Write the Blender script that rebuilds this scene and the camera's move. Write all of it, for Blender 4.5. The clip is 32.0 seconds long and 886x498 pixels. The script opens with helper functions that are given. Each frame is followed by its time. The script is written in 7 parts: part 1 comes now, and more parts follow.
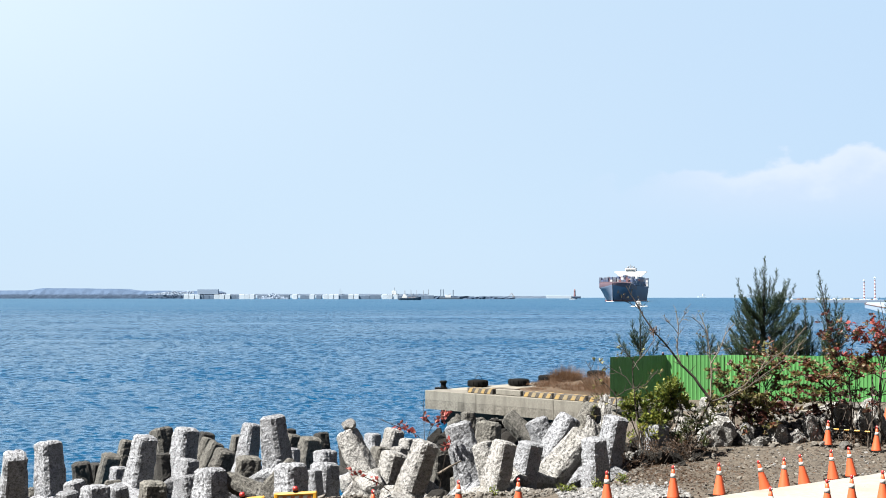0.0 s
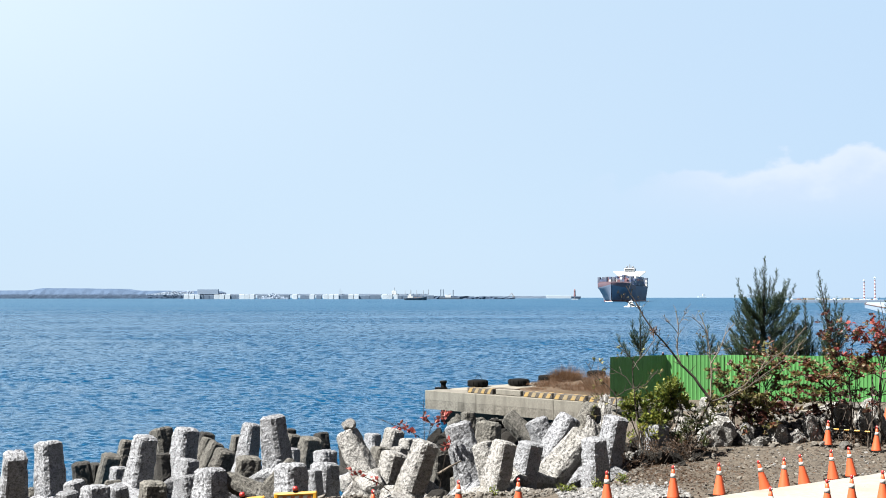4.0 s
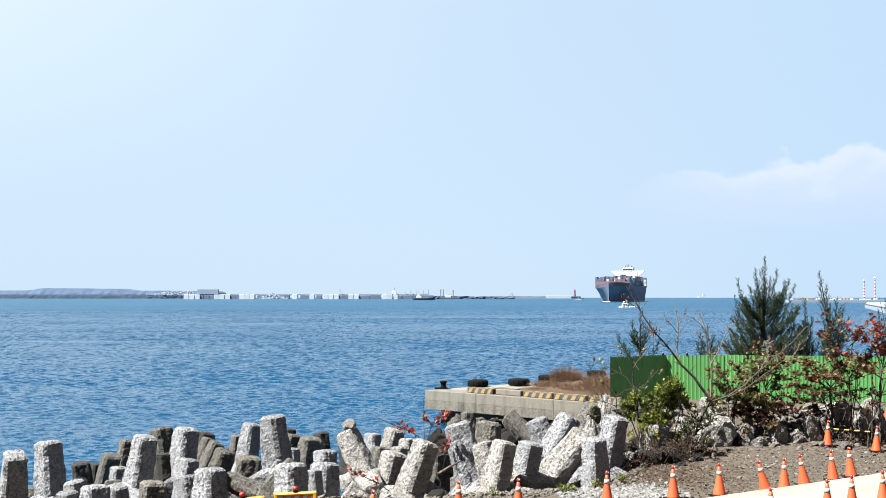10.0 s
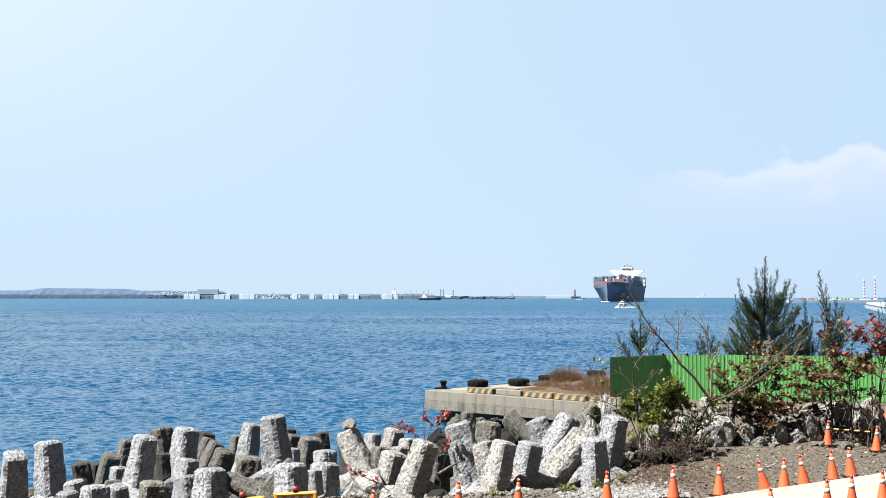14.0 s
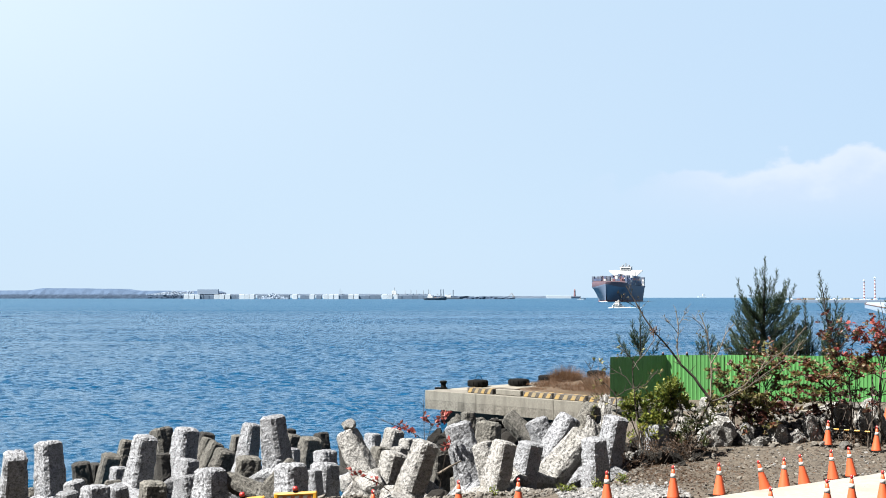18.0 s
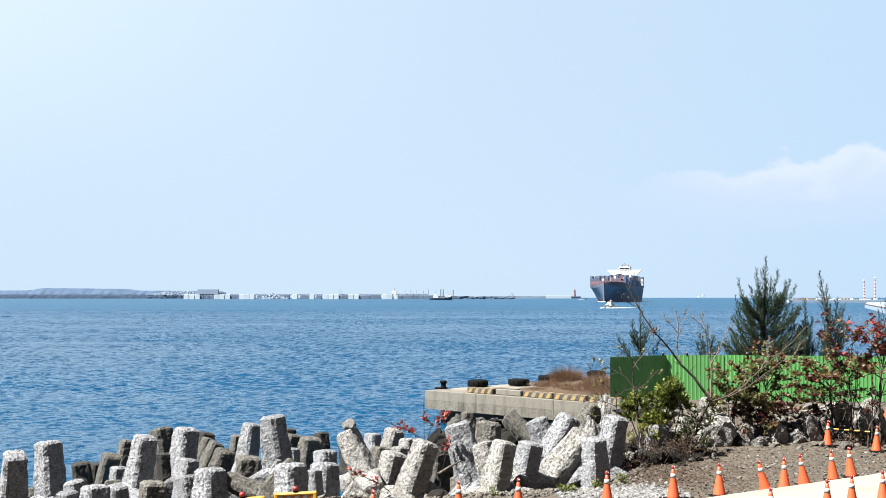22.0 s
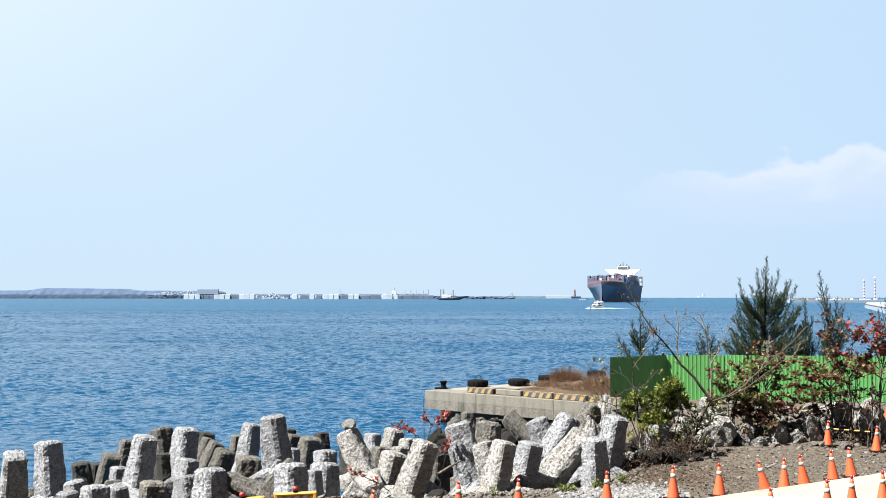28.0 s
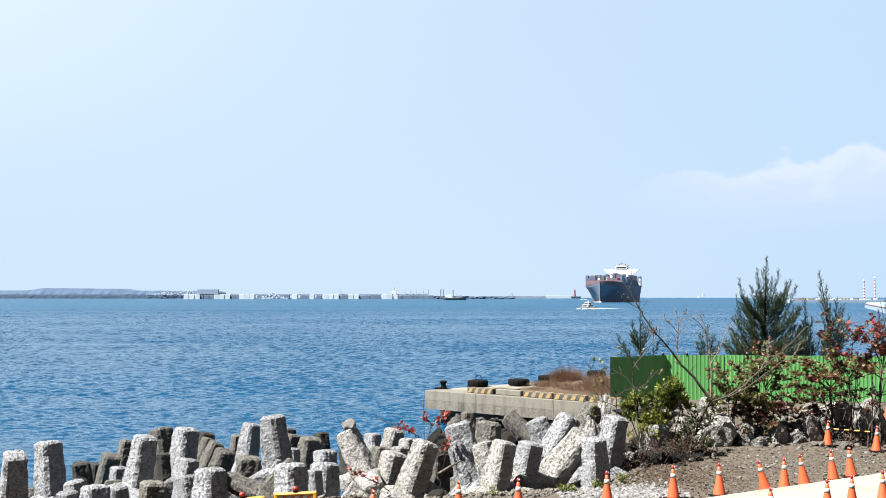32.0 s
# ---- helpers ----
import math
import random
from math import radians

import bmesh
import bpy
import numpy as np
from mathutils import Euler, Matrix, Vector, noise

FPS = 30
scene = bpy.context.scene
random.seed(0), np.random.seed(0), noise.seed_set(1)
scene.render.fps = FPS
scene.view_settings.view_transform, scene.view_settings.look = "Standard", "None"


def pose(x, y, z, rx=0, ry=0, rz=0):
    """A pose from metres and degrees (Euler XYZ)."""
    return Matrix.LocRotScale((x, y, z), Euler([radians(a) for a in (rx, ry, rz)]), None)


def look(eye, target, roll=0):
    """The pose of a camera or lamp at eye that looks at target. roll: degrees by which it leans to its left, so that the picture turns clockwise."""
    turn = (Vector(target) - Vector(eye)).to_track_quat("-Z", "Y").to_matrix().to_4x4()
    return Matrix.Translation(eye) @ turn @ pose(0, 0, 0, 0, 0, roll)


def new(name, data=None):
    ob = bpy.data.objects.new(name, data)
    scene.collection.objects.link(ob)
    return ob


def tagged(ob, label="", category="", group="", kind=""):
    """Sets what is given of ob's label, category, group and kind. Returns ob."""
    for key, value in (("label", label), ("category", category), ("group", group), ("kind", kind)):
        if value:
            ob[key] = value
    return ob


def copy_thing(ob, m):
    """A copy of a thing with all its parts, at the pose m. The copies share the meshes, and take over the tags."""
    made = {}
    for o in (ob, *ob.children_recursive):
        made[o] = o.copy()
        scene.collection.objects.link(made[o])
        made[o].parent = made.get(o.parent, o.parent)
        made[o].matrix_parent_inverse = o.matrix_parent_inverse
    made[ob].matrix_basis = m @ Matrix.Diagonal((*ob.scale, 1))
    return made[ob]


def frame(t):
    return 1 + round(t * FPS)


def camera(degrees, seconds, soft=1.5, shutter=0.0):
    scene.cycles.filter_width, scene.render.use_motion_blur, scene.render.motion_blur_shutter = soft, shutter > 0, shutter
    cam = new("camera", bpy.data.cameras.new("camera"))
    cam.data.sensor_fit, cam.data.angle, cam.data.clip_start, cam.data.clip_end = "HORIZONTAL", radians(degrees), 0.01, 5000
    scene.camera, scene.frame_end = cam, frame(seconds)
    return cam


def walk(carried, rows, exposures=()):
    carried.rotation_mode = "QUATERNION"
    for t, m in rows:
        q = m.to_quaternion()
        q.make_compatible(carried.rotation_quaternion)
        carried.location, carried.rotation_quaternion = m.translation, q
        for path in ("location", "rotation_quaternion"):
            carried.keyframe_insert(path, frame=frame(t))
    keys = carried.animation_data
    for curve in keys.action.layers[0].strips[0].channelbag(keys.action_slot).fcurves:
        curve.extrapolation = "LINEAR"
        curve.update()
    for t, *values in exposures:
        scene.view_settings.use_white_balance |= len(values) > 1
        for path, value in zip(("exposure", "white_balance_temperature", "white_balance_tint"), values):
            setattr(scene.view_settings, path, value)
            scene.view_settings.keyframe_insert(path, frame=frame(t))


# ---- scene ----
# One unit is one metre. The road is z = 0, the sea z = -1.5. The camera stands still on a tripod and looks along +y.
FOV = 38.58
EYE = (0.0, 0.0, 4.5)
SEA = -1.5
cam = camera(FOV, 32.0, soft=0.95)
walk(cam, [(0.0, pose(*EYE, 92.137, 0, 0)), (32.0, pose(*EYE, 92.137, 0, 0))])
scene.view_settings.exposure = 2.15

# ---- world, sun and exposure ----
SUN_EL, SUN_AZ = 55.0, 248.0   # degrees; azimuth clockwise from +y
world = bpy.data.worlds.new("sky")
scene.world = world
world.use_nodes = True


def build_sky():
    nt = world.node_tree
    nt.nodes.clear()
    out = nt.nodes.new("ShaderNodeOutputWorld")
    bg = nt.nodes.new("ShaderNodeBackground")
    sky = nt.nodes.new("ShaderNodeTexSky")
    sky.sky_type, sky.sun_disc = "NISHITA", False
    sky.sun_elevation, sky.sun_rotation = radians(SUN_EL), radians(SUN_AZ)
    sky.air_density, sky.dust_density, sky.ozone_density = 0.72, 0.5, 1.4
    co = nt.nodes.new("ShaderNodeTexCoord")
    sep = nt.nodes.new("ShaderNodeSeparateXYZ")
    nt.links.new(co.outputs["Generated"], sep.inputs[0])

    def ranged(value, a, b, lo=0.0, hi=1.0, smooth=True):
        n = nt.nodes.new("ShaderNodeMapRange")
        n.interpolation_type = "SMOOTHSTEP" if smooth else "LINEAR"
        for key, v in (("From Min", a), ("From Max", b), ("To Min", lo), ("To Max", hi)):
            n.inputs[key].default_value = v
        nt.links.new(value, n.inputs["Value"])
        return n.outputs[0]

    def times(a, b):
        n = nt.nodes.new("ShaderNodeMath")
        n.operation = "MULTIPLY"
        nt.links.new(a, n.inputs[0])
        if isinstance(b, float):
            n.inputs[1].default_value = b
        else:
            nt.links.new(b, n.inputs[1])
        return n.outputs[0]

    def layer(under, fac, colour):
        n = nt.nodes.new("ShaderNodeMix")
        n.data_type = "RGBA"
        nt.links.new(fac, n.inputs[0])
        nt.links.new(under, n.inputs[6])
        n.inputs[7].default_value = (*colour, 1)
        return n.outputs[2]

    # sea haze: pale low down, thinning towards a blue zenith, whiter on the sun's side
    low = ranged(sep.outputs["Z"], 0.235, 0.33, 0.90, 0.03)
    col = layer(sky.outputs[0], low, (8.0, 10.2, 12.4))
    side = times(times(ranged(sep.outputs["X"], 0.10, -0.55), ranged(sep.outputs["Z"], 0.02, 0.25)), ranged(sep.outputs["Z"], 0.45, 0.27))
    col = layer(col, times(side, 0.75), (10.7, 12.3, 13.3))
    col = layer(col, times(times(ranged(sep.outputs["X"], -0.05, 0.45), ranged(sep.outputs["Z"], 0.36, 0.24)), 0.6), (6.25, 8.65, 11.6))
    # a soft bank of thin cloud low in the north-east
    mapp = nt.nodes.new("ShaderNodeMapping")
    mapp.inputs["Scale"].default_value = (1.0, 1.0, 1.7)
    nt.links.new(co.outputs["Generated"], mapp.inputs[0])
    no = nt.nodes.new("ShaderNodeTexNoise")
    no.inputs["Scale"].default_value, no.inputs["Detail"].default_value, no.inputs["Roughness"].default_value = 26.0, 6.0, 0.5
    nt.links.new(mapp.outputs[0], no.inputs["Vector"])
    ragged = nt.nodes.new("ShaderNodeMath")
    ragged.operation = "MULTIPLY_ADD"
    ragged.inputs[1].default_value = -0.06
    nt.links.new(no.outputs["Fac"], ragged.inputs[0])
    rising = nt.nodes.new("ShaderNodeMath")
    rising.operation = "MULTIPLY_ADD"
    rising.inputs[1].default_value = -0.12
    nt.links.new(sep.outputs["X"], rising.inputs[0])
    nt.links.new(sep.outputs["Z"], rising.inputs[2])
    nt.links.new(rising.outputs[0], ragged.inputs[2])
    bank = times(ranged(sep.outputs["X"], 0.08, 0.27), ranged(sep.outputs["Z"], 0.036, 0.096))
    body = ranged(ragged.outputs[0], 0.0465, 0.0365)
    col = layer(col, times(times(bank, body), 0.5), (9.3, 10.2, 12.2))
    # its sunlit heads
    heads = times(times(ranged(ragged.outputs[0], 0.0125, 0.0365), body), ranged(sep.outputs["X"], 0.15, 0.27))
    col = layer(col, times(heads, 0.34), (11.4, 12.0, 13.0))
    nt.links.new(col, bg.inputs["Color"])
    bg.inputs["Strength"].default_value = 0.0189
    nt.links.new(bg.outputs[0], out.inputs[0])


build_sky()
sun = new("sun", bpy.data.lights.new("sun", "SUN"))
sun.data.energy, sun.data.angle, sun.data.color = 5.0, radians(0.55), (1.0, 0.955, 0.88)
_sd = Vector((math.sin(radians(SUN_AZ)) * math.cos(radians(SUN_EL)), math.cos(radians(SUN_AZ)) * math.cos(radians(SUN_EL)), math.sin(radians(SUN_EL))))
sun.matrix_world = look(_sd * 60, (0, 0, 0))

# ---- mesh helpers ----
class Geo:
    """Lists of vertices and faces with material slots, turned into one mesh."""

    def __init__(self):
        self.v, self.f, self.m = [], [], []

    def add(self, verts, faces, slot=0):
        n = len(self.v)
        self.v += [tuple(p) for p in verts]
        self.f += [tuple(i + n for i in q) for q in faces]
        self.m += [slot] * len(faces)
        return self

    def box(self, x0, y0, z0, x1, y1, z1, slot=0, m=None):
        vs = [Vector((x, y, z)) for z in (z0, z1) for y in (y0, y1) for x in (x0, x1)]
        if m is not None:
            vs = [m @ p for p in vs]
        return self.add(vs, [(0, 2, 3, 1), (4, 5, 7, 6), (0, 1, 5, 4), (2, 6, 7, 3), (0, 4, 6, 2), (1, 3, 7, 5)], slot)

    def slab(self, x0, y0, z0, x1, y1, z1, b=0.02, slot=0, m=None):
        """A box whose edges are all chamfered by b."""
        c = ((x0 + x1) / 2, (y0 + y1) / 2, (z0 + z1) / 2)
        h = ((x1 - x0) / 2, (y1 - y0) / 2, (z1 - z0) / 2)
        bm = bmesh.new()
        bmesh.ops.create_cube(bm, size=1.0)
        for p in bm.verts:
            p.co = Vector((p.co.x * 2 * h[0] + c[0], p.co.y * 2 * h[1] + c[1], p.co.z * 2 * h[2] + c[2]))
        bmesh.ops.bevel(bm, geom=list(bm.edges), offset=b, segments=1, affect="EDGES")
        bm.verts.index_update()
        vs = [p.co.copy() for p in bm.verts]
        if m is not None:
            vs = [m @ p for p in vs]
        fs = [[p.index for p in q.verts] for q in bm.faces]
        bm.free()
        return self.add(vs, fs, slot)

    def tube(self, pts, radii, sides=6, slot=0, cap=True, square=0.0):
        """A tube along points; square > 0 turns the section into a chamfered square."""
        pts = [Vector(p) for p in pts]
        n0 = len(self.v)
        ref = None
        for i, p in enumerate(pts):
            d = (pts[min(i + 1, len(pts) - 1)] - pts[max(i - 1, 0)]).normalized()
            if ref is None:
                ref = d.orthogonal().normalized()
            ref = (ref - d * ref.dot(d))
            ref = ref.normalized() if ref.length > 1e-6 else d.orthogonal().normalized()
            o = d.cross(ref)
            for k in range(sides):
                a = 2 * math.pi * k / sides
                self.v.append(tuple(p + (ref * math.cos(a) + o * math.sin(a)) * radii[i]))
        for i in range(len(pts) - 1):
            for k in range(sides):
                a, b = n0 + i * sides + k, n0 + i * sides + (k + 1) % sides
                self.f.append((a, b, b + sides, a + sides))
                self.m.append(slot)
        if cap:
            self.f.append(tuple(n0 + k for k in reversed(range(sides))))
            self.f.append(tuple(n0 + (len(pts) - 1) * sides + k for k in range(sides)))
            self.m += [slot, slot]
        return self

    def lathe(self, prof, sides=20, slot=0, m=None, x=0.0, y=0.0, z=0.0):
        """Turns a profile of (radius, height) round the upright axis."""
        n0 = len(self.v)
        for r, h in prof:
            for k in range(sides):
                a = 2 * math.pi * k / sides
                p = Vector((r * math.cos(a) + x, r * math.sin(a) + y, h + z))
                self.v.append(tuple(m @ p if m is not None else p))
        for i in range(len(prof) - 1):
            for k in range(sides):
                a, b = n0 + i * sides + k, n0 + i * sides + (k + 1) % sides
                self.f.append((a, b, b + sides, a + sides))
                self.m.append(slot)
        self.f.append(tuple(n0 + k for k in reversed(range(sides))))
        self.f.append(tuple(n0 + (len(prof) - 1) * sides + k for k in range(sides)))
        self.m += [slot, slot]
        return self

    def mesh(self, name, mats, smooth=False):
        me = bpy.data.meshes.new(name)
        me.from_pydata(self.v, [], self.f)
        for m in (mats if isinstance(mats, (list, tuple)) else [mats]):
            me.materials.append(m)
        me.polygons.foreach_set("material_index", self.m)
        me.polygons.foreach_set("use_smooth", [smooth] * len(self.f))
        me.update()
        return me


def thing(name, label, category, m=None, group="", kind=""):
    ob = tagged(new(name), label, category, group, kind)
    ob.empty_display_size = 0.2
    if m is not None:
        ob.matrix_basis = m
    return ob


def part(name, geo, mats, parent, label="", smooth=False, m=None):
    me = geo if isinstance(geo, bpy.types.Mesh) else geo.mesh(name, mats, smooth)
    ob = new(name, me)
    ob.parent = parent
    if m is not None:
        ob.matrix_basis = m
    if label:
        ob["label"] = label
    return ob


def solid(name, geo, mats, label, category, m=None, group="", kind="", smooth=False):
    me = geo if isinstance(geo, bpy.types.Mesh) else geo.mesh(name, mats, smooth)
    ob = tagged(new(name, me), label, category, group, kind)
    if m is not None:
        ob.matrix_basis = m
    return ob


# ---- materials ----
def surface(name, color, rough=0.8, metal=0.0, grain=None, bump=0.0, bump_scale=20.0, spread=0.0, spec=0.5, stain=None, coords="Object", island=False, pits=None, streak=1.0):
    """A procedural surface: base colour, mottled by two scales of noise. grain: (scale, colour, contrast) fine speckle;
    stain: (scale, colour, amount, start) large patches; pits: (scale, colour, amount, start) sharp-edged hollows; spread: brightness change from thing to thing; streak under 1 draws the stains out upright."""
    mat = bpy.data.materials.new(name)
    mat.use_nodes = True
    nt = mat.node_tree
    b = nt.nodes["Principled BSDF"]
    b.inputs["Roughness"].default_value, b.inputs["Metallic"].default_value = rough, metal
    b.inputs["Specular IOR Level"].default_value = spec
    co = nt.nodes.new("ShaderNodeTexCoord")
    src = co.outputs[coords]
    rgb = nt.nodes.new("ShaderNodeRGB")
    rgb.outputs[0].default_value = (*color, 1)
    last = rgb.outputs[0]

    def blend(fac, colour, mode="MIX"):
        nonlocal last
        mx = nt.nodes.new("ShaderNodeMix")
        mx.data_type, mx.blend_type = "RGBA", mode
        nt.links.new(fac, mx.inputs[0])
        nt.links.new(last, mx.inputs[6])
        mx.inputs[7].default_value = (*colour, 1)
        last = mx.outputs[2]

    def noise_range(scale, lo, hi, top, detail=5.0, tall=1.0, ragged=0.5):
        n = nt.nodes.new("ShaderNodeTexNoise")
        n.inputs["Scale"].default_value, n.inputs["Detail"].default_value = scale, detail
        n.inputs["Roughness"].default_value = ragged
        if tall != 1.0:
            mp = nt.nodes.new("ShaderNodeMapping")
            mp.inputs["Scale"].default_value = (1, 1, tall)
            nt.links.new(src, mp.inputs[0])
            nt.links.new(mp.outputs[0], n.inputs["Vector"])
        else:
            nt.links.new(src, n.inputs["Vector"])
        r = nt.nodes.new("ShaderNodeMapRange")
        r.inputs["From Min"].default_value, r.inputs["From Max"].default_value, r.inputs["To Max"].default_value = lo, hi, top
        nt.links.new(n.outputs["Fac"], r.inputs["Value"])
        return r.outputs[0]

    if stain:
        blend(noise_range(stain[0], stain[3], stain[3] + 0.22, stain[2], 5.0, streak), stain[1])
    if grain:
        blend(noise_range(grain[0], 0.42, 0.62, grain[2], 3.0), grain[1])
    hollow = None
    if pits:
        hollow = noise_range(pits[0], pits[3], pits[3] + 0.16, pits[2], 6.0, 1.0, 0.78)
        blend(hollow, pits[1])
    if spread:
        info = nt.nodes.new("ShaderNodeObjectInfo") if not island else nt.nodes.new("ShaderNodeNewGeometry")
        r = nt.nodes.new("ShaderNodeMapRange")
        r.inputs["To Min"].default_value, r.inputs["To Max"].default_value = 1 - spread, 1 + spread
        nt.links.new(info.outputs["Random Per Island" if island else "Random"], r.inputs["Value"])
        hsv = nt.nodes.new("ShaderNodeHueSaturation")
        nt.links.new(r.outputs[0], hsv.inputs["Value"])
        nt.links.new(last, hsv.inputs["Color"])
        last = hsv.outputs[0]
    nt.links.new(last, b.inputs["Base Color"])
    if bump:
        n = nt.nodes.new("ShaderNodeTexNoise")
        n.inputs["Scale"].default_value, n.inputs["Detail"].default_value = bump_scale, 6.0
        nt.links.new(src, n.inputs["Vector"])
        bp = nt.nodes.new("ShaderNodeBump")
        bp.inputs["Strength"].default_value, bp.inputs["Distance"].default_value = 1.0, bump
        nt.links.new(n.outputs["Fac"], bp.inputs["Height"])
        top = bp
        if hollow is not None:
            top = nt.nodes.new("ShaderNodeBump")
            top.invert = True
            top.inputs["Strength"].default_value, top.inputs["Distance"].default_value = 1.0, bump * 0.8
            nt.links.new(hollow, top.inputs["Height"])
            nt.links.new(bp.outputs[0], top.inputs["Normal"])
        nt.links.new(top.outputs[0], b.inputs["Normal"])
    return mat


def water_material():
    mat = bpy.data.materials.new("sea_water")
    mat.use_nodes = True
    nt = mat.node_tree
    b = nt.nodes["Principled BSDF"]
    b.inputs["Base Color"].default_value = (0.003, 0.037, 0.085, 1)
    b.inputs["Roughness"].default_value, b.inputs["IOR"].default_value = 0.1, 1.6
    b.inputs["Specular IOR Level"].default_value = 0.7
    b.inputs["Specular Tint"].default_value = (0.28, 0.80, 1.0, 1)
    co = nt.nodes.new("ShaderNodeTexCoord")
    # waves too small to model are rougher water towards the open sea
    sep = nt.nodes.new("ShaderNodeSeparateXYZ")
    nt.links.new(co.outputs["Object"], sep.inputs[0])
    far = nt.nodes.new("ShaderNodeMapRange")
    for key, v in (("From Min", 90.0), ("From Max", 700.0), ("To Min", 0.1), ("To Max", 0.34)):
        far.inputs[key].default_value = v
    nt.links.new(sep.outputs["Y"], far.inputs["Value"])
    nt.links.new(far.outputs[0], b.inputs["Roughness"])

    def waves(sx, sy, turn, detail, rough=0.5):
        mp = nt.nodes.new("ShaderNodeMapping")
        mp.inputs["Rotation"].default_value = (0, 0, radians(turn))
        mp.inputs["Scale"].default_value = (sx, sy, 1)
        nt.links.new(co.outputs["Object"], mp.inputs[0])
        n = nt.nodes.new("ShaderNodeTexNoise")
        n.inputs["Scale"].default_value, n.inputs["Detail"].default_value, n.inputs["Roughness"].default_value = 1.0, detail, rough
        nt.links.new(mp.outputs[0], n.inputs["Vector"])
        return n.outputs["Fac"]

    def fma(a, k, c):
        n = nt.nodes.new("ShaderNodeMath")
        n.operation = "MULTIPLY_ADD"
        nt.links.new(a, n.inputs[0])
        for i, v in ((1, k), (2, c)):
            if isinstance(v, float):
                n.inputs[i].default_value = v
            else:
                nt.links.new(v, n.inputs[i])
        return n.outputs[0]

    # fine ripples on the modelled waves
    h = fma(waves(0.015, 0.035, 3, 4.0), 5.0, 0.0)
    h = fma(waves(0.10, 0.17, 6, 2.0), 0.5, h)
    h = fma(waves(0.40, 0.60, -10, 2.0), 0.7, h)
    h = fma(waves(1.0, 1.5, 8, 2.0), 0.8, h)
    h = fma(waves(2.4, 3.6, -6, 2.0), 0.4, h)
    # gusts: smoother slicks and rougher cat's-paws
    gust = nt.nodes.new("ShaderNodeMapRange")
    gust.inputs["From Min"].default_value, gust.inputs["From Max"].default_value = 0.34, 0.60
    gust.inputs["To Min"].default_value, gust.inputs["To Max"].default_value = 0.35, 1.0
    nt.links.new(waves(0.006, 0.022, 4, 4.0, 0.6), gust.inputs["Value"])
    bp = nt.nodes.new("ShaderNodeBump")
    bp.inputs["Distance"].default_value = 0.3
    nt.links.new(gust.outputs[0], bp.inputs["Strength"])
    nt.links.new(h, bp.inputs["Height"])
    nt.links.new(bp.outputs[0], b.inputs["Normal"])
    return mat


def leaf_material(name, colours, rough=0.55):
    """Leaves whose colour changes from leaf to leaf, and which let some light through."""
    mat = bpy.data.materials.new(name)
    mat.use_nodes = True
    nt = mat.node_tree
    b = nt.nodes["Principled BSDF"]
    b.inputs["Roughness"].default_value = rough
    geo = nt.nodes.new("ShaderNodeNewGeometry")
    ramp = nt.nodes.new("ShaderNodeValToRGB")
    els = ramp.color_ramp.elements
    while len(els) < len(colours):
        els.new(0.5)
    for i, c in enumerate(colours):
        els[i].position = i / max(1, len(colours) - 1)
        els[i].color = (*c, 1)
    nt.links.new(geo.outputs["Random Per Island"], ramp.inputs[0])
    nt.links.new(ramp.outputs[0], b.inputs["Base Color"])
    tr = nt.nodes.new("ShaderNodeBsdfTranslucent")
    nt.links.new(ramp.outputs[0], tr.inputs["Color"])
    mx = nt.nodes.new("ShaderNodeMixShader")
    mx.inputs[0].default_value = 0.38
    nt.links.new(b.outputs[0], mx.inputs[1])
    nt.links.new(tr.outputs[0], mx.inputs[2])
    nt.links.new(mx.outputs[0], nt.nodes["Material Output"].inputs["Surface"])
    return mat


CONCRETE = surface("weathered_concrete", (0.236, 0.248, 0.27), 0.95, grain=(30.0, (0.10, 0.10, 0.107), 0.65), bump=0.048, bump_scale=23.0, stain=(1.5, (0.075, 0.076, 0.08), 0.75, 0.49), spread=0.14, pits=(17.0, (0.012, 0.012, 0.015), 0.9, 0.52))
WETSHADE_CONCRETE = surface("sea_washed_concrete_with_shade", (0.022, 0.021, 0.019), 0.9, grain=(30.0, (0.012, 0.0112, 0.0102), 0.7), bump=0.026, bump_scale=20.0, stain=(0.9, (0.045, 0.041, 0.034), 0.7, 0.54), spread=0.3, pits=(23.0, (0.007, 0.0066, 0.006), 0.8, 0.48))
BROWNCONCRETE = surface("brown_weathered_concrete", (0.105, 0.102, 0.093), 0.95, grain=(30.0, (0.05, 0.046, 0.038), 0.6), bump=0.045, bump_scale=22.0, stain=(1.3, (0.036, 0.032, 0.025), 0.75, 0.50), spread=0.26, pits=(12.0, (0.012, 0.011, 0.009), 0.85, 0.50))
PALECONCRETE = surface("pale_bleached_concrete", (0.25, 0.249, 0.245), 0.95, grain=(28.0, (0.115, 0.111, 0.102), 0.65), bump=0.045, bump_scale=22.0, stain=(2.0, (0.105, 0.09, 0.066), 0.75, 0.52), spread=0.12, pits=(16.0, (0.018, 0.017, 0.016), 0.9, 0.525))
QUAY = surface("quay_concrete", (0.118, 0.111, 0.095), 0.9, grain=(12.0, (0.085, 0.079, 0.067), 0.6), bump=0.012, bump_scale=14.0, stain=(2.2, (0.045, 0.041, 0.034), 0.8, 0.50), streak=0.22, pits=(7.0, (0.05, 0.046, 0.038), 0.6, 0.58))
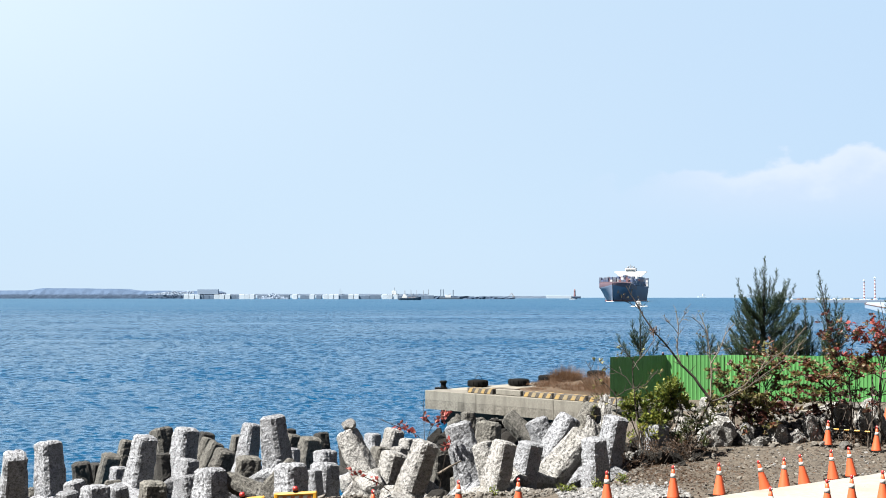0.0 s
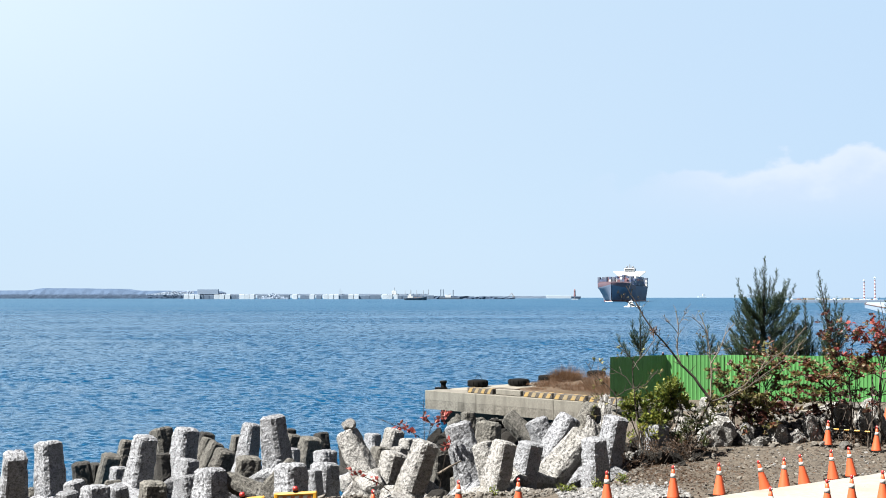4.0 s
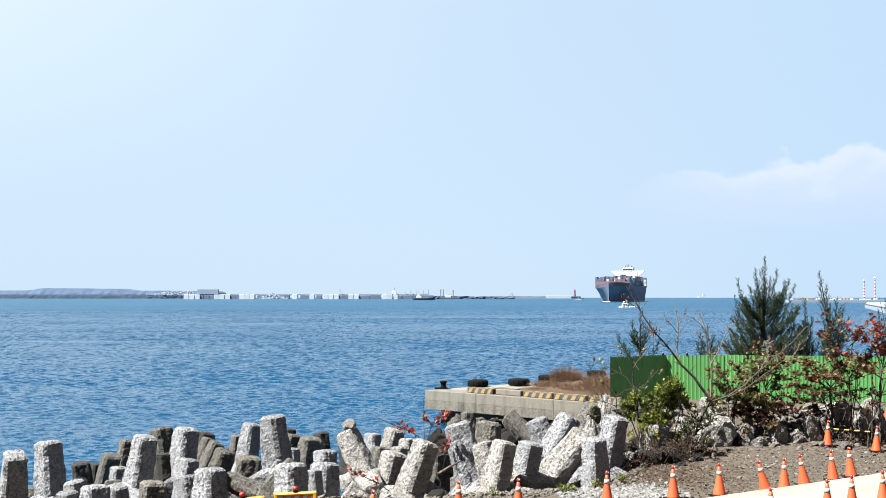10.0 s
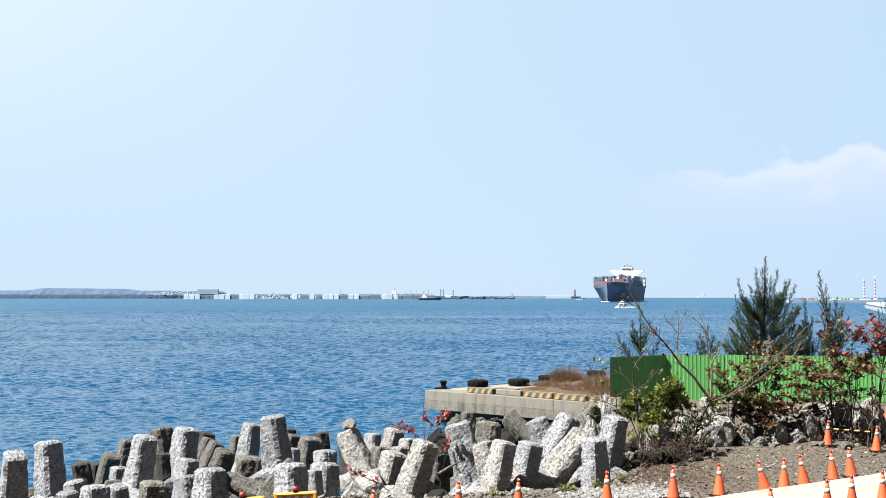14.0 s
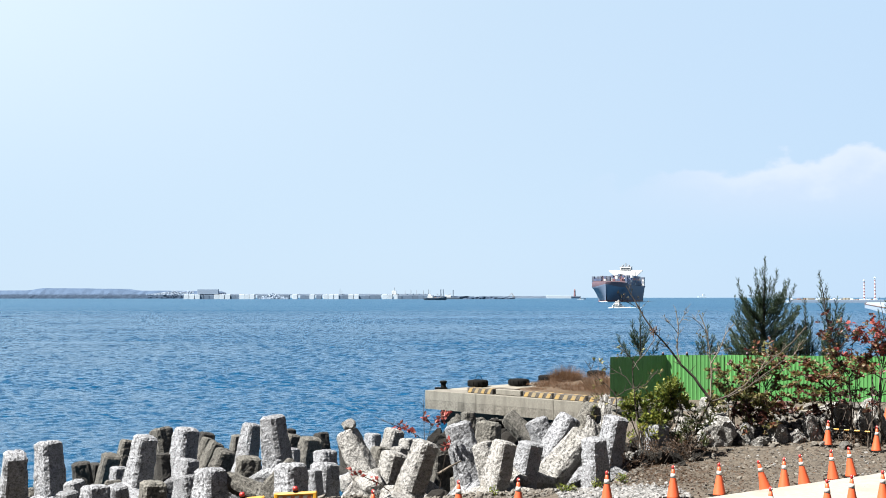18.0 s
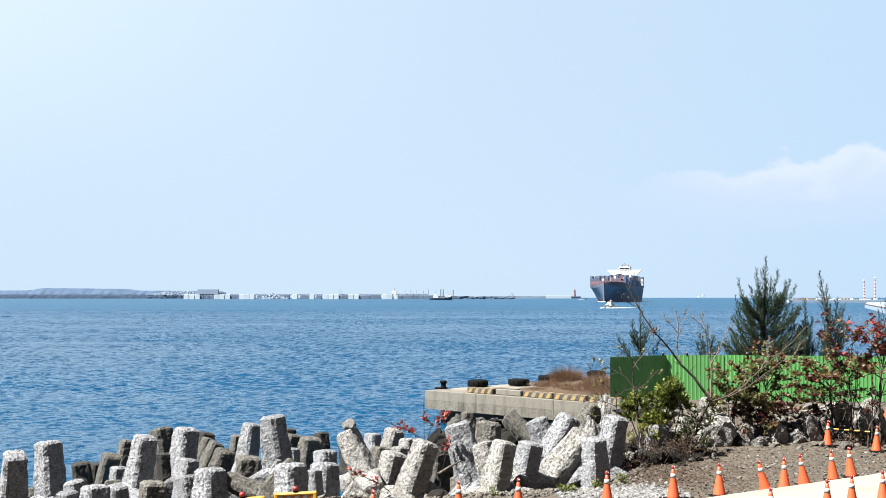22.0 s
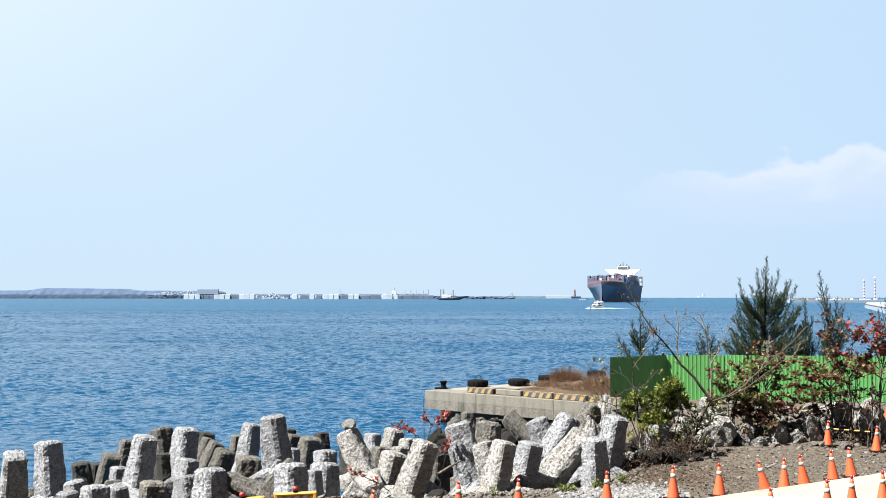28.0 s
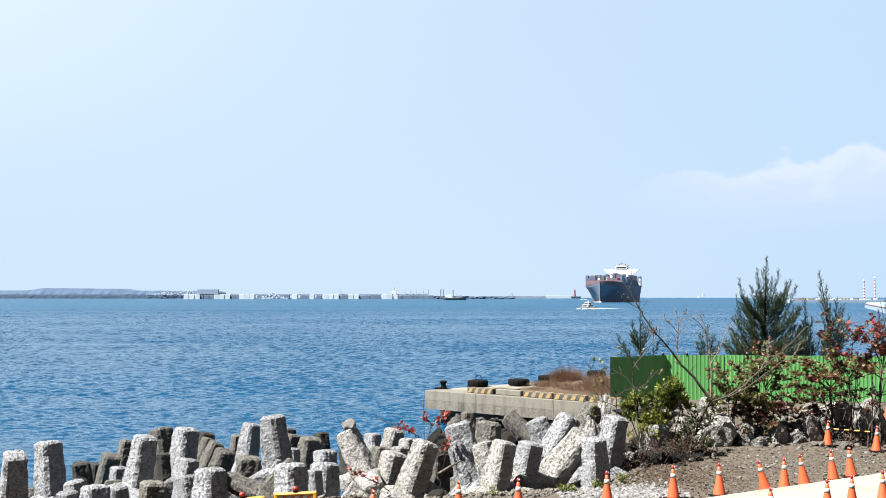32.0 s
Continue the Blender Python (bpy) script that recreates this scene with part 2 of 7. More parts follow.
QUAY_STAINED = surface("stained_quay_concrete", (0.114, 0.107, 0.092), 0.9, grain=(10.0, (0.06, 0.055, 0.046), 0.7), bump=0.022, bump_scale=9.0, stain=(2.2, (0.03, 0.027, 0.022), 0.9, 0.48), streak=0.22, pits=(6.0, (0.03, 0.027, 0.022), 0.8, 0.54))
QUAY_TOP = surface("quay_top_concrete", (0.1566, 0.145, 0.1218), 0.9, grain=(20.0, (0.116, 0.1102, 0.0957), 0.5), bump=0.01, stain=(0.5, (0.1276, 0.116, 0.0957), 0.6, 0.5))
DIRT = surface("gravelly_dirt", (0.043, 0.034, 0.0245), 1.0, grain=(9.0, (0.08, 0.066, 0.05), 0.8), bump=0.09, bump_scale=7.0, stain=(0.45, (0.031, 0.027, 0.022), 0.85, 0.46), pits=(5.0, (0.02, 0.017, 0.014), 0.7, 0.56))
PAVE = surface("pale_concrete_slab", (0.205, 0.195, 0.176), 0.85, grain=(9.0, (0.17, 0.158, 0.137), 0.6), bump=0.012, stain=(0.9, (0.135, 0.121, 0.097), 0.8, 0.52))
ROCK = surface("grey_boulder", (0.31, 0.308, 0.302), 0.95, grain=(20.0, (0.1, 0.096, 0.088), 0.7), bump=0.06, bump_scale=13.0, stain=(1.6, (0.075, 0.07, 0.061), 0.75, 0.5), spread=0.25, pits=(14.0, (0.02, 0.019, 0.017), 0.8, 0.50))
DARKROCK = surface("wet_riprap_with_gap_shade", (0.012, 0.011, 0.01), 0.95, grain=(9.0, (0.006, 0.0056, 0.005), 0.8), bump=0.06, bump_scale=7.0, spread=0.3, spec=0.15, island=True)
PEBBLE = surface("pale_gravel", (0.122, 0.123, 0.125), 0.95, grain=(30.0, (0.11, 0.108, 0.104), 0.6), spread=0.5, island=True)
STONE = surface("grey_loose_stone", (0.087, 0.08004, 0.0696), 0.95, grain=(20.0, (0.0522, 0.0464, 0.0406), 0.6), spread=0.45, island=True)
ASPHALT = surface("dark_asphalt", (0.029, 0.029, 0.03016), 0.9, grain=(30.0, (0.0522, 0.05104, 0.0493), 0.6), bump=0.01, bump_scale=40.0)
RUBBLE = surface("pale_broken_rock", (0.16, 0.155, 0.146), 0.95, grain=(16.0, (0.055, 0.051, 0.046), 0.8), bump=0.03, bump_scale=14.0, spread=0.6, island=True, pits=(14.0, (0.025, 0.023, 0.02), 0.8, 0.50))
DARKWALL = surface("dark_unseen_wall", (0.0319, 0.029, 0.0261), 0.85, grain=(4.0, (0.0435, 0.03944, 0.0348), 0.6), bump=0.01, bump_scale=6.0)
GREEN = surface("green_painted_sheet", (0.060, 0.205, 0.056), 0.5, grain=(3.0, (0.072, 0.225, 0.068), 0.5), stain=(0.9, (0.056, 0.175, 0.054), 0.5, 0.55), spread=0.1)
WATER = water_material()
BARK = surface("grey_bark", (0.0638, 0.0522, 0.0406), 0.9, grain=(25.0, (0.029, 0.02436, 0.0203), 0.7), bump=0.01, bump_scale=40)
PALEBARK = surface("pale_dry_bark", (0.1276, 0.1073, 0.0841), 0.9, grain=(25.0, (0.0696, 0.058, 0.0464), 0.6))
DARKBARK = surface("dark_bark", (0.026, 0.020, 0.0155), 0.9, grain=(25.0, (0.05, 0.038, 0.028), 0.6))
NEEDLES = leaf_material("casuarina_needles", [(0.010, 0.023, 0.013), (0.024, 0.045, 0.024), (0.058, 0.084, 0.04)], 0.6)
BUSH_LEAF = leaf_material("bright_bush_leaves", [(0.03, 0.055, 0.009), (0.075, 0.12, 0.018), (0.15, 0.19, 0.03), (0.21, 0.22, 0.04), (0.08, 0.12, 0.02), (0.16, 0.15, 0.034), (0.05, 0.085, 0.014)])
# Leaf colours darkened to stand in for shade below the bush and saplings.
SHADED_BUSH = leaf_material("undergrowth_leaves_with_shade", [(0.014, 0.022, 0.007), (0.03, 0.042, 0.012), (0.05, 0.045, 0.016), (0.02, 0.03, 0.01), (0.07, 0.075, 0.02)])
RED_LEAF = leaf_material("autumn_almond_leaves", [(0.036, 0.026, 0.013), (0.15, 0.038, 0.028), (0.085, 0.088, 0.028), (0.115, 0.036, 0.025), (0.12, 0.10, 0.035), (0.05, 0.05, 0.02), (0.18, 0.062, 0.036), (0.075, 0.082, 0.026), (0.12, 0.115, 0.04)])
OLIVE_LEAF = leaf_material("olive_almond_leaves", [(0.04, 0.05, 0.016), (0.095, 0.105, 0.03), (0.16, 0.15, 0.05), (0.05, 0.062, 0.02), (0.12, 0.075, 0.034), (0.15, 0.135, 0.045), (0.07, 0.09, 0.024)])
MAROON_LEAF = leaf_material("maroon_almond_leaves", [(0.03, 0.012, 0.01), (0.075, 0.022, 0.018), (0.02, 0.012, 0.008), (0.11, 0.035, 0.025), (0.045, 0.03, 0.014)])
SCARLET_LEAF = leaf_material("scarlet_almond_leaves", [(0.21, 0.035, 0.032), (0.30, 0.062, 0.055), (0.14, 0.024, 0.022), (0.26, 0.085, 0.055)])
DRY_LEAF = leaf_material("dry_brown_leaves", [(0.0522, 0.029, 0.01624), (0.0812, 0.0493, 0.029), (0.0348, 0.0203, 0.01276)])
YELLOW_BUSH = leaf_material("yellow_green_leaves", [(0.06, 0.09, 0.014), (0.15, 0.16, 0.025), (0.21, 0.19, 0.04)])
YELLOW_LEAF = leaf_material("yellowing_leaves", [(0.0928, 0.0754, 0.0174), (0.058, 0.0522, 0.01276), (0.1102, 0.0638, 0.0174)])
DRY_GRASS = leaf_material("dry_grass", [(0.11, 0.06, 0.034), (0.15, 0.09, 0.052), (0.08, 0.042, 0.025)])

# ---- the sea and the land ----
def curve(x, knots):
    for (a, b), (c, d) in zip(knots, knots[1:]):
        if x <= c:
            t = max(0.0, (x - a) / (c - a))
            return b + (d - b) * t
    return knots[-1][1]


SHORE = ((-80, 26.5), (-6, 27.3), (-2.4, 28.0), (2.3, 29.2), (4.0, 30.4), (5.2, 33.2), (6.6, 40.0), (7.4, 53.0), (8.4, 90.0), (9.0, 300.0))


def land_height(x, y):
    """Flat ground that falls to the sea bed past the shore and past the far quay edge."""
    far = -0.7071 * (x + 0.87) + 0.7071 * (y - 60.5) + 2.0
    d = max(y - curve(x, SHORE), far)
    if d <= 0:
        bank = 0.85 * math.exp(-((y - 41.0) / 2.4) ** 2) * min(1.0, max(0.0, (x - 5.0) / 2.0)) if x > 5 else 0.0
        return bank + 0.05 * noise.noise(Vector((x * 0.35, y * 0.35, 0))) + 0.02 * noise.noise(Vector((x * 1.7, y * 1.7, 3))) - 0.03
    return max(-5.0, -0.16 * d - 0.006 * d * d) + 0.15 * noise.noise(Vector((x * 0.7, y * 0.7, 1)))


def build_land():
    g = Geo()
    xs = [-400, -200, -90] + [-40 + 0.8 * i for i in range(112)] + [60, 90, 200, 400]
    ys = [-300, -100, -30, 0, 12, 20] + [24 + 0.8 * i for i in range(100)] + [110, 130, 180]
    vs = [(x, y, land_height(x, y)) for y in ys for x in xs]
    w = len(xs)
    fs = [(j * w + i, j * w + i + 1, (j + 1) * w + i + 1, (j + 1) * w + i) for j in range(len(ys) - 1) for i in range(w - 1)]
    g.add(vs, fs)
    solid("ground", g, DIRT, "grey-brown gravelly dirt falling to the sea bed", "ground", kind="structure", smooth=True)


build_land()


def wave_height(x, y):
    """A sum of short wind waves from many directions about one wind, longer farther out; steep is the root mean slope of a band."""
    rng = np.random.RandomState(12)

    def band(count, shortest, longest, lean, steep):
        z = np.zeros_like(x)
        for k in range(count):
            length = shortest * (longest / shortest) ** rng.rand()
            way = radians(-76) + rng.normal(0, lean)
            amp = steep * length / (2 * np.pi * (count / 2) ** 0.5) * rng.uniform(0.6, 1.3)
            ph = 2 * np.pi / length * (x * np.cos(way) + y * np.sin(way)) + rng.rand() * 6.28
            z += amp * (np.sin(ph) + 0.25 * np.sin(2 * ph + 1.57))
        return z

    short = band(60, 0.36, 0.95, 0.95, 0.20) * np.clip((105 - y) / 50, 0, 1)
    middle = band(60, 0.7, 1.6, 1.0, 0.20) * np.clip((y - 25) / 80, 0.2, 1) * np.clip((420 - y) / 180, 0, 1)
    broad = band(48, 1.5, 3.2, 0.95, 0.18) * np.clip((y - 200) / 180, 0, 1) * np.clip((1000 - y) / 500, 0, 1)
    # two lasting slicks of calmer water
    calm = 1 - 0.85 * np.exp(-((x + 44) / 13) ** 2 - ((y - 278) / 6) ** 2) - 0.7 * np.exp(-((x + 49) / 11) ** 2 - ((y - 171) / 3) ** 2)
    return (short + middle + broad) * calm


def water_patch(x0, x1, y0, y1, step, verts, faces, count):
    nx, ny = int(round((x1 - x0) / step)) + 1, int(round((y1 - y0) / step)) + 1
    gx, gy = np.meshgrid(np.linspace(x0, x1, nx), np.linspace(y0, y1, ny))
    gz = wave_height(gx, gy)
    verts.append(np.stack([gx.ravel(), gy.ravel(), gz.ravel()], 1))
    i = (np.arange(ny - 1)[:, None] * nx + np.arange(nx - 1)[None, :]).ravel() + count
    faces.append(np.stack([i, i + 1, i + nx + 1, i + nx], 1))
    return count + nx * ny


def build_sea():
    patches = ((-32, 32, 29, 80, 0.118), (-54, 54, 80, 135, 0.22), (-84, 84, 135, 220, 0.34), (-130, 130, 220, 350, 0.5), (-215, 215, 350, 600, 0.95), (-380, 380, 600, 1000, 1.9))
    verts, faces, n = [], [], 0
    for x0, x1, y0, y1, step in patches:
        n = water_patch(x0, x1, y0, y1, step, verts, faces, n)
    xs, ys = (-9000, -380, -215, -130, -84, -54, -32, 32, 54, 84, 130, 215, 380, 9000), (-3000, 29, 80, 135, 220, 350, 600, 1000, 9000)
    verts.append(np.array([(x, y, 0.0) for y in ys for x in xs]))
    w = len(xs)
    cells = []
    for j in range(len(ys) - 1):
        for i in range(w - 1):
            cx, cy = (xs[i] + xs[i + 1]) / 2, (ys[j] + ys[j + 1]) / 2
            if not any(p[0] < cx < p[1] and p[2] < cy < p[3] for p in patches):
                cells.append((w * j + i, w * j + i + 1, w * j + i + w + 1, w * j + i + w))
    faces.append(np.array(cells) + n)
    v, f = np.concatenate(verts), np.concatenate(faces)
    me = bpy.data.meshes.new("water")
    me.vertices.add(len(v))
    me.vertices.foreach_set("co", v.astype(np.float32).ravel())
    me.loops.add(4 * len(f))
    me.loops.foreach_set("vertex_index", f.astype(np.int32).ravel())
    me.polygons.add(len(f))
    me.polygons.foreach_set("loop_start", np.arange(0, 4 * len(f), 4, dtype=np.int32))
    me.polygons.foreach_set("use_smooth", np.ones(len(f), dtype=bool))
    me.materials.append(WATER)
    me.update(calc_edges=True)
    me.validate()
    return tagged(new("water", me), "rippled blue harbour sea under a light breeze", "water", kind="structure")


sea_water = build_sea()
sea_water.location.z = SEA

def pavement_edge(x):
    """The ragged northern edge of the pale pavement."""
    return 28.05 + (x - 5.6) * 0.7456 + 0.10 * noise.noise(Vector((x * 1.3, 0, 4))) + 0.05 * noise.noise(Vector((x * 4.1, 0, 9)))


def build_pavement():
    g = Geo()
    n = 200
    top, low = [], []
    for i in range(n + 1):
        x = -30 + 70 * i / n
        y = pavement_edge(x)
        top += [(x, y - 3.6, 0.055), (x, y - 0.06, 0.055), (x, y, 0.03)]
        low.append((x, y + 0.01, -0.2))
    g.add(top, [(3 * i + k, 3 * i + 3 + k, 3 * i + 4 + k, 3 * i + 1 + k) for i in range(n) for k in range(2)])
    base = len(g.v)
    g.v += low
    for i in range(n):
        g.f.append((3 * i + 2, 3 * i + 5, base + i + 1, base + i))
        g.m.append(0)
    solid("pavement", g, PAVE, "pale concrete pavement with a ragged edge", "pavement", kind="structure")


build_pavement()
# Unseen dark ground before the pavement, added to cut light bounced onto the units.
road = Geo().add([(-60, -7.0, 0.03), (60, -7.0, 0.03), (60, 64.6, 0.03), (-30, -2.5, 0.03)], [(0, 1, 2, 3)])
road.add([(-60, -7.0, -0.2), (60, -7.0, -0.2), (60, 64.6, -0.2), (-30, -2.5, -0.2)], [(3, 2, 1, 0)])
solid("road", road, ASPHALT, "unseen dark asphalt strip added to cut bounced light", "road", kind="structure")

# The quay: local x runs along its front edge, local y along its far edge.
QUAY_M = pose(-0.86, 60.46, 0, 0, 0, -45)
quay_ob = thing("quay", "old grey concrete quay corner with a worn rim", "quay", QUAY_M, kind="structure")
# Near-black colour gives the set-back wall the shade under the coping.
part("wall", Geo().slab(0.5, 0.55, -4.5, 17, 42, -0.6, 0.02), WETSHADE_CONCRETE, quay_ob, "dark concrete quay wall, undercut shade put into its colour")
rng = random.Random(5)
qx = 0.0
for n, w in enumerate((3.35, 4.6, 4.6, 4.4)):
    part("coping_beam", Geo().slab(qx, 0, -0.42, qx + w - 0.018, 1.3, 0.03, 0.012), QUAY, quay_ob)
    part("fascia", Geo().slab(qx, 0.004, -0.84, qx + w - 0.018, 1.3, -0.416, 0.004), QUAY_STAINED, quay_ob, "darker stained lower face")
    qx += w
qy = 1.33
for n in range(7):
    part("edge_beam", Geo().slab(0, qy, -0.90, 1.3, qy + 6.0, 0.03, 0.05), QUAY_TOP, quay_ob)
    qy += 6.04
part("deck", Geo().slab(1.32, 1.33, -0.5, 9.5, 46, 0.01, 0.03), QUAY_TOP, quay_ob, "pale concrete quay deck")

# unseen dark walls, added to block sky light from behind and beside the camera
solid("wall_south", Geo().slab(-70, -14, -0.3, 70, -7, 24, 0.1), DARKWALL, "unseen dark wall added behind the road to block sky light", "wall", kind="structure")
solid("wall_east", Geo().slab(29, -7, -0.3, 36, 50, 20, 0.1), DARKWALL, "unseen dark wall added beside the road to block sky light", "wall", kind="structure")

# ---- concrete armour units on the shore ----
def rand_unit(rng):
    return Vector((rng.gauss(0, 1), rng.gauss(0, 1), rng.gauss(0, 1))).normalized()


def unit_mesh(seed, mat):
    """Four slightly tapered legs with chamfered square sections, meeting at 109.5 degrees; the first leg points up."""
    rng = random.Random(seed)
    off = Vector((rng.uniform(-40, 40), rng.uniform(-40, 40), rng.uniform(-40, 40)))
    g = Geo()
    dirs = [Vector((0, 0, 1))] + [Vector((0.943 * math.cos(a), 0.943 * math.sin(a), -0.333)) for a in (0, 2.0944, 4.1888)]
    around = []
    for q in range(4):
        c, s = round(math.cos(q * math.pi / 2)), round(math.sin(q * math.pi / 2))
        for u, v in ((1, -0.70), (1, -0.5), (1, -0.3), (1, -0.1), (1, 0.1), (1, 0.3), (1, 0.5), (1, 0.70), (0.86, 0.86)):
            around.append((u * c - v * s, u * s + v * c))
    k = len(around)
    chips = [(rand_unit(rng) * 0.75, rng.uniform(0.10, 0.2)) for _ in range(5)]
    for n, d in enumerate(dirs):
        o = (Vector((0, 0, 1)) - d * d.z).normalized() if n else Vector((1, 0, 0))
        q = d.cross(o)
        steps = 26 if n == 0 else 18
        rows = []
        for i in range(steps):
            t = 1.41 * i / (steps - 1)
            rows.append([d * t + o * a * (0.322 - 0.044 * t) + q * b * (0.322 - 0.044 * t) for a, b in around])
        for t, w in ((1.465, 0.205), (1.476, 0.14), (1.48, 0.07)):
            rows.append([d * t + o * a * w + q * b * w for a, b in around])
        vs = []
        for i, r in enumerate(rows):
            for p in r:
                side = p - d * p.dot(d)
                side = side.normalized() if side.length > 1e-5 else d
                amt = 0.022 * noise.noise(p * 2.2 + off) + 0.022 * noise.noise(p * 5 + off) + 0.013 * noise.noise(p * 13 + off) + 0.010 * noise.noise(p * 23 - off)
                for c, rad in chips:
                    hit = (p - (d * 1.45 + c - d * c.dot(d)).normalized() * 1.5).length
                    if hit < rad:
                        amt -= 0.03 * (1 - hit / rad)
                lift = 0.016 * noise.noise(p * 9 - off) + 0.018 * noise.noise(p * 21 + off) if i >= steps - 1 else 0.0
                vs.append(p + side * amt + d * lift)
        m = len(rows)
        fs = [(i * k + j, i * k + (j + 1) % k, (i + 1) * k + (j + 1) % k, (i + 1) * k + j) for i in range(m - 1) for j in range(k)]
        fs.append(tuple((m - 1) * k + j for j in range(k)))
        g.add(vs, fs)
    return g.mesh("armour_unit", mat)


UNIT_MESHES = {"grey": [unit_mesh(i, CONCRETE) for i in range(6)], "dark": [unit_mesh(i, WETSHADE_CONCRETE) for i in range(4)], "pale": [unit_mesh(i, PALECONCRETE) for i in range(3)], "brown": [unit_mesh(i, BROWNCONCRETE) for i in range(4)]}
UNIT_LABELS = {"brown": "brown-grey weathered concrete armour unit on the shore pile", "grey": "rough grey concrete armour unit leaning on the shore pile", "dark": "dark sea-washed concrete armour unit at the water's edge, gap shade in its colour",
               "pale": "bleached pale concrete armour unit leaning on the shore pile"}
unit_count = 0


def armour_unit(x, y, z, dx, dy, dz, spin, size, tone="grey"):
    global unit_count
    d = Vector((dx, dy, dz)).normalized()
    q = Vector((0, 0, 1)).rotation_difference(d)
    centre = Vector((x, y, z)) - d * 1.47 * size
    m = Matrix.Translation(centre) @ q.to_matrix().to_4x4() @ Matrix.Rotation(radians(spin), 4, "Z") @ Matrix.Scale(size, 4)
    meshes = UNIT_MESHES[tone]
    ob = solid("armour_unit", meshes[unit_count % len(meshes)], None, UNIT_LABELS[tone], "armour unit", m, "armour units on the shore")
    unit_count += 1
    return ob


def concrete_stub(x, y, z, sx, sy, sz, turn, tilt=0.0, mat=None):
    """A broken-off block of an armour unit; z is its top."""
    g = Geo()
    rng = random.Random(int(x * 100) & 1023)
    off = Vector((rng.uniform(-30, 30), rng.uniform(-30, 30), 0))
    bm = bmesh.new()
    bmesh.ops.create_cube(bm, size=1.0)
    bmesh.ops.bevel(bm, geom=list(bm.edges), offset=0.09, segments=1, affect="EDGES")
    bmesh.ops.subdivide_edges(bm, edges=list(bm.edges), cuts=5, use_grid_fill=True)
    for v in bm.verts:
        p = Vector((v.co.x * sx, v.co.y * sy, v.co.z * sz))
        v.co = p + p.normalized() * (0.06 * noise.noise(p * 3 + off) + 0.03 * noise.noise(p * 11 + off))
    bm.verts.index_update()
    g.add([v.co for v in bm.verts], [[v.index for v in f.verts] for f in bm.faces])
    bm.free()
    solid("concrete_block", g, mat or BROWNCONCRETE, "broken concrete block wedged among the armour units", "concrete block", pose(x, y, z - sz / 2, tilt, 0, turn), "concrete blocks")

# Each unit: the tip of its upright leg, the way that leg points, its turn about that leg, its size.
armour_unit(-10.41, 31.00, 0.67, 0.14, -0.30, 0.94, 25, 1.04)
armour_unit(-10.25, 33.00, 0.74, -0.07, 0.02, 1.00, 142, 1.09)
armour_unit(-11.21, 35.00, -0.74, -0.18, 0.20, 0.96, 200, 0.83, "brown")
armour_unit(-11.10, 39.00, -0.58, -0.10, -0.05, 0.99, 110, 1.03, "dark")
armour_unit(-9.14, 31.50, -0.06, -0.18, -0.10, 0.98, 50, 0.84)
armour_unit(-8.86, 30.00, -0.09, -0.08, -0.10, 0.99, 230, 0.81)
armour_unit(-8.21, 30.00, 0.05, -0.05, 0.05, 1.00, 130, 1.07)
armour_unit(-10.02, 38.50, -0.29, 0.23, -0.15, 0.96, 28, 0.97, "brown")
armour_unit(-9.90, 40.00, -0.02, 0.14, 0.10, 0.98, 120, 0.84, "brown")
armour_unit(-9.03, 35.50, -0.25, 0.05, 0.05, 1.00, 215, 0.82)
armour_unit(-7.94, 31.00, -0.10, 0.02, -0.20, 0.98, 135, 0.86)
armour_unit(-7.70, 33.00, 0.88, 0.19, -0.05, 0.98, 45, 1.02)
armour_unit(-7.00, 30.80, 0.02, 0.08, -0.05, 1.00, 205, 1.12, "brown")
armour_unit(-8.78, 39.50, 0.41, -0.20, 0.10, 0.98, 135, 1.10, "brown")
armour_unit(-7.96, 36.00, 0.04, -0.12, 0.20, 0.97, 45, 1.14, "dark")
armour_unit(-7.25, 36.00, 0.78, 0.12, 0.03, 0.99, 322, 1.12)
armour_unit(-7.61, 41.00, 0.11, 0.16, 0.05, 0.99, 120, 0.86, "dark")
armour_unit(-7.25, 39.50, 0.09, 0.30, 0.20, 0.93, 215, 0.76, "brown")
armour_unit(-6.84, 38.50, 0.08, 0.38, 0.10, 0.92, 40, 0.78, "brown")
armour_unit(-6.29, 37.00, 0.03, 0.37, -0.05, 0.93, 130, 0.98, "brown")
armour_unit(-6.58, 33.00, 0.29, 0.10, 0.10, 0.99, 222, 0.88)
armour_unit(-6.32, 31.30, 0.09, -0.17, 0.10, 0.98, 40, 0.79)
armour_unit(-5.49, 30.00, 0.45, -0.02, 0.08, 1.00, 140, 1.20)
armour_unit(-5.35, 35.00, 0.10, 0.05, 0.00, 1.00, 197, 1.20, "brown")
armour_unit(-6.01, 40.00, 0.50, 0.13, 0.05, 0.99, 140, 0.97)
armour_unit(-6.77, 42.00, -0.08, 0.09, 0.00, 1.00, 210, 0.72, "brown")
armour_unit(-4.45, 33.00, 1.40, -0.13, -0.02, 0.99, 58, 1.06)
armour_unit(-3.58, 30.00, 0.57, -0.01, 0.05, 1.00, 142, 1.20)
armour_unit(-4.37, 37.00, 0.09, 0.05, 0.10, 0.99, 235, 0.72)
armour_unit(-4.81, 41.00, 0.05, 0.15, 0.05, 0.99, 30, 0.86, "brown")
armour_unit(-5.20, 43.00, 0.02, -0.01, 0.05, 1.00, 120, 0.72, "dark")
armour_unit(-4.09, 39.50, 0.13, 0.15, 0.00, 0.99, 300, 1.14, "brown")
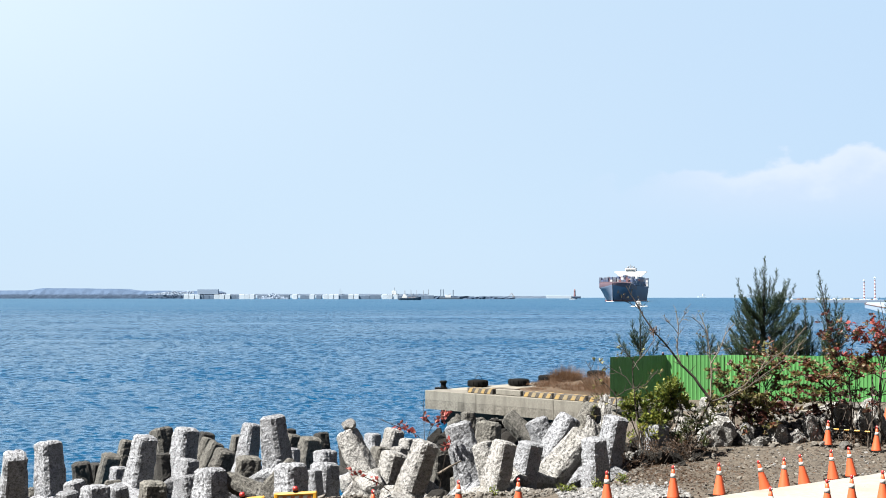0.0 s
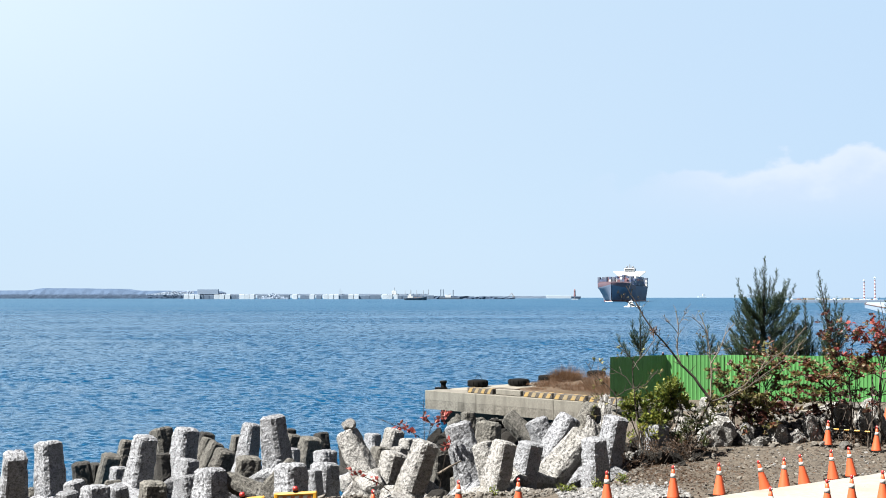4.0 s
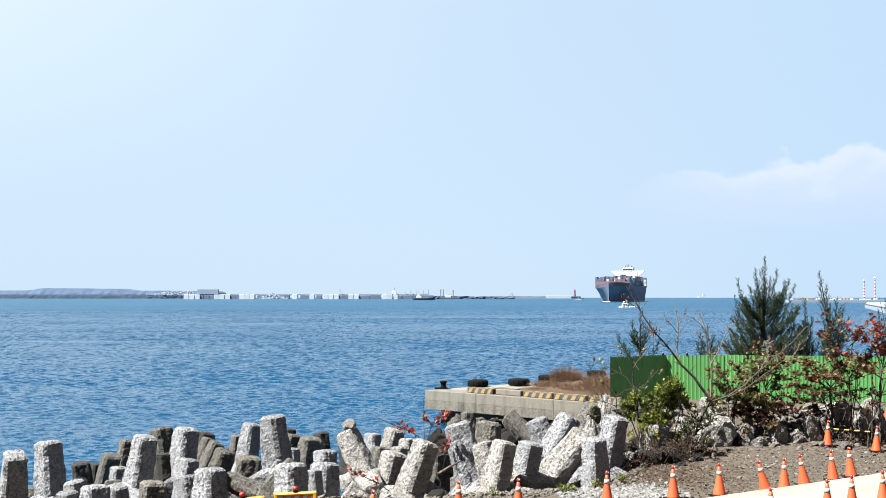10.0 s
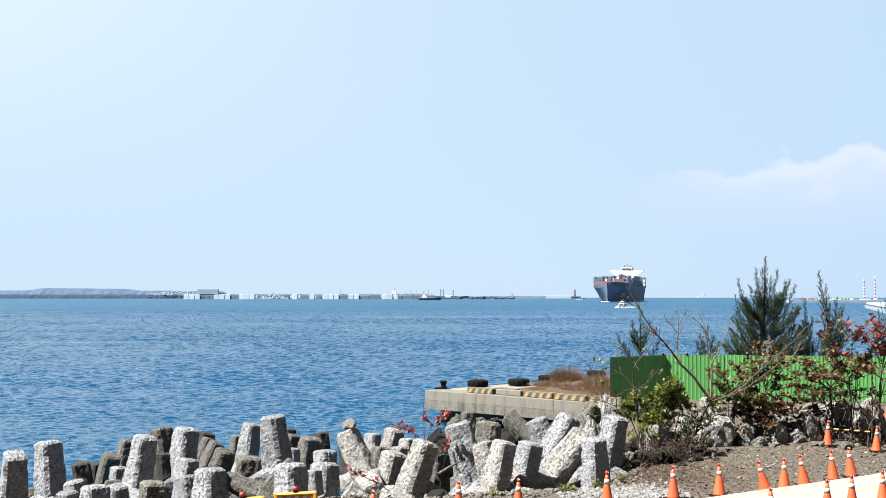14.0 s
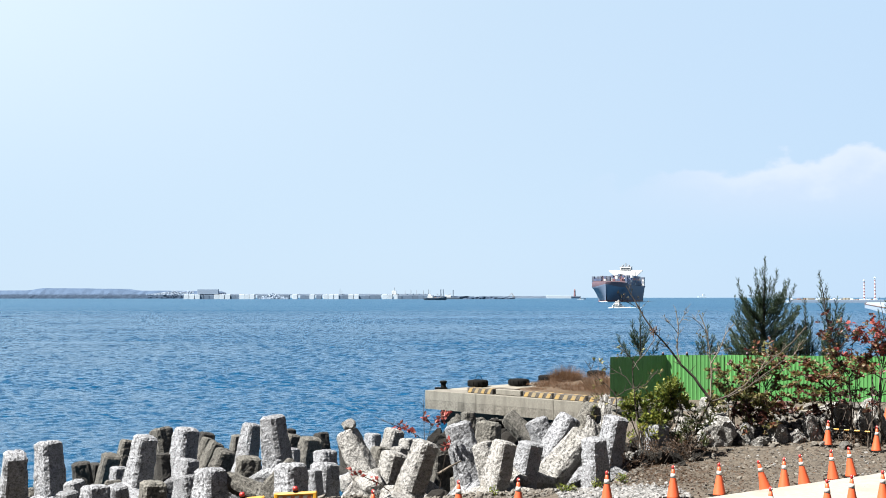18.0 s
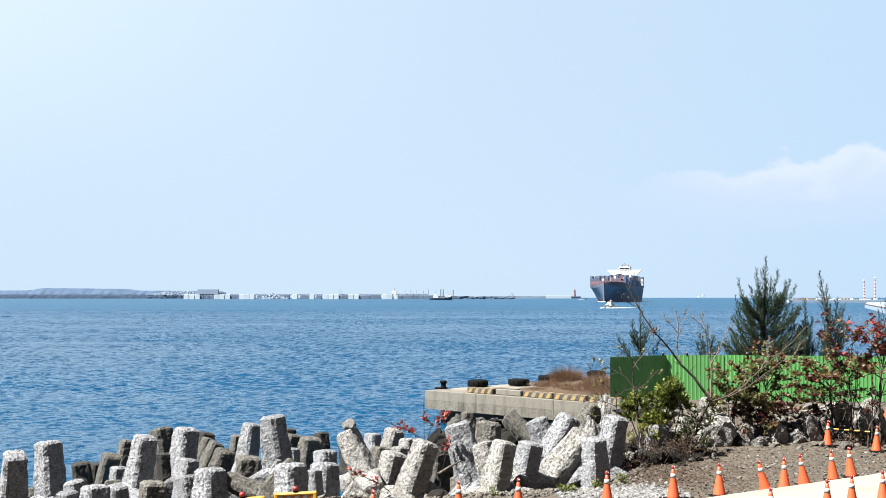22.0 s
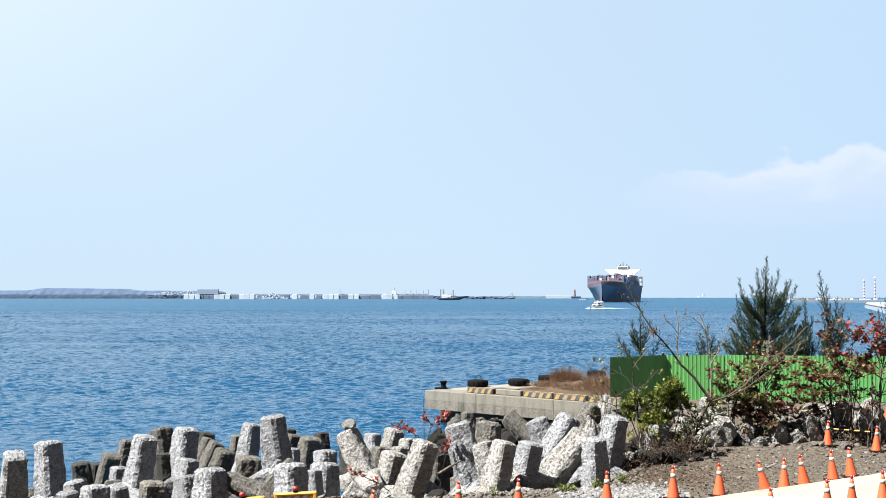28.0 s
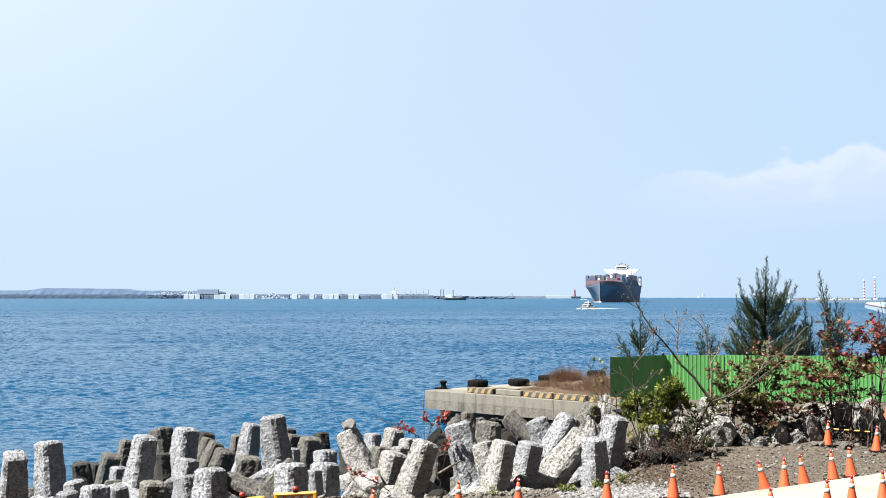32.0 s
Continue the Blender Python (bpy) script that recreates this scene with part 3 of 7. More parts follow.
armour_unit(-4.03, 42.00, -0.00, -0.08, 0.10, 0.99, 215, 0.81, "dark")
armour_unit(-3.33, 36.00, 0.15, -0.01, 0.12, 0.99, 35, 1.06)
armour_unit(-2.97, 32.00, 0.32, 0.05, 0.10, 0.99, 140, 1.14)
armour_unit(-3.19, 31.00, 0.27, -0.10, 0.15, 0.98, 235, 0.72)
armour_unit(-2.41, 31.50, 1.15, -0.44, 0.24, 0.87, 155, 0.94, "pale")
armour_unit(-2.15, 39.00, 0.30, 0.05, 0.10, 0.99, 145, 0.82)
armour_unit(-1.42, 38.00, 0.53, 0.23, 0.05, 0.97, 218, 0.97, "pale")
armour_unit(-0.99, 36.00, 0.47, -0.01, 0.15, 0.99, 40, 0.82, "pale")
armour_unit(-1.73, 35.00, 0.36, 0.07, 0.15, 0.99, 130, 0.84, "brown")
armour_unit(-1.15, 31.30, 0.66, 0.24, 0.02, 0.97, 303, 1.09, "pale")
armour_unit(-1.16, 34.50, 0.42, 0.05, 0.10, 0.99, 220, 0.79, "pale")
armour_unit(-0.37, 29.60, 1.12, 0.34, 0.02, 0.94, 132, 0.97, "pale")
armour_unit(0.34, 32.20, 1.28, -0.27, 0.12, 0.96, 12, 1.20)
armour_unit(0.80, 41.00, 0.78, -0.06, 0.05, 1.00, 115, 0.72, "brown")
armour_unit(1.38, 37.50, 0.80, 0.12, 0.00, 0.99, 242, 1.20, "brown")
armour_unit(0.94, 31.50, 0.87, -0.30, 0.20, 0.93, 60, 0.86, "pale")
armour_unit(1.48, 30.60, 1.02, 0.21, 0.06, 0.98, 128, 0.93, "pale")
armour_unit(2.18, 31.50, 0.89, 0.21, 0.00, 0.98, 213, 0.98)
armour_unit(1.98, 39.50, 0.79, -0.69, 0.30, 0.66, 120, 0.88, "brown")
armour_unit(2.73, 37.50, 0.88, -0.38, 0.05, 0.92, 20, 1.10)
armour_unit(3.22, 38.50, 0.54, -0.35, 0.10, 0.93, 140, 0.88)
armour_unit(3.58, 35.50, 1.15, 0.51, 0.02, 0.86, 312, 1.03)
armour_unit(3.65, 32.60, 0.98, 0.63, 0.10, 0.77, 235, 1.13, "pale")
armour_unit(3.80, 32.00, 0.94, -0.04, -0.06, 0.99, 30, 0.98)
armour_unit(4.83, 41.00, 1.03, 0.39, 0.05, 0.92, 130, 0.88, "brown")
armour_unit(4.64, 34.00, 1.29, 0.19, -0.05, 0.98, 216, 1.03)
armour_unit(6.02, 35.60, 0.92, 0.10, -0.05, 0.99, 30, 1.02)
armour_unit(-5.19, 30.20, 0.16, -0.93, 0.10, 0.36, 120, 0.72, "brown")

# Sea-washed units in the gaps; their near-black colour also stands for gap shade.
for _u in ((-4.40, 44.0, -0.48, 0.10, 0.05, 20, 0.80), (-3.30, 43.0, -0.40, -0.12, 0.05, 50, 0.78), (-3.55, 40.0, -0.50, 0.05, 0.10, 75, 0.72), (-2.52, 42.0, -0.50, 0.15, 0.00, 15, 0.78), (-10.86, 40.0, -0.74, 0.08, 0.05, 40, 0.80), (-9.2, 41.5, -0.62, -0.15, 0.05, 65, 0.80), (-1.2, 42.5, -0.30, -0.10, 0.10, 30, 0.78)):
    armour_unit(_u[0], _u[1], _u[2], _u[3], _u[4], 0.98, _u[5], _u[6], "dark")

concrete_stub(-8.60, 33.20, -0.30, 0.40, 0.40, 0.70, 20, 0, BROWNCONCRETE)
concrete_stub(-0.10, 36.80, 0.05, 0.50, 0.50, 1.40, 30, 0, BROWNCONCRETE)
concrete_stub(1.55, 34.60, 0.15, 0.55, 0.50, 1.20, 15, 6, WETSHADE_CONCRETE)

# ---- colours of painted things, and of far things with haze mixed in ----
# Haze is mixed into the ship's hull, bulwark and container colours.
NAVY = surface("hazed_navy_hull_paint", (0.082, 0.110, 0.165), 0.75, grain=(0.08, (0.096, 0.121, 0.172), 0.6), stain=(0.05, (0.1, 0.108, 0.158), 0.5, 0.5))
BOOT = surface("red_boot_paint", (0.15, 0.052, 0.052), 0.6, grain=(0.1, (0.18, 0.07, 0.066), 0.5))
MAROON = surface("hazed_maroon_paint", (0.09, 0.056, 0.071), 0.65, grain=(0.2, (0.105, 0.066, 0.082), 0.5))
WHITE = surface("white_paint", (0.464, 0.464, 0.4582), 0.45, grain=(0.3, (0.4176, 0.4176, 0.4118), 0.4))
GLASS = surface("dark_window_glass", (0.0116, 0.0174, 0.0232), 0.1)
DECKGREY = surface("grey_deck_steel", (0.1276, 0.1392, 0.1566), 0.6, grain=(0.5, (0.0928, 0.0986, 0.116), 0.5))
BOXES = [surface("hazed_container_paint_" + n, c, 0.7, grain=(0.5, tuple(0.8 * v for v in c), 0.5), spread=0.15)
         for n, c in (("maroon", (0.13, 0.055, 0.062)), ("navy", (0.055, 0.078, 0.15)), ("grey", (0.2, 0.215, 0.24)), ("dull_violet", (0.12, 0.085, 0.10)), ("white", (0.36, 0.37, 0.385)), ("slate", (0.075, 0.09, 0.13)))]
FOAM = surface("sea_foam", (0.3596, 0.377, 0.3828), 0.9, grain=(2.0, (0.348, 0.406, 0.4408), 0.6))
# Distance haze is painted into the far rock, concrete, hull and beacon colours.
FARROCK = surface("hazed_armour_rock", (0.026, 0.041, 0.067), 0.95, grain=(0.25, (0.04, 0.06, 0.094), 0.7), bump=0.5, bump_scale=0.3, spec=0.1)
FARLAND = surface("hazed_reclaimed_fill", (0.054, 0.085, 0.14), 0.95, grain=(0.12, (0.044, 0.071, 0.12), 0.7), bump=0.8, bump_scale=0.08, spec=0.2)
CAISSON = surface("hazed_white_caisson", (0.36, 0.40, 0.44), 0.85, grain=(0.4, (0.31, 0.35, 0.39), 0.5), spread=0.08)
CAISSON_DARK = surface("hazed_dark_caisson", (0.085, 0.118, 0.165), 0.9, grain=(0.4, (0.065, 0.092, 0.135), 0.5), spread=0.14)
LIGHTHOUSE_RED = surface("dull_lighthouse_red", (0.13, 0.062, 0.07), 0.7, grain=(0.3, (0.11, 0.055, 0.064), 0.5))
REDPAINT = surface("hazed_red_paint", (0.17, 0.05, 0.052), 0.6)
SHED = surface("hazed_grey_cladding", (0.165, 0.21, 0.275), 0.8, grain=(0.3, (0.15, 0.195, 0.26), 0.5))
HAZED_HULL = surface("hazed_distant_hull_paint", (0.27, 0.335, 0.40), 0.8, grain=(0.2, (0.25, 0.315, 0.38), 0.5))
DULLHULL = surface("hazed_dull_hull_paint", (0.03, 0.048, 0.072), 0.7, grain=(0.3, (0.04, 0.058, 0.082), 0.5))
RUST = surface("rusty_steel", (0.145, 0.0812, 0.058), 0.7, grain=(0.5, (0.1044, 0.058, 0.0464), 0.5))


# ---- the container ship ----
def container_ship():
    """Stem at the origin, bow towards -y, keel line on z = 0 (the waterline)."""
    ship = thing("container_ship", "large dark navy container ship with white bridge and mixed containers", "ship")
    stations = ((-8, 0.4, 0.2, 21.0, 12.0), (-6, 6.5, 0.4, 21.0, 6.0), (0, 13.0, 0.8, 21.0, 0.0), (9, 18.0, 4.0, 20.5, -0.5), (22, 19.8, 9.5, 20.2, -0.5), (42, 20.2, 15.0, 18.5, -0.5),
                (75, 20.2, 19.0, 18.0, -0.5), (140, 20.2, 20.0, 18.0, -0.5), (225, 20.0, 18.0, 18.0, -0.5), (245, 17.0, 9.0, 18.5, -0.5))
    levels = (0.0, 0.10, 0.22, 0.45, 0.66, 0.76, 1.0)
    rows = []
    for y, deck, wl, top, low in stations:
        ring = []
        deck, wl = deck * 0.93, wl * 0.93
        for k in levels:
            z = low + (top - low) * k
            w = wl + (deck - wl) * min(1.0, (k / 0.76) ** 1.5)
            ring.append((w, y, z))
        rows.append(ring)
    n = len(levels)
    hull = Geo()
    for s in (1, -1):
        vs = [(s * w, y, z) for r in rows for w, y, z in r]
        fs, slots = [], []
        for i in range(len(rows) - 1):
            for k in range(n - 1):
                q = (i * n + k, (i + 1) * n + k, (i + 1) * n + k + 1, i * n + k + 1)
                zc = sum(vs[j][2] for j in q) / 4
                fs.append(q if s > 0 else q[::-1])
                slots.append(1 if zc < 1.9 else (2 if k == n - 2 and i < 6 else 0))
        base = len(hull.v)
        hull.v += vs
        hull.f += [tuple(j + base for j in q) for q in fs]
        hull.m += slots
    m = len(rows)
    deck = [(-rows[i][-1][0], rows[i][-1][1], rows[i][-1][2] - 0.8) for i in range(m)] + [(rows[i][-1][0], rows[i][-1][1], rows[i][-1][2] - 0.8) for i in reversed(range(m))]
    hull.add(deck, [tuple(range(2 * m))], 3)
    hull.add([(-18, 245, 18.5), (18, 245, 18.5), (10, 245, -0.5), (-10, 245, -0.5)], [(0, 1, 2, 3)], 0)
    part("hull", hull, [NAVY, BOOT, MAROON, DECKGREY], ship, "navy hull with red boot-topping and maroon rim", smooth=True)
    # anchor mark, name bars
    part("name_bar", Geo().box(-11.2, 0.6, 17.6, -7.6, 0.9, 18.4, m=pose(0, 0, 0, 0, 0, 0)), WHITE, ship)
    for s in (1, -1):
        part("anchor", Geo().box(-0.9, -0.4, -1.4, 0.9, 0.4, 1.4), DECKGREY, ship, "pale grey anchor", m=pose(s * 6.6, 1.5, 13.2, 0, 0, s * 40))
    part("foremast", Geo().tube([(0, 2, 20), (0, 2, 27)], [0.3, 0.2], 6).box(-1.2, 1.9, 25.4, 1.2, 2.1, 25.6), DECKGREY, ship)
    # wave breaker behind the forecastle
    part("wave_breaker", Geo().box(-17.0, 20, 18.6, 17.0, 21, 22.2), MAROON, ship, "maroon steel breakwater on the foredeck")
    rng = random.Random(11)
    unit = [Geo().slab(-1.2, -6.05, 0, 1.2, 6.05, 2.55, 0.05).mesh("container", b) for b in BOXES]
    pick = (0, 5, 1, 1, 2, 3, 5, 5, 1, 4)
    for bay in range(11):
        y = 29 + bay * 14.2
        base = 19.4 if bay < 2 else 18.6
        g = Geo()
        for c in range(15):
            x = (c - 7) * 2.5
            if bay < 1 and abs(x) > 17.6:
                continue
            if bay < 3:
                tiers = rng.choice((1, 2, 2, 3)) if abs(x) < 16 else 3
            else:
                tiers = rng.choice((2, 3, 3, 4)) + (1 if abs(x) < 6 and bay > 7 else 0)
                if x > 14:
                    tiers = 4
            if abs(x) > 17 and bay < 4:
                tiers = 3 if rng.random() < 0.7 else 2
            for t in range(tiers):
                if bay < 4:
                    part("container", unit[rng.choice(pick)], None, ship, m=pose(x, y, base + t * 2.6))
                else:
                    g.box(x - 1.2, y - 6.05, base + t * 2.6, x + 1.2, y + 6.05, base + t * 2.6 + 2.55, rng.choice(pick))
        if bay >= 4:
            part("container_bay", g, BOXES, ship, "stacked containers in mixed dull colours")
    for y in (224, 238):
        g = Geo()
        for c in range(15 if y < 230 else 13):
            x = (c - (7 if y < 230 else 6)) * 2.5
            for t in range(rng.choice((2, 3, 3, 4))):
                g.box(x - 1.2, y - 6.05, 18.6 + t * 2.6, x + 1.2, y + 6.05, 18.6 + t * 2.6 + 2.55, rng.choice(pick))
        part("container_bay", g, BOXES, ship, "stacked containers in mixed dull colours")
    # accommodation block and bridge
    part("bridge_tower", Geo().box(-11.5, 185, 18, 11.5, 199, 37.4), WHITE, ship)
    g = Geo()
    g.add([(-19.8, 186, 37.4), (19.8, 186, 37.4), (19.8, 186, 39.0), (-19.8, 186, 39.0), (-19.8, 193, 37.4), (19.8, 193, 37.4), (19.8, 193, 39.0), (-19.8, 193, 39.0)],
          [(0, 1, 2, 3), (5, 4, 7, 6), (3, 2, 6, 7), (1, 0, 4, 5), (0, 3, 7, 4), (2, 1, 5, 6)])
    part("bridge_wing", g, WHITE, ship)
    for s in (1, -1):
        g = Geo()
        g.add([(s * 11, 185.3, 31), (s * 12, 185.3, 31), (s * 19, 185.3, 37.4), (s * 11, 185.3, 37.4), (s * 11, 191, 31), (s * 12, 191, 31), (s * 19, 191, 37.4), (s * 11, 191, 37.4)],
              [(0, 1, 2, 3), (7, 6, 5, 4), (0, 4, 5, 1), (1, 5, 6, 2), (2, 6, 7, 3), (3, 7, 4, 0)])
        part("wing_bracket", g, WHITE, ship)
    part("wheelhouse", Geo().slab(-6.4, 185.5, 38.9, 6.4, 196, 42.6, 0.2), WHITE, ship)
    part("wheelhouse_windows", Geo().box(-5.6, 185.3, 40.0, 5.6, 185.6, 41.4), GLASS, ship)
    part("radar_mast", Geo().slab(-7.6, 188, 42.6, 7.6, 193, 43.2, 0.1).tube([(0, 190, 43), (0, 190, 47.6)], [0.8, 0.4], 6).box(-2.6, 189.6, 45.0, 2.6, 190.4, 45.5).lathe([(1.0, 43.2), (1.3, 44.0), (1.0, 45.0), (0.2, 45.4)], 8, x=-3.6, y=190).lathe([(1.0, 43.2), (1.3, 44.0), (1.0, 45.0), (0.2, 45.4)], 8, x=3.8, y=190), DECKGREY, ship)
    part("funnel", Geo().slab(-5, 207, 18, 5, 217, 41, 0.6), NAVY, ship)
    for o in ship.children:
        if o.name.split(".")[0] in ("bridge_tower", "bridge_wing", "wing_bracket", "wheelhouse", "wheelhouse_windows", "radar_mast"):
            o.location.z = -2.0
    g = Geo()
    for k in range(60):
        a = rng.uniform(-1, 1)
        x, y = a * 9, abs(a) * 17 + rng.uniform(-2, 2.5)
        r = rng.uniform(0.5, 1.7)
        g.lathe([(r, 0), (r * 0.7, 0.25 * r), (0.1, 0.36 * r)], 6, x=x, y=y - 2, z=0.02)
    part("bow_wave", g, FOAM, ship, "white broken water at the stem")
    return ship


ship = container_ship()


# ---- the pilot boat and other craft ----
def pilot_boat():
    """Midships at the origin, bow towards -y, waterline on z = 0."""
    boat = thing("pilot_boat", "small white pilot boat with dark hull throwing spray", "boat")
    g = Geo()
    sec = ((-6.2, 0.1, 0.1, 1.5), (-4.6, 1.3, 0.6, 1.4), (-2.2, 1.9, 1.3, 1.2), (2.0, 2.05, 1.7, 1.0), (5.6, 1.9, 1.6, 1.0))
    for s in (1, -1):
        vs = []
        for y, d, w, h in sec:
            vs += [(s * w, y, -0.3), (s * (w + d) / 2 * 1.05, y, h * 0.45), (s * d, y, h)]
        fs = []
        for i in range(len(sec) - 1):
            for k in range(2):
                q = (i * 3 + k, i * 3 + 3 + k, i * 3 + 4 + k, i * 3 + 1 + k)
                fs.append(q if s > 0 else q[::-1])
        g.add(vs, fs)
    g.add([(-d, y, h) for y, d, w, h in sec] + [(d, y, h) for y, d, w, h in reversed(sec)], [tuple(range(10))], 1)
    g.add([(-1.9, 5.6, 1.0), (1.9, 5.6, 1.0), (1.6, 5.6, -0.3), (-1.6, 5.6, -0.3)], [(0, 1, 2, 3)])
    part("hull", g, [WHITE, WHITE], boat, "white hull")
    part("cabin", Geo().slab(-1.5, -2.1, 1.0, 1.5, 2.4, 2.15, 0.15), WHITE, boat)
    part("cabin_windows", Geo().box(-1.53, -1.6, 1.45, 1.53, 2.0, 1.9).box(-1.2, -2.13, 1.45, 1.2, -1.7, 1.9), GLASS, boat)
    part("wheelhouse", Geo().slab(-1.1, -1.1, 2.15, 1.1, 1.3, 3.15, 0.12), WHITE, boat)
    part("wheelhouse_windows", Geo().box(-1.13, -0.8, 2.4, 1.13, 1.0, 2.85).box(-0.9, -1.13, 2.4, 0.9, -0.9, 2.85), GLASS, boat)
    part("mast", Geo().tube([(0, 0.6, 3.05), (0, 0.8, 4.3)], [0.09, 0.05], 6).box(-0.6, 0.65, 3.7, 0.6, 0.75, 3.82), WHITE, boat)
    part("rubbing_strake", Geo().box(-2.1, -2.0, 0.85, 2.1, 5.4, 1.02), GLASS, boat)
    rng = random.Random(4)
    g = Geo()
    for k in range(170):
        u = rng.random()
        y = -6.5 + u * 14
        x = rng.choice((-1, 1)) * (0.9 + 2.4 * u + rng.uniform(-0.3, 1.2))
        r = rng.uniform(0.3, 0.95)
        g.lathe([(r, -0.1), (r * 0.75, 0.35 * r), (0.1, 0.55 * r)], 6, x=x, y=y, z=0.0)
    part("bow_spray", g, FOAM, boat, "white spray")
    g = Geo()
    for k in range(150):
        u = rng.random() ** 1.4
        y = 5.5 + u * 24
        x = rng.uniform(-1, 1) * (1.9 + 1.5 * u)
        r = rng.uniform(0.3, 0.9) * (1 - 0.6 * u)
        g.lathe([(r, -0.05), (r * 0.7, 0.22 * r), (0.1, 0.3 * r)], 6, x=x, y=y, z=0.0)
    part("wake", g, FOAM, boat, "trail of white foam")
    return boat


def fishing_boat(name, label, length, hull_mat, masts=True):
    """Bow towards +x."""
    boat = thing(name, label, "boat")
    k = length / 36.0
    g = Geo()
    prof = ((-18, 2.6, 3.4), (-14, 4.0, 3.0), (4, 4.2, 3.0), (13, 3.0, 4.2), (18, 0.2, 5.6))
    for s in (1, -1):
        vs = []
        for x, w, h in prof:
            vs += [(x * k, s * w * 0.7 * k, -0.4), (x * k, s * w * k, h * k)]
        fs = [(2 * i, 2 * i + 2, 2 * i + 3, 2 * i + 1) if s < 0 else (2 * i + 1, 2 * i + 3, 2 * i + 2, 2 * i) for i in range(4)]
        g.add(vs, fs)
    g.add([(x * k, -w * k, h * k) for x, w, h in prof] + [(x * k, w * k, h * k) for x, w, h in reversed(prof)], [tuple(range(10))])
    part("hull", g, hull_mat, boat, "dark hull")
    part("deckhouse", Geo().slab(-12 * k, -2.6 * k, 2.8 * k, -4 * k, 2.6 * k, 6.6 * k, 0.1).slab(-10.5 * k, -2 * k, 6.6 * k, -6.5 * k, 2 * k, 9.4 * k, 0.1), WHITE if masts else DECKGREY, boat, "white deckhouse" if masts else "grey deckhouse")
    if masts:
        for x, h in ((-8, 15), (3, 11), (10, 10)):
            part("mast", Geo().tube([(x * k, 0, 3 * k), (x * k, 0, h * k)], [0.35 * k, 0.2 * k], 6), DECKGREY, boat)
        part("boom", Geo().tube([(3 * k, 0, 9 * k), (11 * k, 0, 6 * k)], [0.2 * k, 0.15 * k], 5), DECKGREY, boat)
        part("deck_gear", Geo().slab(-2 * k, -2 * k, 3 * k, 2 * k, 2 * k, 4.6 * k, 0.1).slab(5 * k, -2 * k, 3 * k, 9 * k, 2 * k, 4.8 * k, 0.1), RUST, boat)
    return boat


pilot = pilot_boat()
trawler = fishing_boat("fishing_boat", "dark fishing vessel with white deckhouse and masts", 36.0, DULLHULL)
launch = fishing_boat("motor_launch", "small dark motor launch passing the harbour light", 14.0, DULLHULL, False)
launch_foam = Geo()
for _k in range(14):
    launch_foam.lathe([(1.0, 0), (0.6, 0.3), (0.1, 0.4)], 6, x=-9 + _k * 0.9, y=-3.0 + 0.4 * math.sin(_k * 2.1))
part("foam", launch_foam, FOAM, launch, "white bow foam")


# ---- the far shore ----
def ridge(name, label, x0, x1, y, profile, depth, mat, step=8.0, rough=1.0, slope=0.5, seed=1):
    """A long heap along x with an uneven top; profile gives heights above the sea at x."""
    g = Geo()
    n = int((x1 - x0) / step) + 1
    rng = random.Random(seed)
    vs = []
    for i in range(n + 1):
        x = x0 + (x1 - x0) * i / n
        h = curve(x, profile)
        j = lambda a: rng.uniform(-a, a) * rough
        vs += [(x, y - h / slope * 0.5 + j(2), SEA - 0.5), (x, y - h / slope * 0.25 + j(1.5), SEA + h * 0.55 + j(0.6)), (x, y, SEA + h + j(0.5)), (x, y + depth, SEA + h + j(0.3)), (x, y + depth + 8, SEA - 1)]
    fs = [(5 * i + k, 5 * i + 5 + k, 5 * i + 6 + k, 5 * i + 1 + k) for i in range(n) for k in range(4)]
    g.add(vs, fs)
    return solid(name, g, mat, label, "shore", kind="structure")


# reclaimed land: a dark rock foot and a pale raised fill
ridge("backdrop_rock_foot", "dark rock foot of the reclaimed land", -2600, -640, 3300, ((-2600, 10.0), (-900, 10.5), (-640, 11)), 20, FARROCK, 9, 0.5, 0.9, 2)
ridge("backdrop_fill", "terrace of reclaimed fill with haze in its colour", -2600, -585, 3360, ((-2600, 21.5), (-1095, 21.5), (-1068, 27.5), (-860, 26.0), (-830, 21.0), (-600, 19.5), (-585, 2.0)), 120, FARLAND, 12, 1.0, 0.7, 3)
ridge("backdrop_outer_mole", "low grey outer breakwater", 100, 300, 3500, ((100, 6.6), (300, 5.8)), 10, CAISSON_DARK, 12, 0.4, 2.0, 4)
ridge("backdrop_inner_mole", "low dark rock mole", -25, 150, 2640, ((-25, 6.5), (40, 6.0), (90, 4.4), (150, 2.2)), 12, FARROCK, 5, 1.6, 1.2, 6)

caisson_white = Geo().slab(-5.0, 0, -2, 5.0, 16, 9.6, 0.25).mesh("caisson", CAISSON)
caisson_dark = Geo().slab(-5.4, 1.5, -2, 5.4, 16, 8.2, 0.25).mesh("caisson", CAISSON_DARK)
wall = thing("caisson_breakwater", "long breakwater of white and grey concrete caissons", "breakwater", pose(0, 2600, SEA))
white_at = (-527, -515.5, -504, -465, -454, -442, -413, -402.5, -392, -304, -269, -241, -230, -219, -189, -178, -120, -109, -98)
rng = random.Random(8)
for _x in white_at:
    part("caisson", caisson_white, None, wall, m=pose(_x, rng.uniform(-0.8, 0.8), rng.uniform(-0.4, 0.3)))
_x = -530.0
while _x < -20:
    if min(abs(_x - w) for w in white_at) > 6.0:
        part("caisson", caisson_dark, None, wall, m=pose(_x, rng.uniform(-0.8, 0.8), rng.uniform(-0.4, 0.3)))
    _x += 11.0
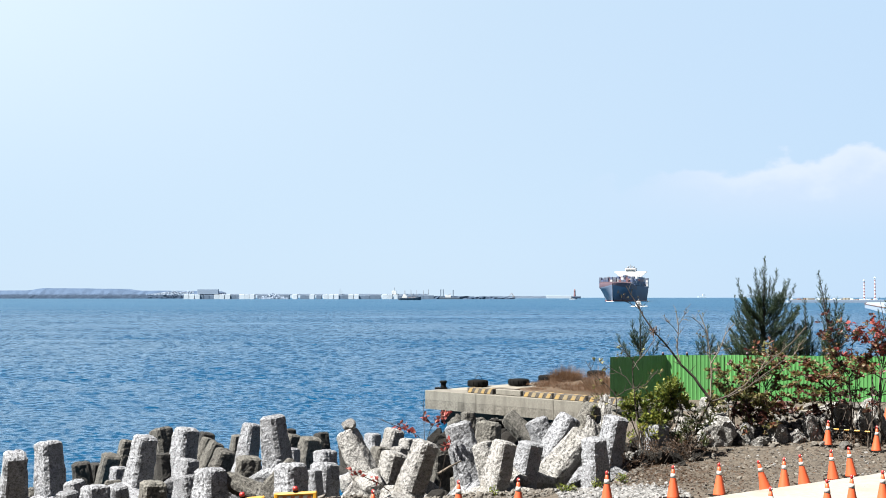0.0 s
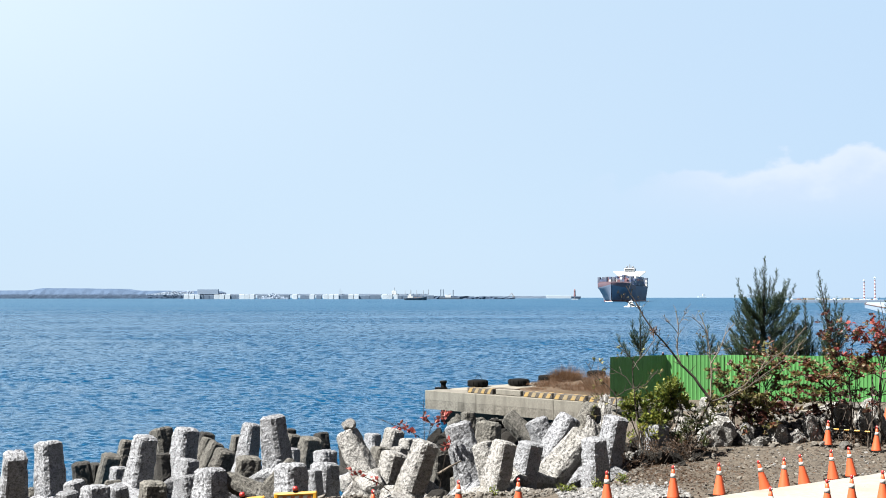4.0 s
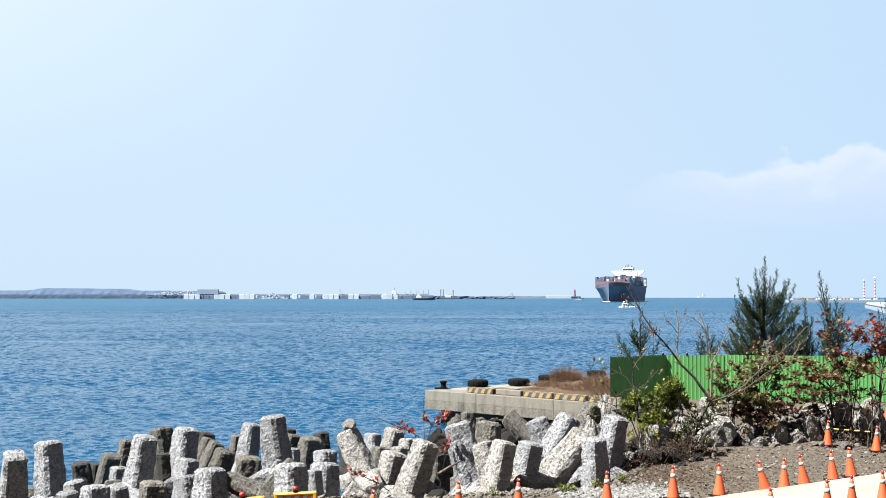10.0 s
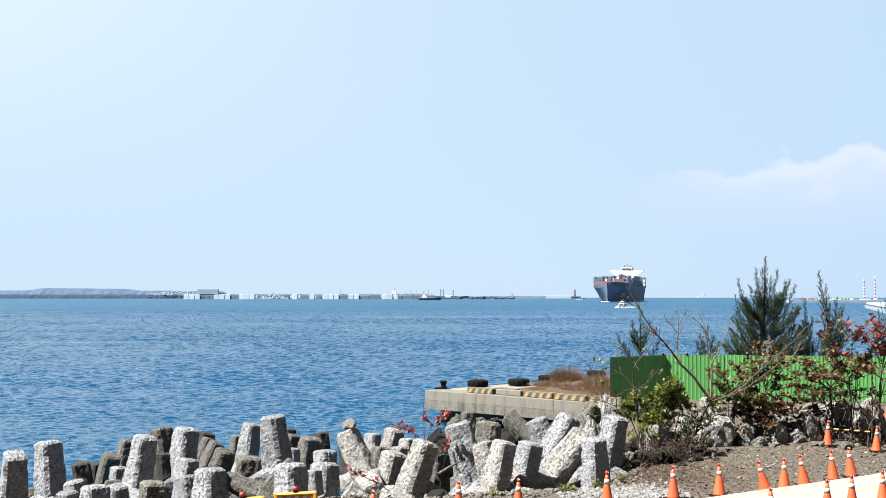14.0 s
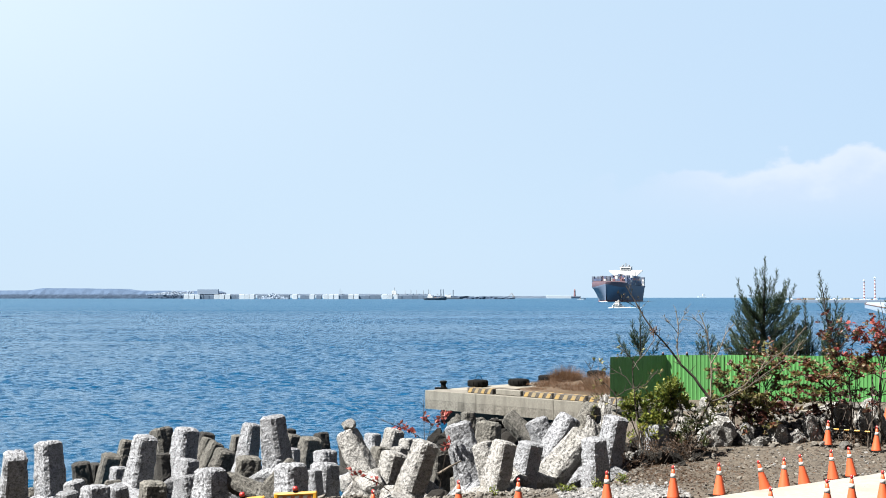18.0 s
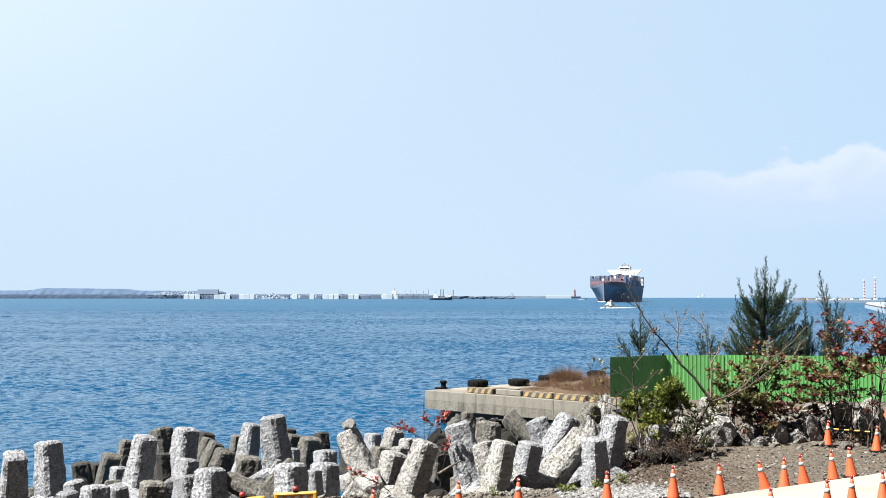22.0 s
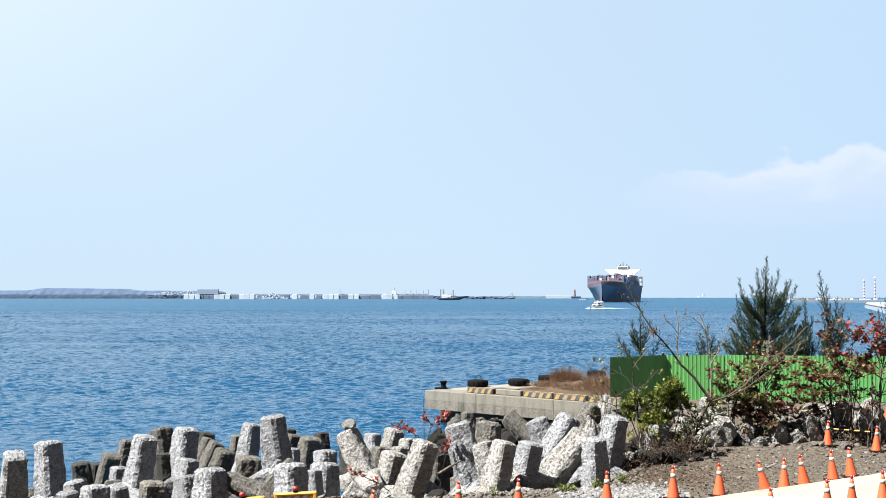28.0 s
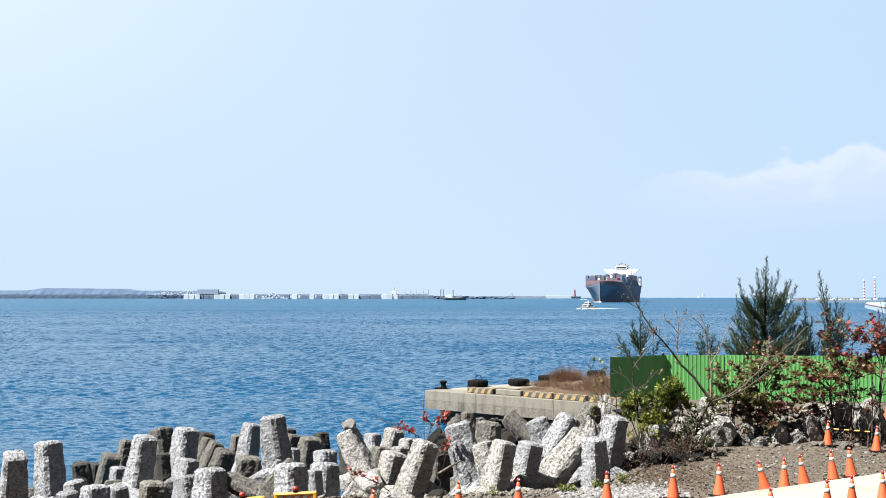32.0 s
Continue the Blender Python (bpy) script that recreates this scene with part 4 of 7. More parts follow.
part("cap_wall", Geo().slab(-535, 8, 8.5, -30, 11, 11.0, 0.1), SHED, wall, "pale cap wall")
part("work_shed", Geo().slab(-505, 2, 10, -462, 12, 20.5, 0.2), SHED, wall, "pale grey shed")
for _x, _h in ((-212, 22), (-208, 17), (-100, 25), (-78, 18), (-66, 20), (-54, 19), (-40, 18), (-30, 20)):
    part("light_pole", Geo().tube([(_x, 6, 9), (_x, 6, _h)], [0.5, 0.4], 5), DECKGREY, wall)
part("control_hut", Geo().slab(-105, 3, 10, -96, 10, 17, 0.2), WHITE, wall)
_g = Geo()
for _k in range(150):
    _x = rng.uniform(-376, -318)
    _top = 10.5 * (1 - abs(_x + 350) / 34) + 1.0
    _z = rng.uniform(-0.5, max(0.2, _top))
    _g.slab(-1.4, -1.2, -1.0, 1.4, 1.2, 1.0, 0.2, rng.choice((0, 0, 1)), pose(_x, -10 + 0.7 * _z, _z, rng.uniform(-30, 30), rng.uniform(-30, 30), rng.uniform(0, 90)))
part("rubble_heap", _g, [SHED, CAISSON_DARK], wall, "heap of pale concrete blocks")

_g = Geo()
for _k in range(300):
    _x = rng.uniform(-770, -655)
    _u = rng.random()
    _g.slab(-1.5, -1.3, -1.2, 1.5, 1.3, 1.2, 0.2, rng.choice((0, 1, 1)), pose(_x, 3285 + 66 * _u, SEA + 9 + 9.5 * _u * min(1, (_x + 775) / 50), rng.uniform(-30, 30), rng.uniform(-30, 30), rng.uniform(0, 90)))
solid("armour_blocks", _g, [SHED, CAISSON_DARK], "far heap of pale armour blocks on the reclaimed land", "blocks", kind="stuff")

barge = thing("work_barge", "rusty work barge with two tall spud masts", "barge", pose(0, 2560, SEA))
part("hull", Geo().slab(-8, -5, -0.5, 34, 5, 3.6, 0.3), DULLHULL, barge)
for _x in (-4.5, 0.5, 20.5):
    part("spud_mast", Geo().slab(_x - 0.9, -0.9, 2, _x + 0.9, 0.9, 20 if _x < 10 else 19, 0.2), CAISSON_DARK, barge)
part("winch_house", Geo().slab(5, -3, 3.5, 16, 3, 8.5, 0.2), WHITE, barge)
part("crane_boom", Geo().tube([(8, 0, 6), (16, 0, 12)], [0.5, 0.3], 5), RUST, barge)

digger = thing("excavator", "dark long-arm excavator on the low mole", "excavator", pose(148, 2650, SEA + 3.2))
part("body", Geo().slab(-3, -2, 0, 3, 2, 3.4, 0.3), DECKGREY, digger)
part("arm", Geo().tube([(0, 0, 3), (-4.5, 0, 9.5)], [0.5, 0.4], 5).tube([(-4.5, 0, 9.5), (-9, 0, 3.2)], [0.4, 0.25], 5), RUST, digger)

pier_head = thing("lighthouse", "red harbour lighthouse on a pale mole head", "lighthouse", pose(364, 3500, SEA))
part("mole_head", Geo().slab(-78, -4, -1, -10, 4, 7.4, 0.3), CAISSON, pier_head, "pale mole wall")
part("base", Geo().slab(-10, -6, -1, 16, 6, 5.6, 0.4), FARROCK, pier_head, "dark base")
part("tower", Geo().lathe([(3.0, 5), (2.3, 20), (3.1, 20.4), (3.1, 21.4), (1.8, 21.6), (1.8, 24.4), (0.2, 26.5)], 12), LIGHTHOUSE_RED, pier_head, "red tower")

far_ship = thing("distant_ship", "ship hull down on the horizon, paled by painted haze", "ship", pose(940, 4600, SEA))
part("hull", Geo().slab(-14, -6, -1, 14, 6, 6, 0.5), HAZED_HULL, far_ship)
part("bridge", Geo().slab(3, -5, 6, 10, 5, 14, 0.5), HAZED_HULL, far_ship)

# the port side: a long low pier, beacon towers and a quay end
port = thing("port_pier", "long low concrete port pier", "pier", pose(0, 0, SEA), kind="structure")
part("deck", Geo().slab(322, 1175, -1, 430, 1200, 2.6, 0.2), SHED, port)
rng = random.Random(21)
for _k in range(26):
    _x = 324 + _k * 3.1
    part("stacked_block", Geo().slab(_x, 1178, 2.6, _x + rng.uniform(1.2, 3.4), 1184, 2.6 + rng.uniform(0.6, 2.0), 0.1), rng.choice((CAISSON, RUST, CAISSON, QUAY_TOP)), port)
port_end = thing("quay_end", "pale concrete quay end with a rusty rim", "pier", pose(0, 0, SEA), kind="structure")
_g = Geo()
_g.add([(281, 840, -1), (247, 740, -1), (218, 655, -1), (150, 428, -1), (400, 428, -1), (400, 840, -1), (281, 840, 2.0), (247, 740, 2.0), (218, 655, 2.0), (150, 428, 2.0), (400, 428, 2.0), (400, 840, 2.0)],
       [(6, 7, 8, 9, 10, 11), (0, 1, 7, 6), (1, 2, 8, 7), (2, 3, 9, 8), (3, 4, 10, 9), (5, 0, 6, 11)])
part("deck", _g, SHED, port_end)
part("rim", Geo().tube([(281, 840, 2.05), (247, 740, 2.05), (218, 655, 2.05), (150, 428, 2.05)], [0.2] * 4, 4), RUST, port_end, "rust-stained rim")


def beacon_tower(x, y, h):
    t = thing("beacon_tower", "slim red and white banded beacon tower", "tower", pose(x, y, SEA + 2.6), "beacon towers")
    n = 13
    for i in range(n):
        r0, r1 = 0.7 - 0.2 * i / n, 0.7 - 0.2 * (i + 1) / n
        part("band", Geo().lathe([(r0, h * i / n), (r1, h * (i + 1) / n)], 10), REDPAINT if i % 2 == 1 else WHITE, t)
    part("platform", Geo().lathe([(1.3, h), (1.3, h + 0.3), (0.4, h + 0.5), (0.3, h + 1.4)], 10), WHITE, t)


beacon_tower(392.5, 1180, 18.0)
beacon_tower(402.5, 1180, 20.3)

# ---- the green site fence ----
def fence():
    ob = thing("site_fence", "bright green corrugated steel site fence", "fence")
    h, pitch, depth, ribs = 1.95, 0.17, 0.013, 5
    w = pitch * ribs
    g = Geo()
    xs = []
    for r in range(ribs):
        x = r * pitch
        xs += [(x, 0), (x + pitch * 0.5, 0), (x + pitch * 0.62, -depth), (x + pitch * 0.88, -depth)]
    xs.append((w, 0))
    vs = [(x, y, z) for z in (0, h) for x, y in xs] + [(x, y + 0.004, z) for z in (0, h) for x, y in xs]
    n = len(xs)
    fs = [(i, i + 1, n + i + 1, n + i) for i in range(n - 1)] + [(2 * n + i + 1, 2 * n + i, 3 * n + i, 3 * n + i + 1) for i in range(n - 1)]
    fs += [(n + i, n + i + 1, 3 * n + i + 1, 3 * n + i) for i in range(n - 1)]
    me = g.add(vs, fs).mesh("panel", GREEN)
    runs = (((7.0, 53.2), (9.73, 55.5)), ((9.73, 55.5), (33.0, 52.6)))
    rng = random.Random(2)
    for (ax, ay), (bx, by) in runs:
        L = math.hypot(bx - ax, by - ay)
        turn = math.degrees(math.atan2(by - ay, bx - ax))
        k = int(math.ceil(L / w))
        for i in range(k):
            t = (i * L / k) / L
            part("panel", me, None, ob, m=pose(ax + (bx - ax) * t, ay + (by - ay) * t, rng.uniform(-0.03, 0.0), rng.uniform(-0.5, 0.5), 0, turn))
        for i in range(1, k, 3):
            t = min(1.0, i * (L / k) / L)
            part("post", Geo().tube([(0, 0.09, -0.3), (0, 0.09, 1.9)], [0.03, 0.03], 6), DECKGREY, ob, m=pose(ax + (bx - ax) * t, ay + (by - ay) * t, 0, 0, 0, turn))
        for z in (0.35, 1.6):
            part("rail", Geo().tube([(ax - (by - ay) / L * 0.05, ay + (bx - ax) / L * 0.05, z), (bx - (by - ay) / L * 0.05, by + (bx - ax) / L * 0.05, z)], [0.025, 0.025], 6), DECKGREY, ob)
    return ob


fence()
LAMP_RED = surface("red_lamp_plastic", (0.26, 0.018, 0.016), 0.4)
YELLOW = surface("yellow_plastic", (0.348, 0.1682, 0.00464), 0.45, grain=(6.0, (0.3016, 0.1508, 0.0116), 0.4))
BLACK = surface("black_rubber", (0.0035, 0.0035, 0.0035), 0.85, grain=(12.0, (0.0075, 0.0072, 0.0068), 0.6), bump=0.006, bump_scale=40, spec=0.08)
ORANGE = surface("orange_cone_plastic", (0.46, 0.068, 0.020), 0.5, grain=(9.0, (0.40, 0.07, 0.026), 0.5), spread=0.06, stain=(5.0, (0.2436, 0.0493, 0.0203), 0.4, 0.58))
REFLECT = surface("white_reflective_band", (0.319, 0.319, 0.3132), 0.4, grain=(30.0, (0.2436, 0.2378, 0.2262), 0.5))


def fence_lamp(x, y, z):
    t = thing("warning_lamp", "small dark red warning lamp on the fence top", "lamp", pose(x, y, z), "fence lamps")
    part("base", Geo().lathe([(0.05, 0), (0.05, 0.05)], 8), BLACK, t)
    part("lens", Geo().lathe([(0.05, 0.05), (0.05, 0.1), (0.025, 0.14)], 10), MAROON, t, "dark red lens", smooth=True)


for _x, _y in ((9.6, 55.36), (10.65, 55.4), (11.85, 55.25), (13.2, 55.08), (15.2, 54.8), (16.6, 54.65), (18.2, 54.45)):
    fence_lamp(_x, _y, 1.93)


# ---- traffic cones ----
def traffic_cone():
    c = thing("traffic_cone", "orange traffic cone with white band and red cap", "cone", group="traffic cones")
    g = Geo().slab(-0.19, -0.19, 0, 0.19, 0.19, 0.035, 0.015)
    part("base", g, BLACK, c, "black rubber base")
    part("body", Geo().lathe([(0.15, 0.03), (0.14, 0.06), (0.062, 0.45), (0.047, 0.55), (0.033, 0.63), (0.025, 0.635)], 24), ORANGE, c, smooth=True)
    part("band", Geo().lathe([(0.0645, 0.455), (0.0535, 0.545)], 24), REFLECT, c, "white reflective band", smooth=True)
    part("cap", Geo().lathe([(0.026, 0.63), (0.024, 0.645), (0.033, 0.655), (0.037, 0.68), (0.028, 0.708), (0.01, 0.718)], 14), LAMP_RED, c, "red cap lamp", smooth=True)
    part("reflector", Geo().lathe([(0.02, 0.0), (0.018, 0.008), (0.009, 0.012)], 12, m=pose(0.026, -0.032, 0.682, 68, 0, 38)), REFLECT, c, "small white reflector", smooth=True)
    return c


CONE = traffic_cone()


def on_pavement(x, y):
    return y < pavement_edge(x)


def place_cone(x, y, lean, turn):
    m = pose(x, y, 0.057 if on_pavement(x, y) else land_height(x, y) + 0.005, 0, lean, turn)
    copy_thing(CONE, m @ Matrix.Diagonal((1, 1, 1.05, 1)))


place_cone(5.15, 28.49, 0, 10)
place_cone(6.25, 28.81, 0, 18)
place_cone(7.52, 29.65, -14, 3)
place_cone(8.04, 30.00, 0, -1)
place_cone(8.70, 30.63, -9, 6)
place_cone(9.56, 31.19, -4, 5)
place_cone(10.16, 31.67, -5, -4)
place_cone(11.34, 37.50, 2, 3)
place_cone(12.54, 36.82, 2, -11)
place_cone(13.89, 39.69, 3, 17)
place_cone(-1.37, 24.98, 0, -14)
place_cone(0.32, 26.12, 0, -14)
place_cone(1.57, 26.52, 0, -15)
place_cone(3.54, 27.5, 0, 15)
place_cone(6.35, 24.69, 0, -11)
place_cone(7.76, 25.73, 0, 15)
place_cone(8.46, 26.36, 0, 18)
place_cone(9.33, 27.02, 0, 7)
for _o in (*CONE.children_recursive, CONE):
    bpy.data.objects.remove(_o)

# ---- things on the quay ----
def tyre(x, y, z, r, tilt, turn, label="black rubber tyre fender lying on the quay edge"):
    t = thing("tyre_fender", label, "tyre", pose(x, y, z, tilt, 0, turn), "tyre fenders")
    prof = [(0.55 * r, 0.03), (0.62 * r, 0), (0.93 * r, 0.02), (r, 0.09), (r, 0.26), (0.93 * r, 0.33), (0.62 * r, 0.35), (0.55 * r, 0.31)]
    g = Geo()
    n, sides = len(prof), 28
    vs = [(q * math.cos(2 * math.pi * k / sides), q * math.sin(2 * math.pi * k / sides), h) for q, h in prof for k in range(sides)]
    g.add(vs, [(i * sides + k, i * sides + (k + 1) % sides, ((i + 1) % n) * sides + (k + 1) % sides, ((i + 1) % n) * sides + k) for i in range(n) for k in range(sides)])
    part("carcass", g, BLACK, t, smooth=True)
    for k in range(14):
        a = 2 * math.pi * k / 14
        part("tread_lug", Geo().slab(-0.03, -0.02, 0.06, 0.02, 0.02, 0.29, 0.008), BLACK, t, m=pose(r * math.cos(a), r * math.sin(a), 0, 0, 0, math.degrees(a)))
    return t


tyre(1.72, 62.7, 0.03, 0.50, 0, 10)
tyre(3.80, 63.6, 0.02, 0.52, 0, 30)
tyre(5.55, 66.4, 0.03, 0.55, 0, 50)
tyre(6.9, 68.4, 0.03, 0.5, 0, 70)
tyre(8.5, 70.4, 0.03, 0.5, 0, 20)
plank = Geo().slab(-0.75, -0.2, 0, 0.75, 0.2, 0.07, 0.015)
solid("timber_plank", plank, DARKBARK, "dark old timber plank lying on the quay deck", "plank", pose(2.95, 60.6, 0.03, 0, 0, -40))
rope = Geo()
rope.tube([(1.75 + 0.14 * math.cos(a), 62.6, 0.42 + 0.2 * math.sin(a)) for a in [i * 0.35 for i in range(10)]], [0.014] * 10, 5)
solid("rope_loop", rope, BLACK, "dark rope loop standing on a tyre fender", "rope")

boll = thing("bollard", "black cast-iron mooring bollard with a broad head", "bollard", pose(0.02, 61.3, 0.03))
part("base_plate", Geo().slab(-0.42, -0.25, 0, 0.2, 0.25, 0.07, 0.02), BLACK, boll)
part("post", Geo().lathe([(0.16, 0.06), (0.12, 0.12), (0.12, 0.24), (0.15, 0.28)], 16), BLACK, boll, smooth=True)
part("head", Geo().lathe([(0.15, 0.28), (0.18, 0.31), (0.18, 0.37), (0.14, 0.40)], 16), BLACK, boll, smooth=True)

KERB_YELLOW = surface("worn_yellow_paint", (0.232, 0.145, 0.0348), 0.8, grain=(14.0, (0.174, 0.1276, 0.0638), 0.7), stain=(2.5, (0.145, 0.1247, 0.087), 0.9, 0.42))
KERB_BLACK = surface("worn_black_paint", (0.0203, 0.0174, 0.01624), 0.8, grain=(14.0, (0.0696, 0.058, 0.0493), 0.7), stain=(2.2, (0.085, 0.078, 0.062), 0.55, 0.5))


def quay_kerb(x0, x1, y, striped, n=4):
    """A kerb block on the quay's front edge, in the quay's own axes, with slanting stripes on its face."""
    t = thing("quay_kerb", "concrete quay kerb with worn yellow and black stripes" if striped else "plain grey concrete quay kerb", "kerb", QUAY_M @ pose(x0, y, 0.03), "quay kerbs")
    L, h, w = x1 - x0, 0.26, 0.28
    part("block", Geo().slab(0, 0.012, 0, L, w, h, 0.03), KERB_BLACK if striped else QUAY, t)
    if striped:
        step = L / n
        for k in range(n):
            a = 0.06 + k * step
            b = min(a + step * 0.5, L - 0.16)
            g = Geo()
            g.add([(a, 0.0, 0.02), (b, 0.0, 0.02), (b + 0.13, 0.0, h - 0.03), (a + 0.13, 0.0, h - 0.03), (a, 0.02, 0.02), (b, 0.02, 0.02), (b + 0.13, 0.02, h - 0.03), (a + 0.13, 0.02, h - 0.03)],
                  [(0, 1, 2, 3), (0, 4, 5, 1), (1, 5, 6, 2), (2, 6, 7, 3), (3, 7, 4, 0)])
            g.add([(a + 0.13, 0.03, h), (b + 0.13, 0.03, h), (b + 0.13, w - 0.03, h), (a + 0.13, w - 0.03, h), (a + 0.13, 0.03, h + 0.004), (b + 0.13, 0.03, h + 0.004), (b + 0.13, w - 0.03, h + 0.004), (a + 0.13, w - 0.03, h + 0.004)],
                  [(4, 5, 6, 7), (0, 1, 5, 4), (1, 2, 6, 5), (2, 3, 7, 6), (3, 0, 4, 7)])
            part("yellow_stripe", g, KERB_YELLOW, t)


quay_kerb(2.5, 4.1, 0.28, True)
quay_kerb(4.25, 5.75, 0.32, False)
quay_kerb(5.95, 7.65, 0.26, True)
quay_kerb(7.8, 9.6, 0.16, True)
quay_kerb(9.75, 11.4, 0.12, True)


def soil_heap(x, y, rx, ry, h, seed, label):
    rng = random.Random(seed)
    g = Geo()
    n = 26
    vs = []
    for j in range(n + 1):
        for i in range(n + 1):
            u, v = 2 * i / n - 1, 2 * j / n - 1
            r = min(1.0, math.sqrt(u * u + v * v))
            z = h * (0.5 + 0.5 * math.cos(math.pi * r)) * (1 + 0.4 * noise.noise(Vector((u * 3, v * 3, seed)))) + 0.05 * noise.noise(Vector((u * 9, v * 9, seed)))
            vs.append((u * rx, v * ry, z if r < 1 else -0.1))
    g.add(vs, [(j * (n + 1) + i, j * (n + 1) + i + 1, (j + 1) * (n + 1) + i + 1, (j + 1) * (n + 1) + i) for j in range(n) for i in range(n)])
    solid("soil_heap", g, SOIL, label, "soil", pose(x, y, 0.0), smooth=True)


SOIL = surface("dry_brown_soil", (0.04, 0.024, 0.0125), 1.0, grain=(12.0, (0.068, 0.044, 0.025), 0.7), bump=0.06, bump_scale=8.0, stain=(1.2, (0.05, 0.038, 0.018), 0.7, 0.52))
soil_heap(6.6, 60.6, 3.6, 3.4, 0.42, 3, "low heap of dry brown soil on the quay")
soil_heap(5.2, 58.2, 2.2, 1.6, 0.22, 5, "thin spread of dry brown soil behind the kerbs")


# ---- the striped cone bar and the barricades ----
bar = thing("cone_bar", "black and yellow plastic bar between two cones", "barrier bar")
_a, _b = Vector((11.37, 37.49, 0.60)), Vector((12.53, 36.85, 0.56))
for _k in range(9):
    part("bar_segment", Geo().tube([_a.lerp(_b, _k / 9), _a.lerp(_b, (_k + 1) / 9)], [0.022 if _k % 2 else 0.02] * 2, 8), YELLOW if _k % 2 else BLACK, bar)
part("end_ring", Geo().lathe([(0.05, -0.015), (0.065, 0), (0.05, 0.015)], 12), BLACK, bar, m=pose(*_a))
part("end_ring", Geo().lathe([(0.05, -0.015), (0.065, 0), (0.05, 0.015)], 12), BLACK, bar, m=pose(*_b))

STRIPE_ORANGE = surface("orange_stripe_film", (0.319, 0.0754, 0.0145), 0.5)


def barricade(x, y, turn, lean=0.0):
    """A yellow plastic folding barricade with a striped board and a red lamp."""
    t = thing("road_barricade", "yellow plastic road barricade with striped board and red lamp", "barricade", pose(x, y, 0.0 if not lean else -0.03, 0, lean, turn), "barricades")
    part("frame", Geo().slab(-0.39, -0.05, 0.08, -0.31, 0.05, 1.0, 0.02).slab(0.31, -0.05, 0.08, 0.39, 0.05, 1.0, 0.02).slab(-0.39, -0.05, 0.935, 0.39, 0.05, 1.0, 0.03), YELLOW, t)
    part("board", Geo().slab(-0.31, -0.025, 0.55, 0.31, 0.025, 0.937, 0.01), REFLECT, t, "white reflective board")
    for k in range(4):
        x0 = -0.26 + k * 0.15
        g = Geo()
        g.add([(x0 - 0.06, -0.029, 0.57), (x0 + 0.01, -0.029, 0.57), (x0 + 0.1, -0.029, 0.93), (x0 + 0.03, -0.029, 0.93), (x0 - 0.06, -0.02, 0.57), (x0 + 0.01, -0.02, 0.57), (x0 + 0.1, -0.02, 0.93), (x0 + 0.03, -0.02, 0.93)],
              [(0, 1, 2, 3), (0, 4, 5, 1), (1, 5, 6, 2), (2, 6, 7, 3), (3, 7, 4, 0)])
        part("stripe", g, STRIPE_ORANGE, t, "orange stripe")
    part("lower_board", Geo().slab(-0.31, -0.025, 0.2, 0.31, 0.025, 0.42, 0.01), YELLOW, t)
    for s in (-1, 1):
        part("foot", Geo().slab(s * 0.35 - 0.05, -0.28, -0.03, s * 0.35 + 0.05, 0.28, 0.09, 0.02), YELLOW, t)
    lamp = part("lamp", Geo().lathe([(0.045, 1.0), (0.045, 1.03)], 12), BLACK, t)
    part("lens", Geo().lathe([(0.05, 1.03), (0.05, 1.075), (0.03, 1.1)], 14), LAMP_RED, lamp, "red lamp lens", smooth=True)


barricade(-2.61, 23.0, -2, -3)
barricade(-3.43, 22.35, 6, -5)

# ---- boulders, gravel and rubble ----
def rock_geo(seed, sub=3, sharp=0.34):
    rng = random.Random(seed)
    bm = bmesh.new()
    bmesh.ops.create_icosphere(bm, subdivisions=sub, radius=1.0)
    planes = [(rand_unit(rng), rng.uniform(0.42, 0.85)) for _ in range(13)]
    off = Vector((rng.uniform(-50, 50), rng.uniform(-50, 50), rng.uniform(-50, 50)))
    for v in bm.verts:
        p = v.co.copy()
        for n, d in planes:
            over = p.dot(n) - d
            if over > 0:
                p -= n * over * 0.92
        p += p.normalized() * (sharp * 0.5 * noise.noise(p * 1.6 + off) + sharp * 0.30 * noise.noise(p * 4.5 + off) + 0.05 * noise.noise(p * 12 + off))
        v.co = p
    bm.verts.index_update()
    g = Geo()
    g.add([v.co for v in bm.verts], [[v.index for v in f.verts] for f in bm.faces])
    bm.free()
    return g


ROCK_MESHES = [rock_geo(100 + i, 4).mesh("boulder", ROCK) for i in range(10)]


def boulder(x, y, z, rx, ry, rz, n):
    """A boulder; it reaches down to the ground, also where others hide its foot."""
    low = land_height(x, y)
    if z - rz > low + 0.05:
        top = z + rz
        z = (top + low) / 2 - 0.05
        rz = (top - z)
    m = Matrix.Translation((x, y, z)) @ Euler((0, 0, n * 1.3)).to_matrix().to_4x4() @ Matrix.Diagonal((rx * 1.4, ry * 1.4, rz * 1.25, 1))
    solid("boulder", ROCK_MESHES[n % 10], None, "rough grey boulder lying in the bank of stones", "boulder", m, "boulders")


def perched_stone(x, y, z, r, n):
    """A stone that lies on a concrete unit."""
    m = Matrix.Translation((x, y, z)) @ Euler((0, 0, n)).to_matrix().to_4x4() @ Matrix.Diagonal((r * 1.15, r * 1.1, r * 0.95, 1))
    solid("boulder", ROCK_MESHES[n % 10], None, "small dark stone lying on a concrete unit", "boulder", m, "boulders")


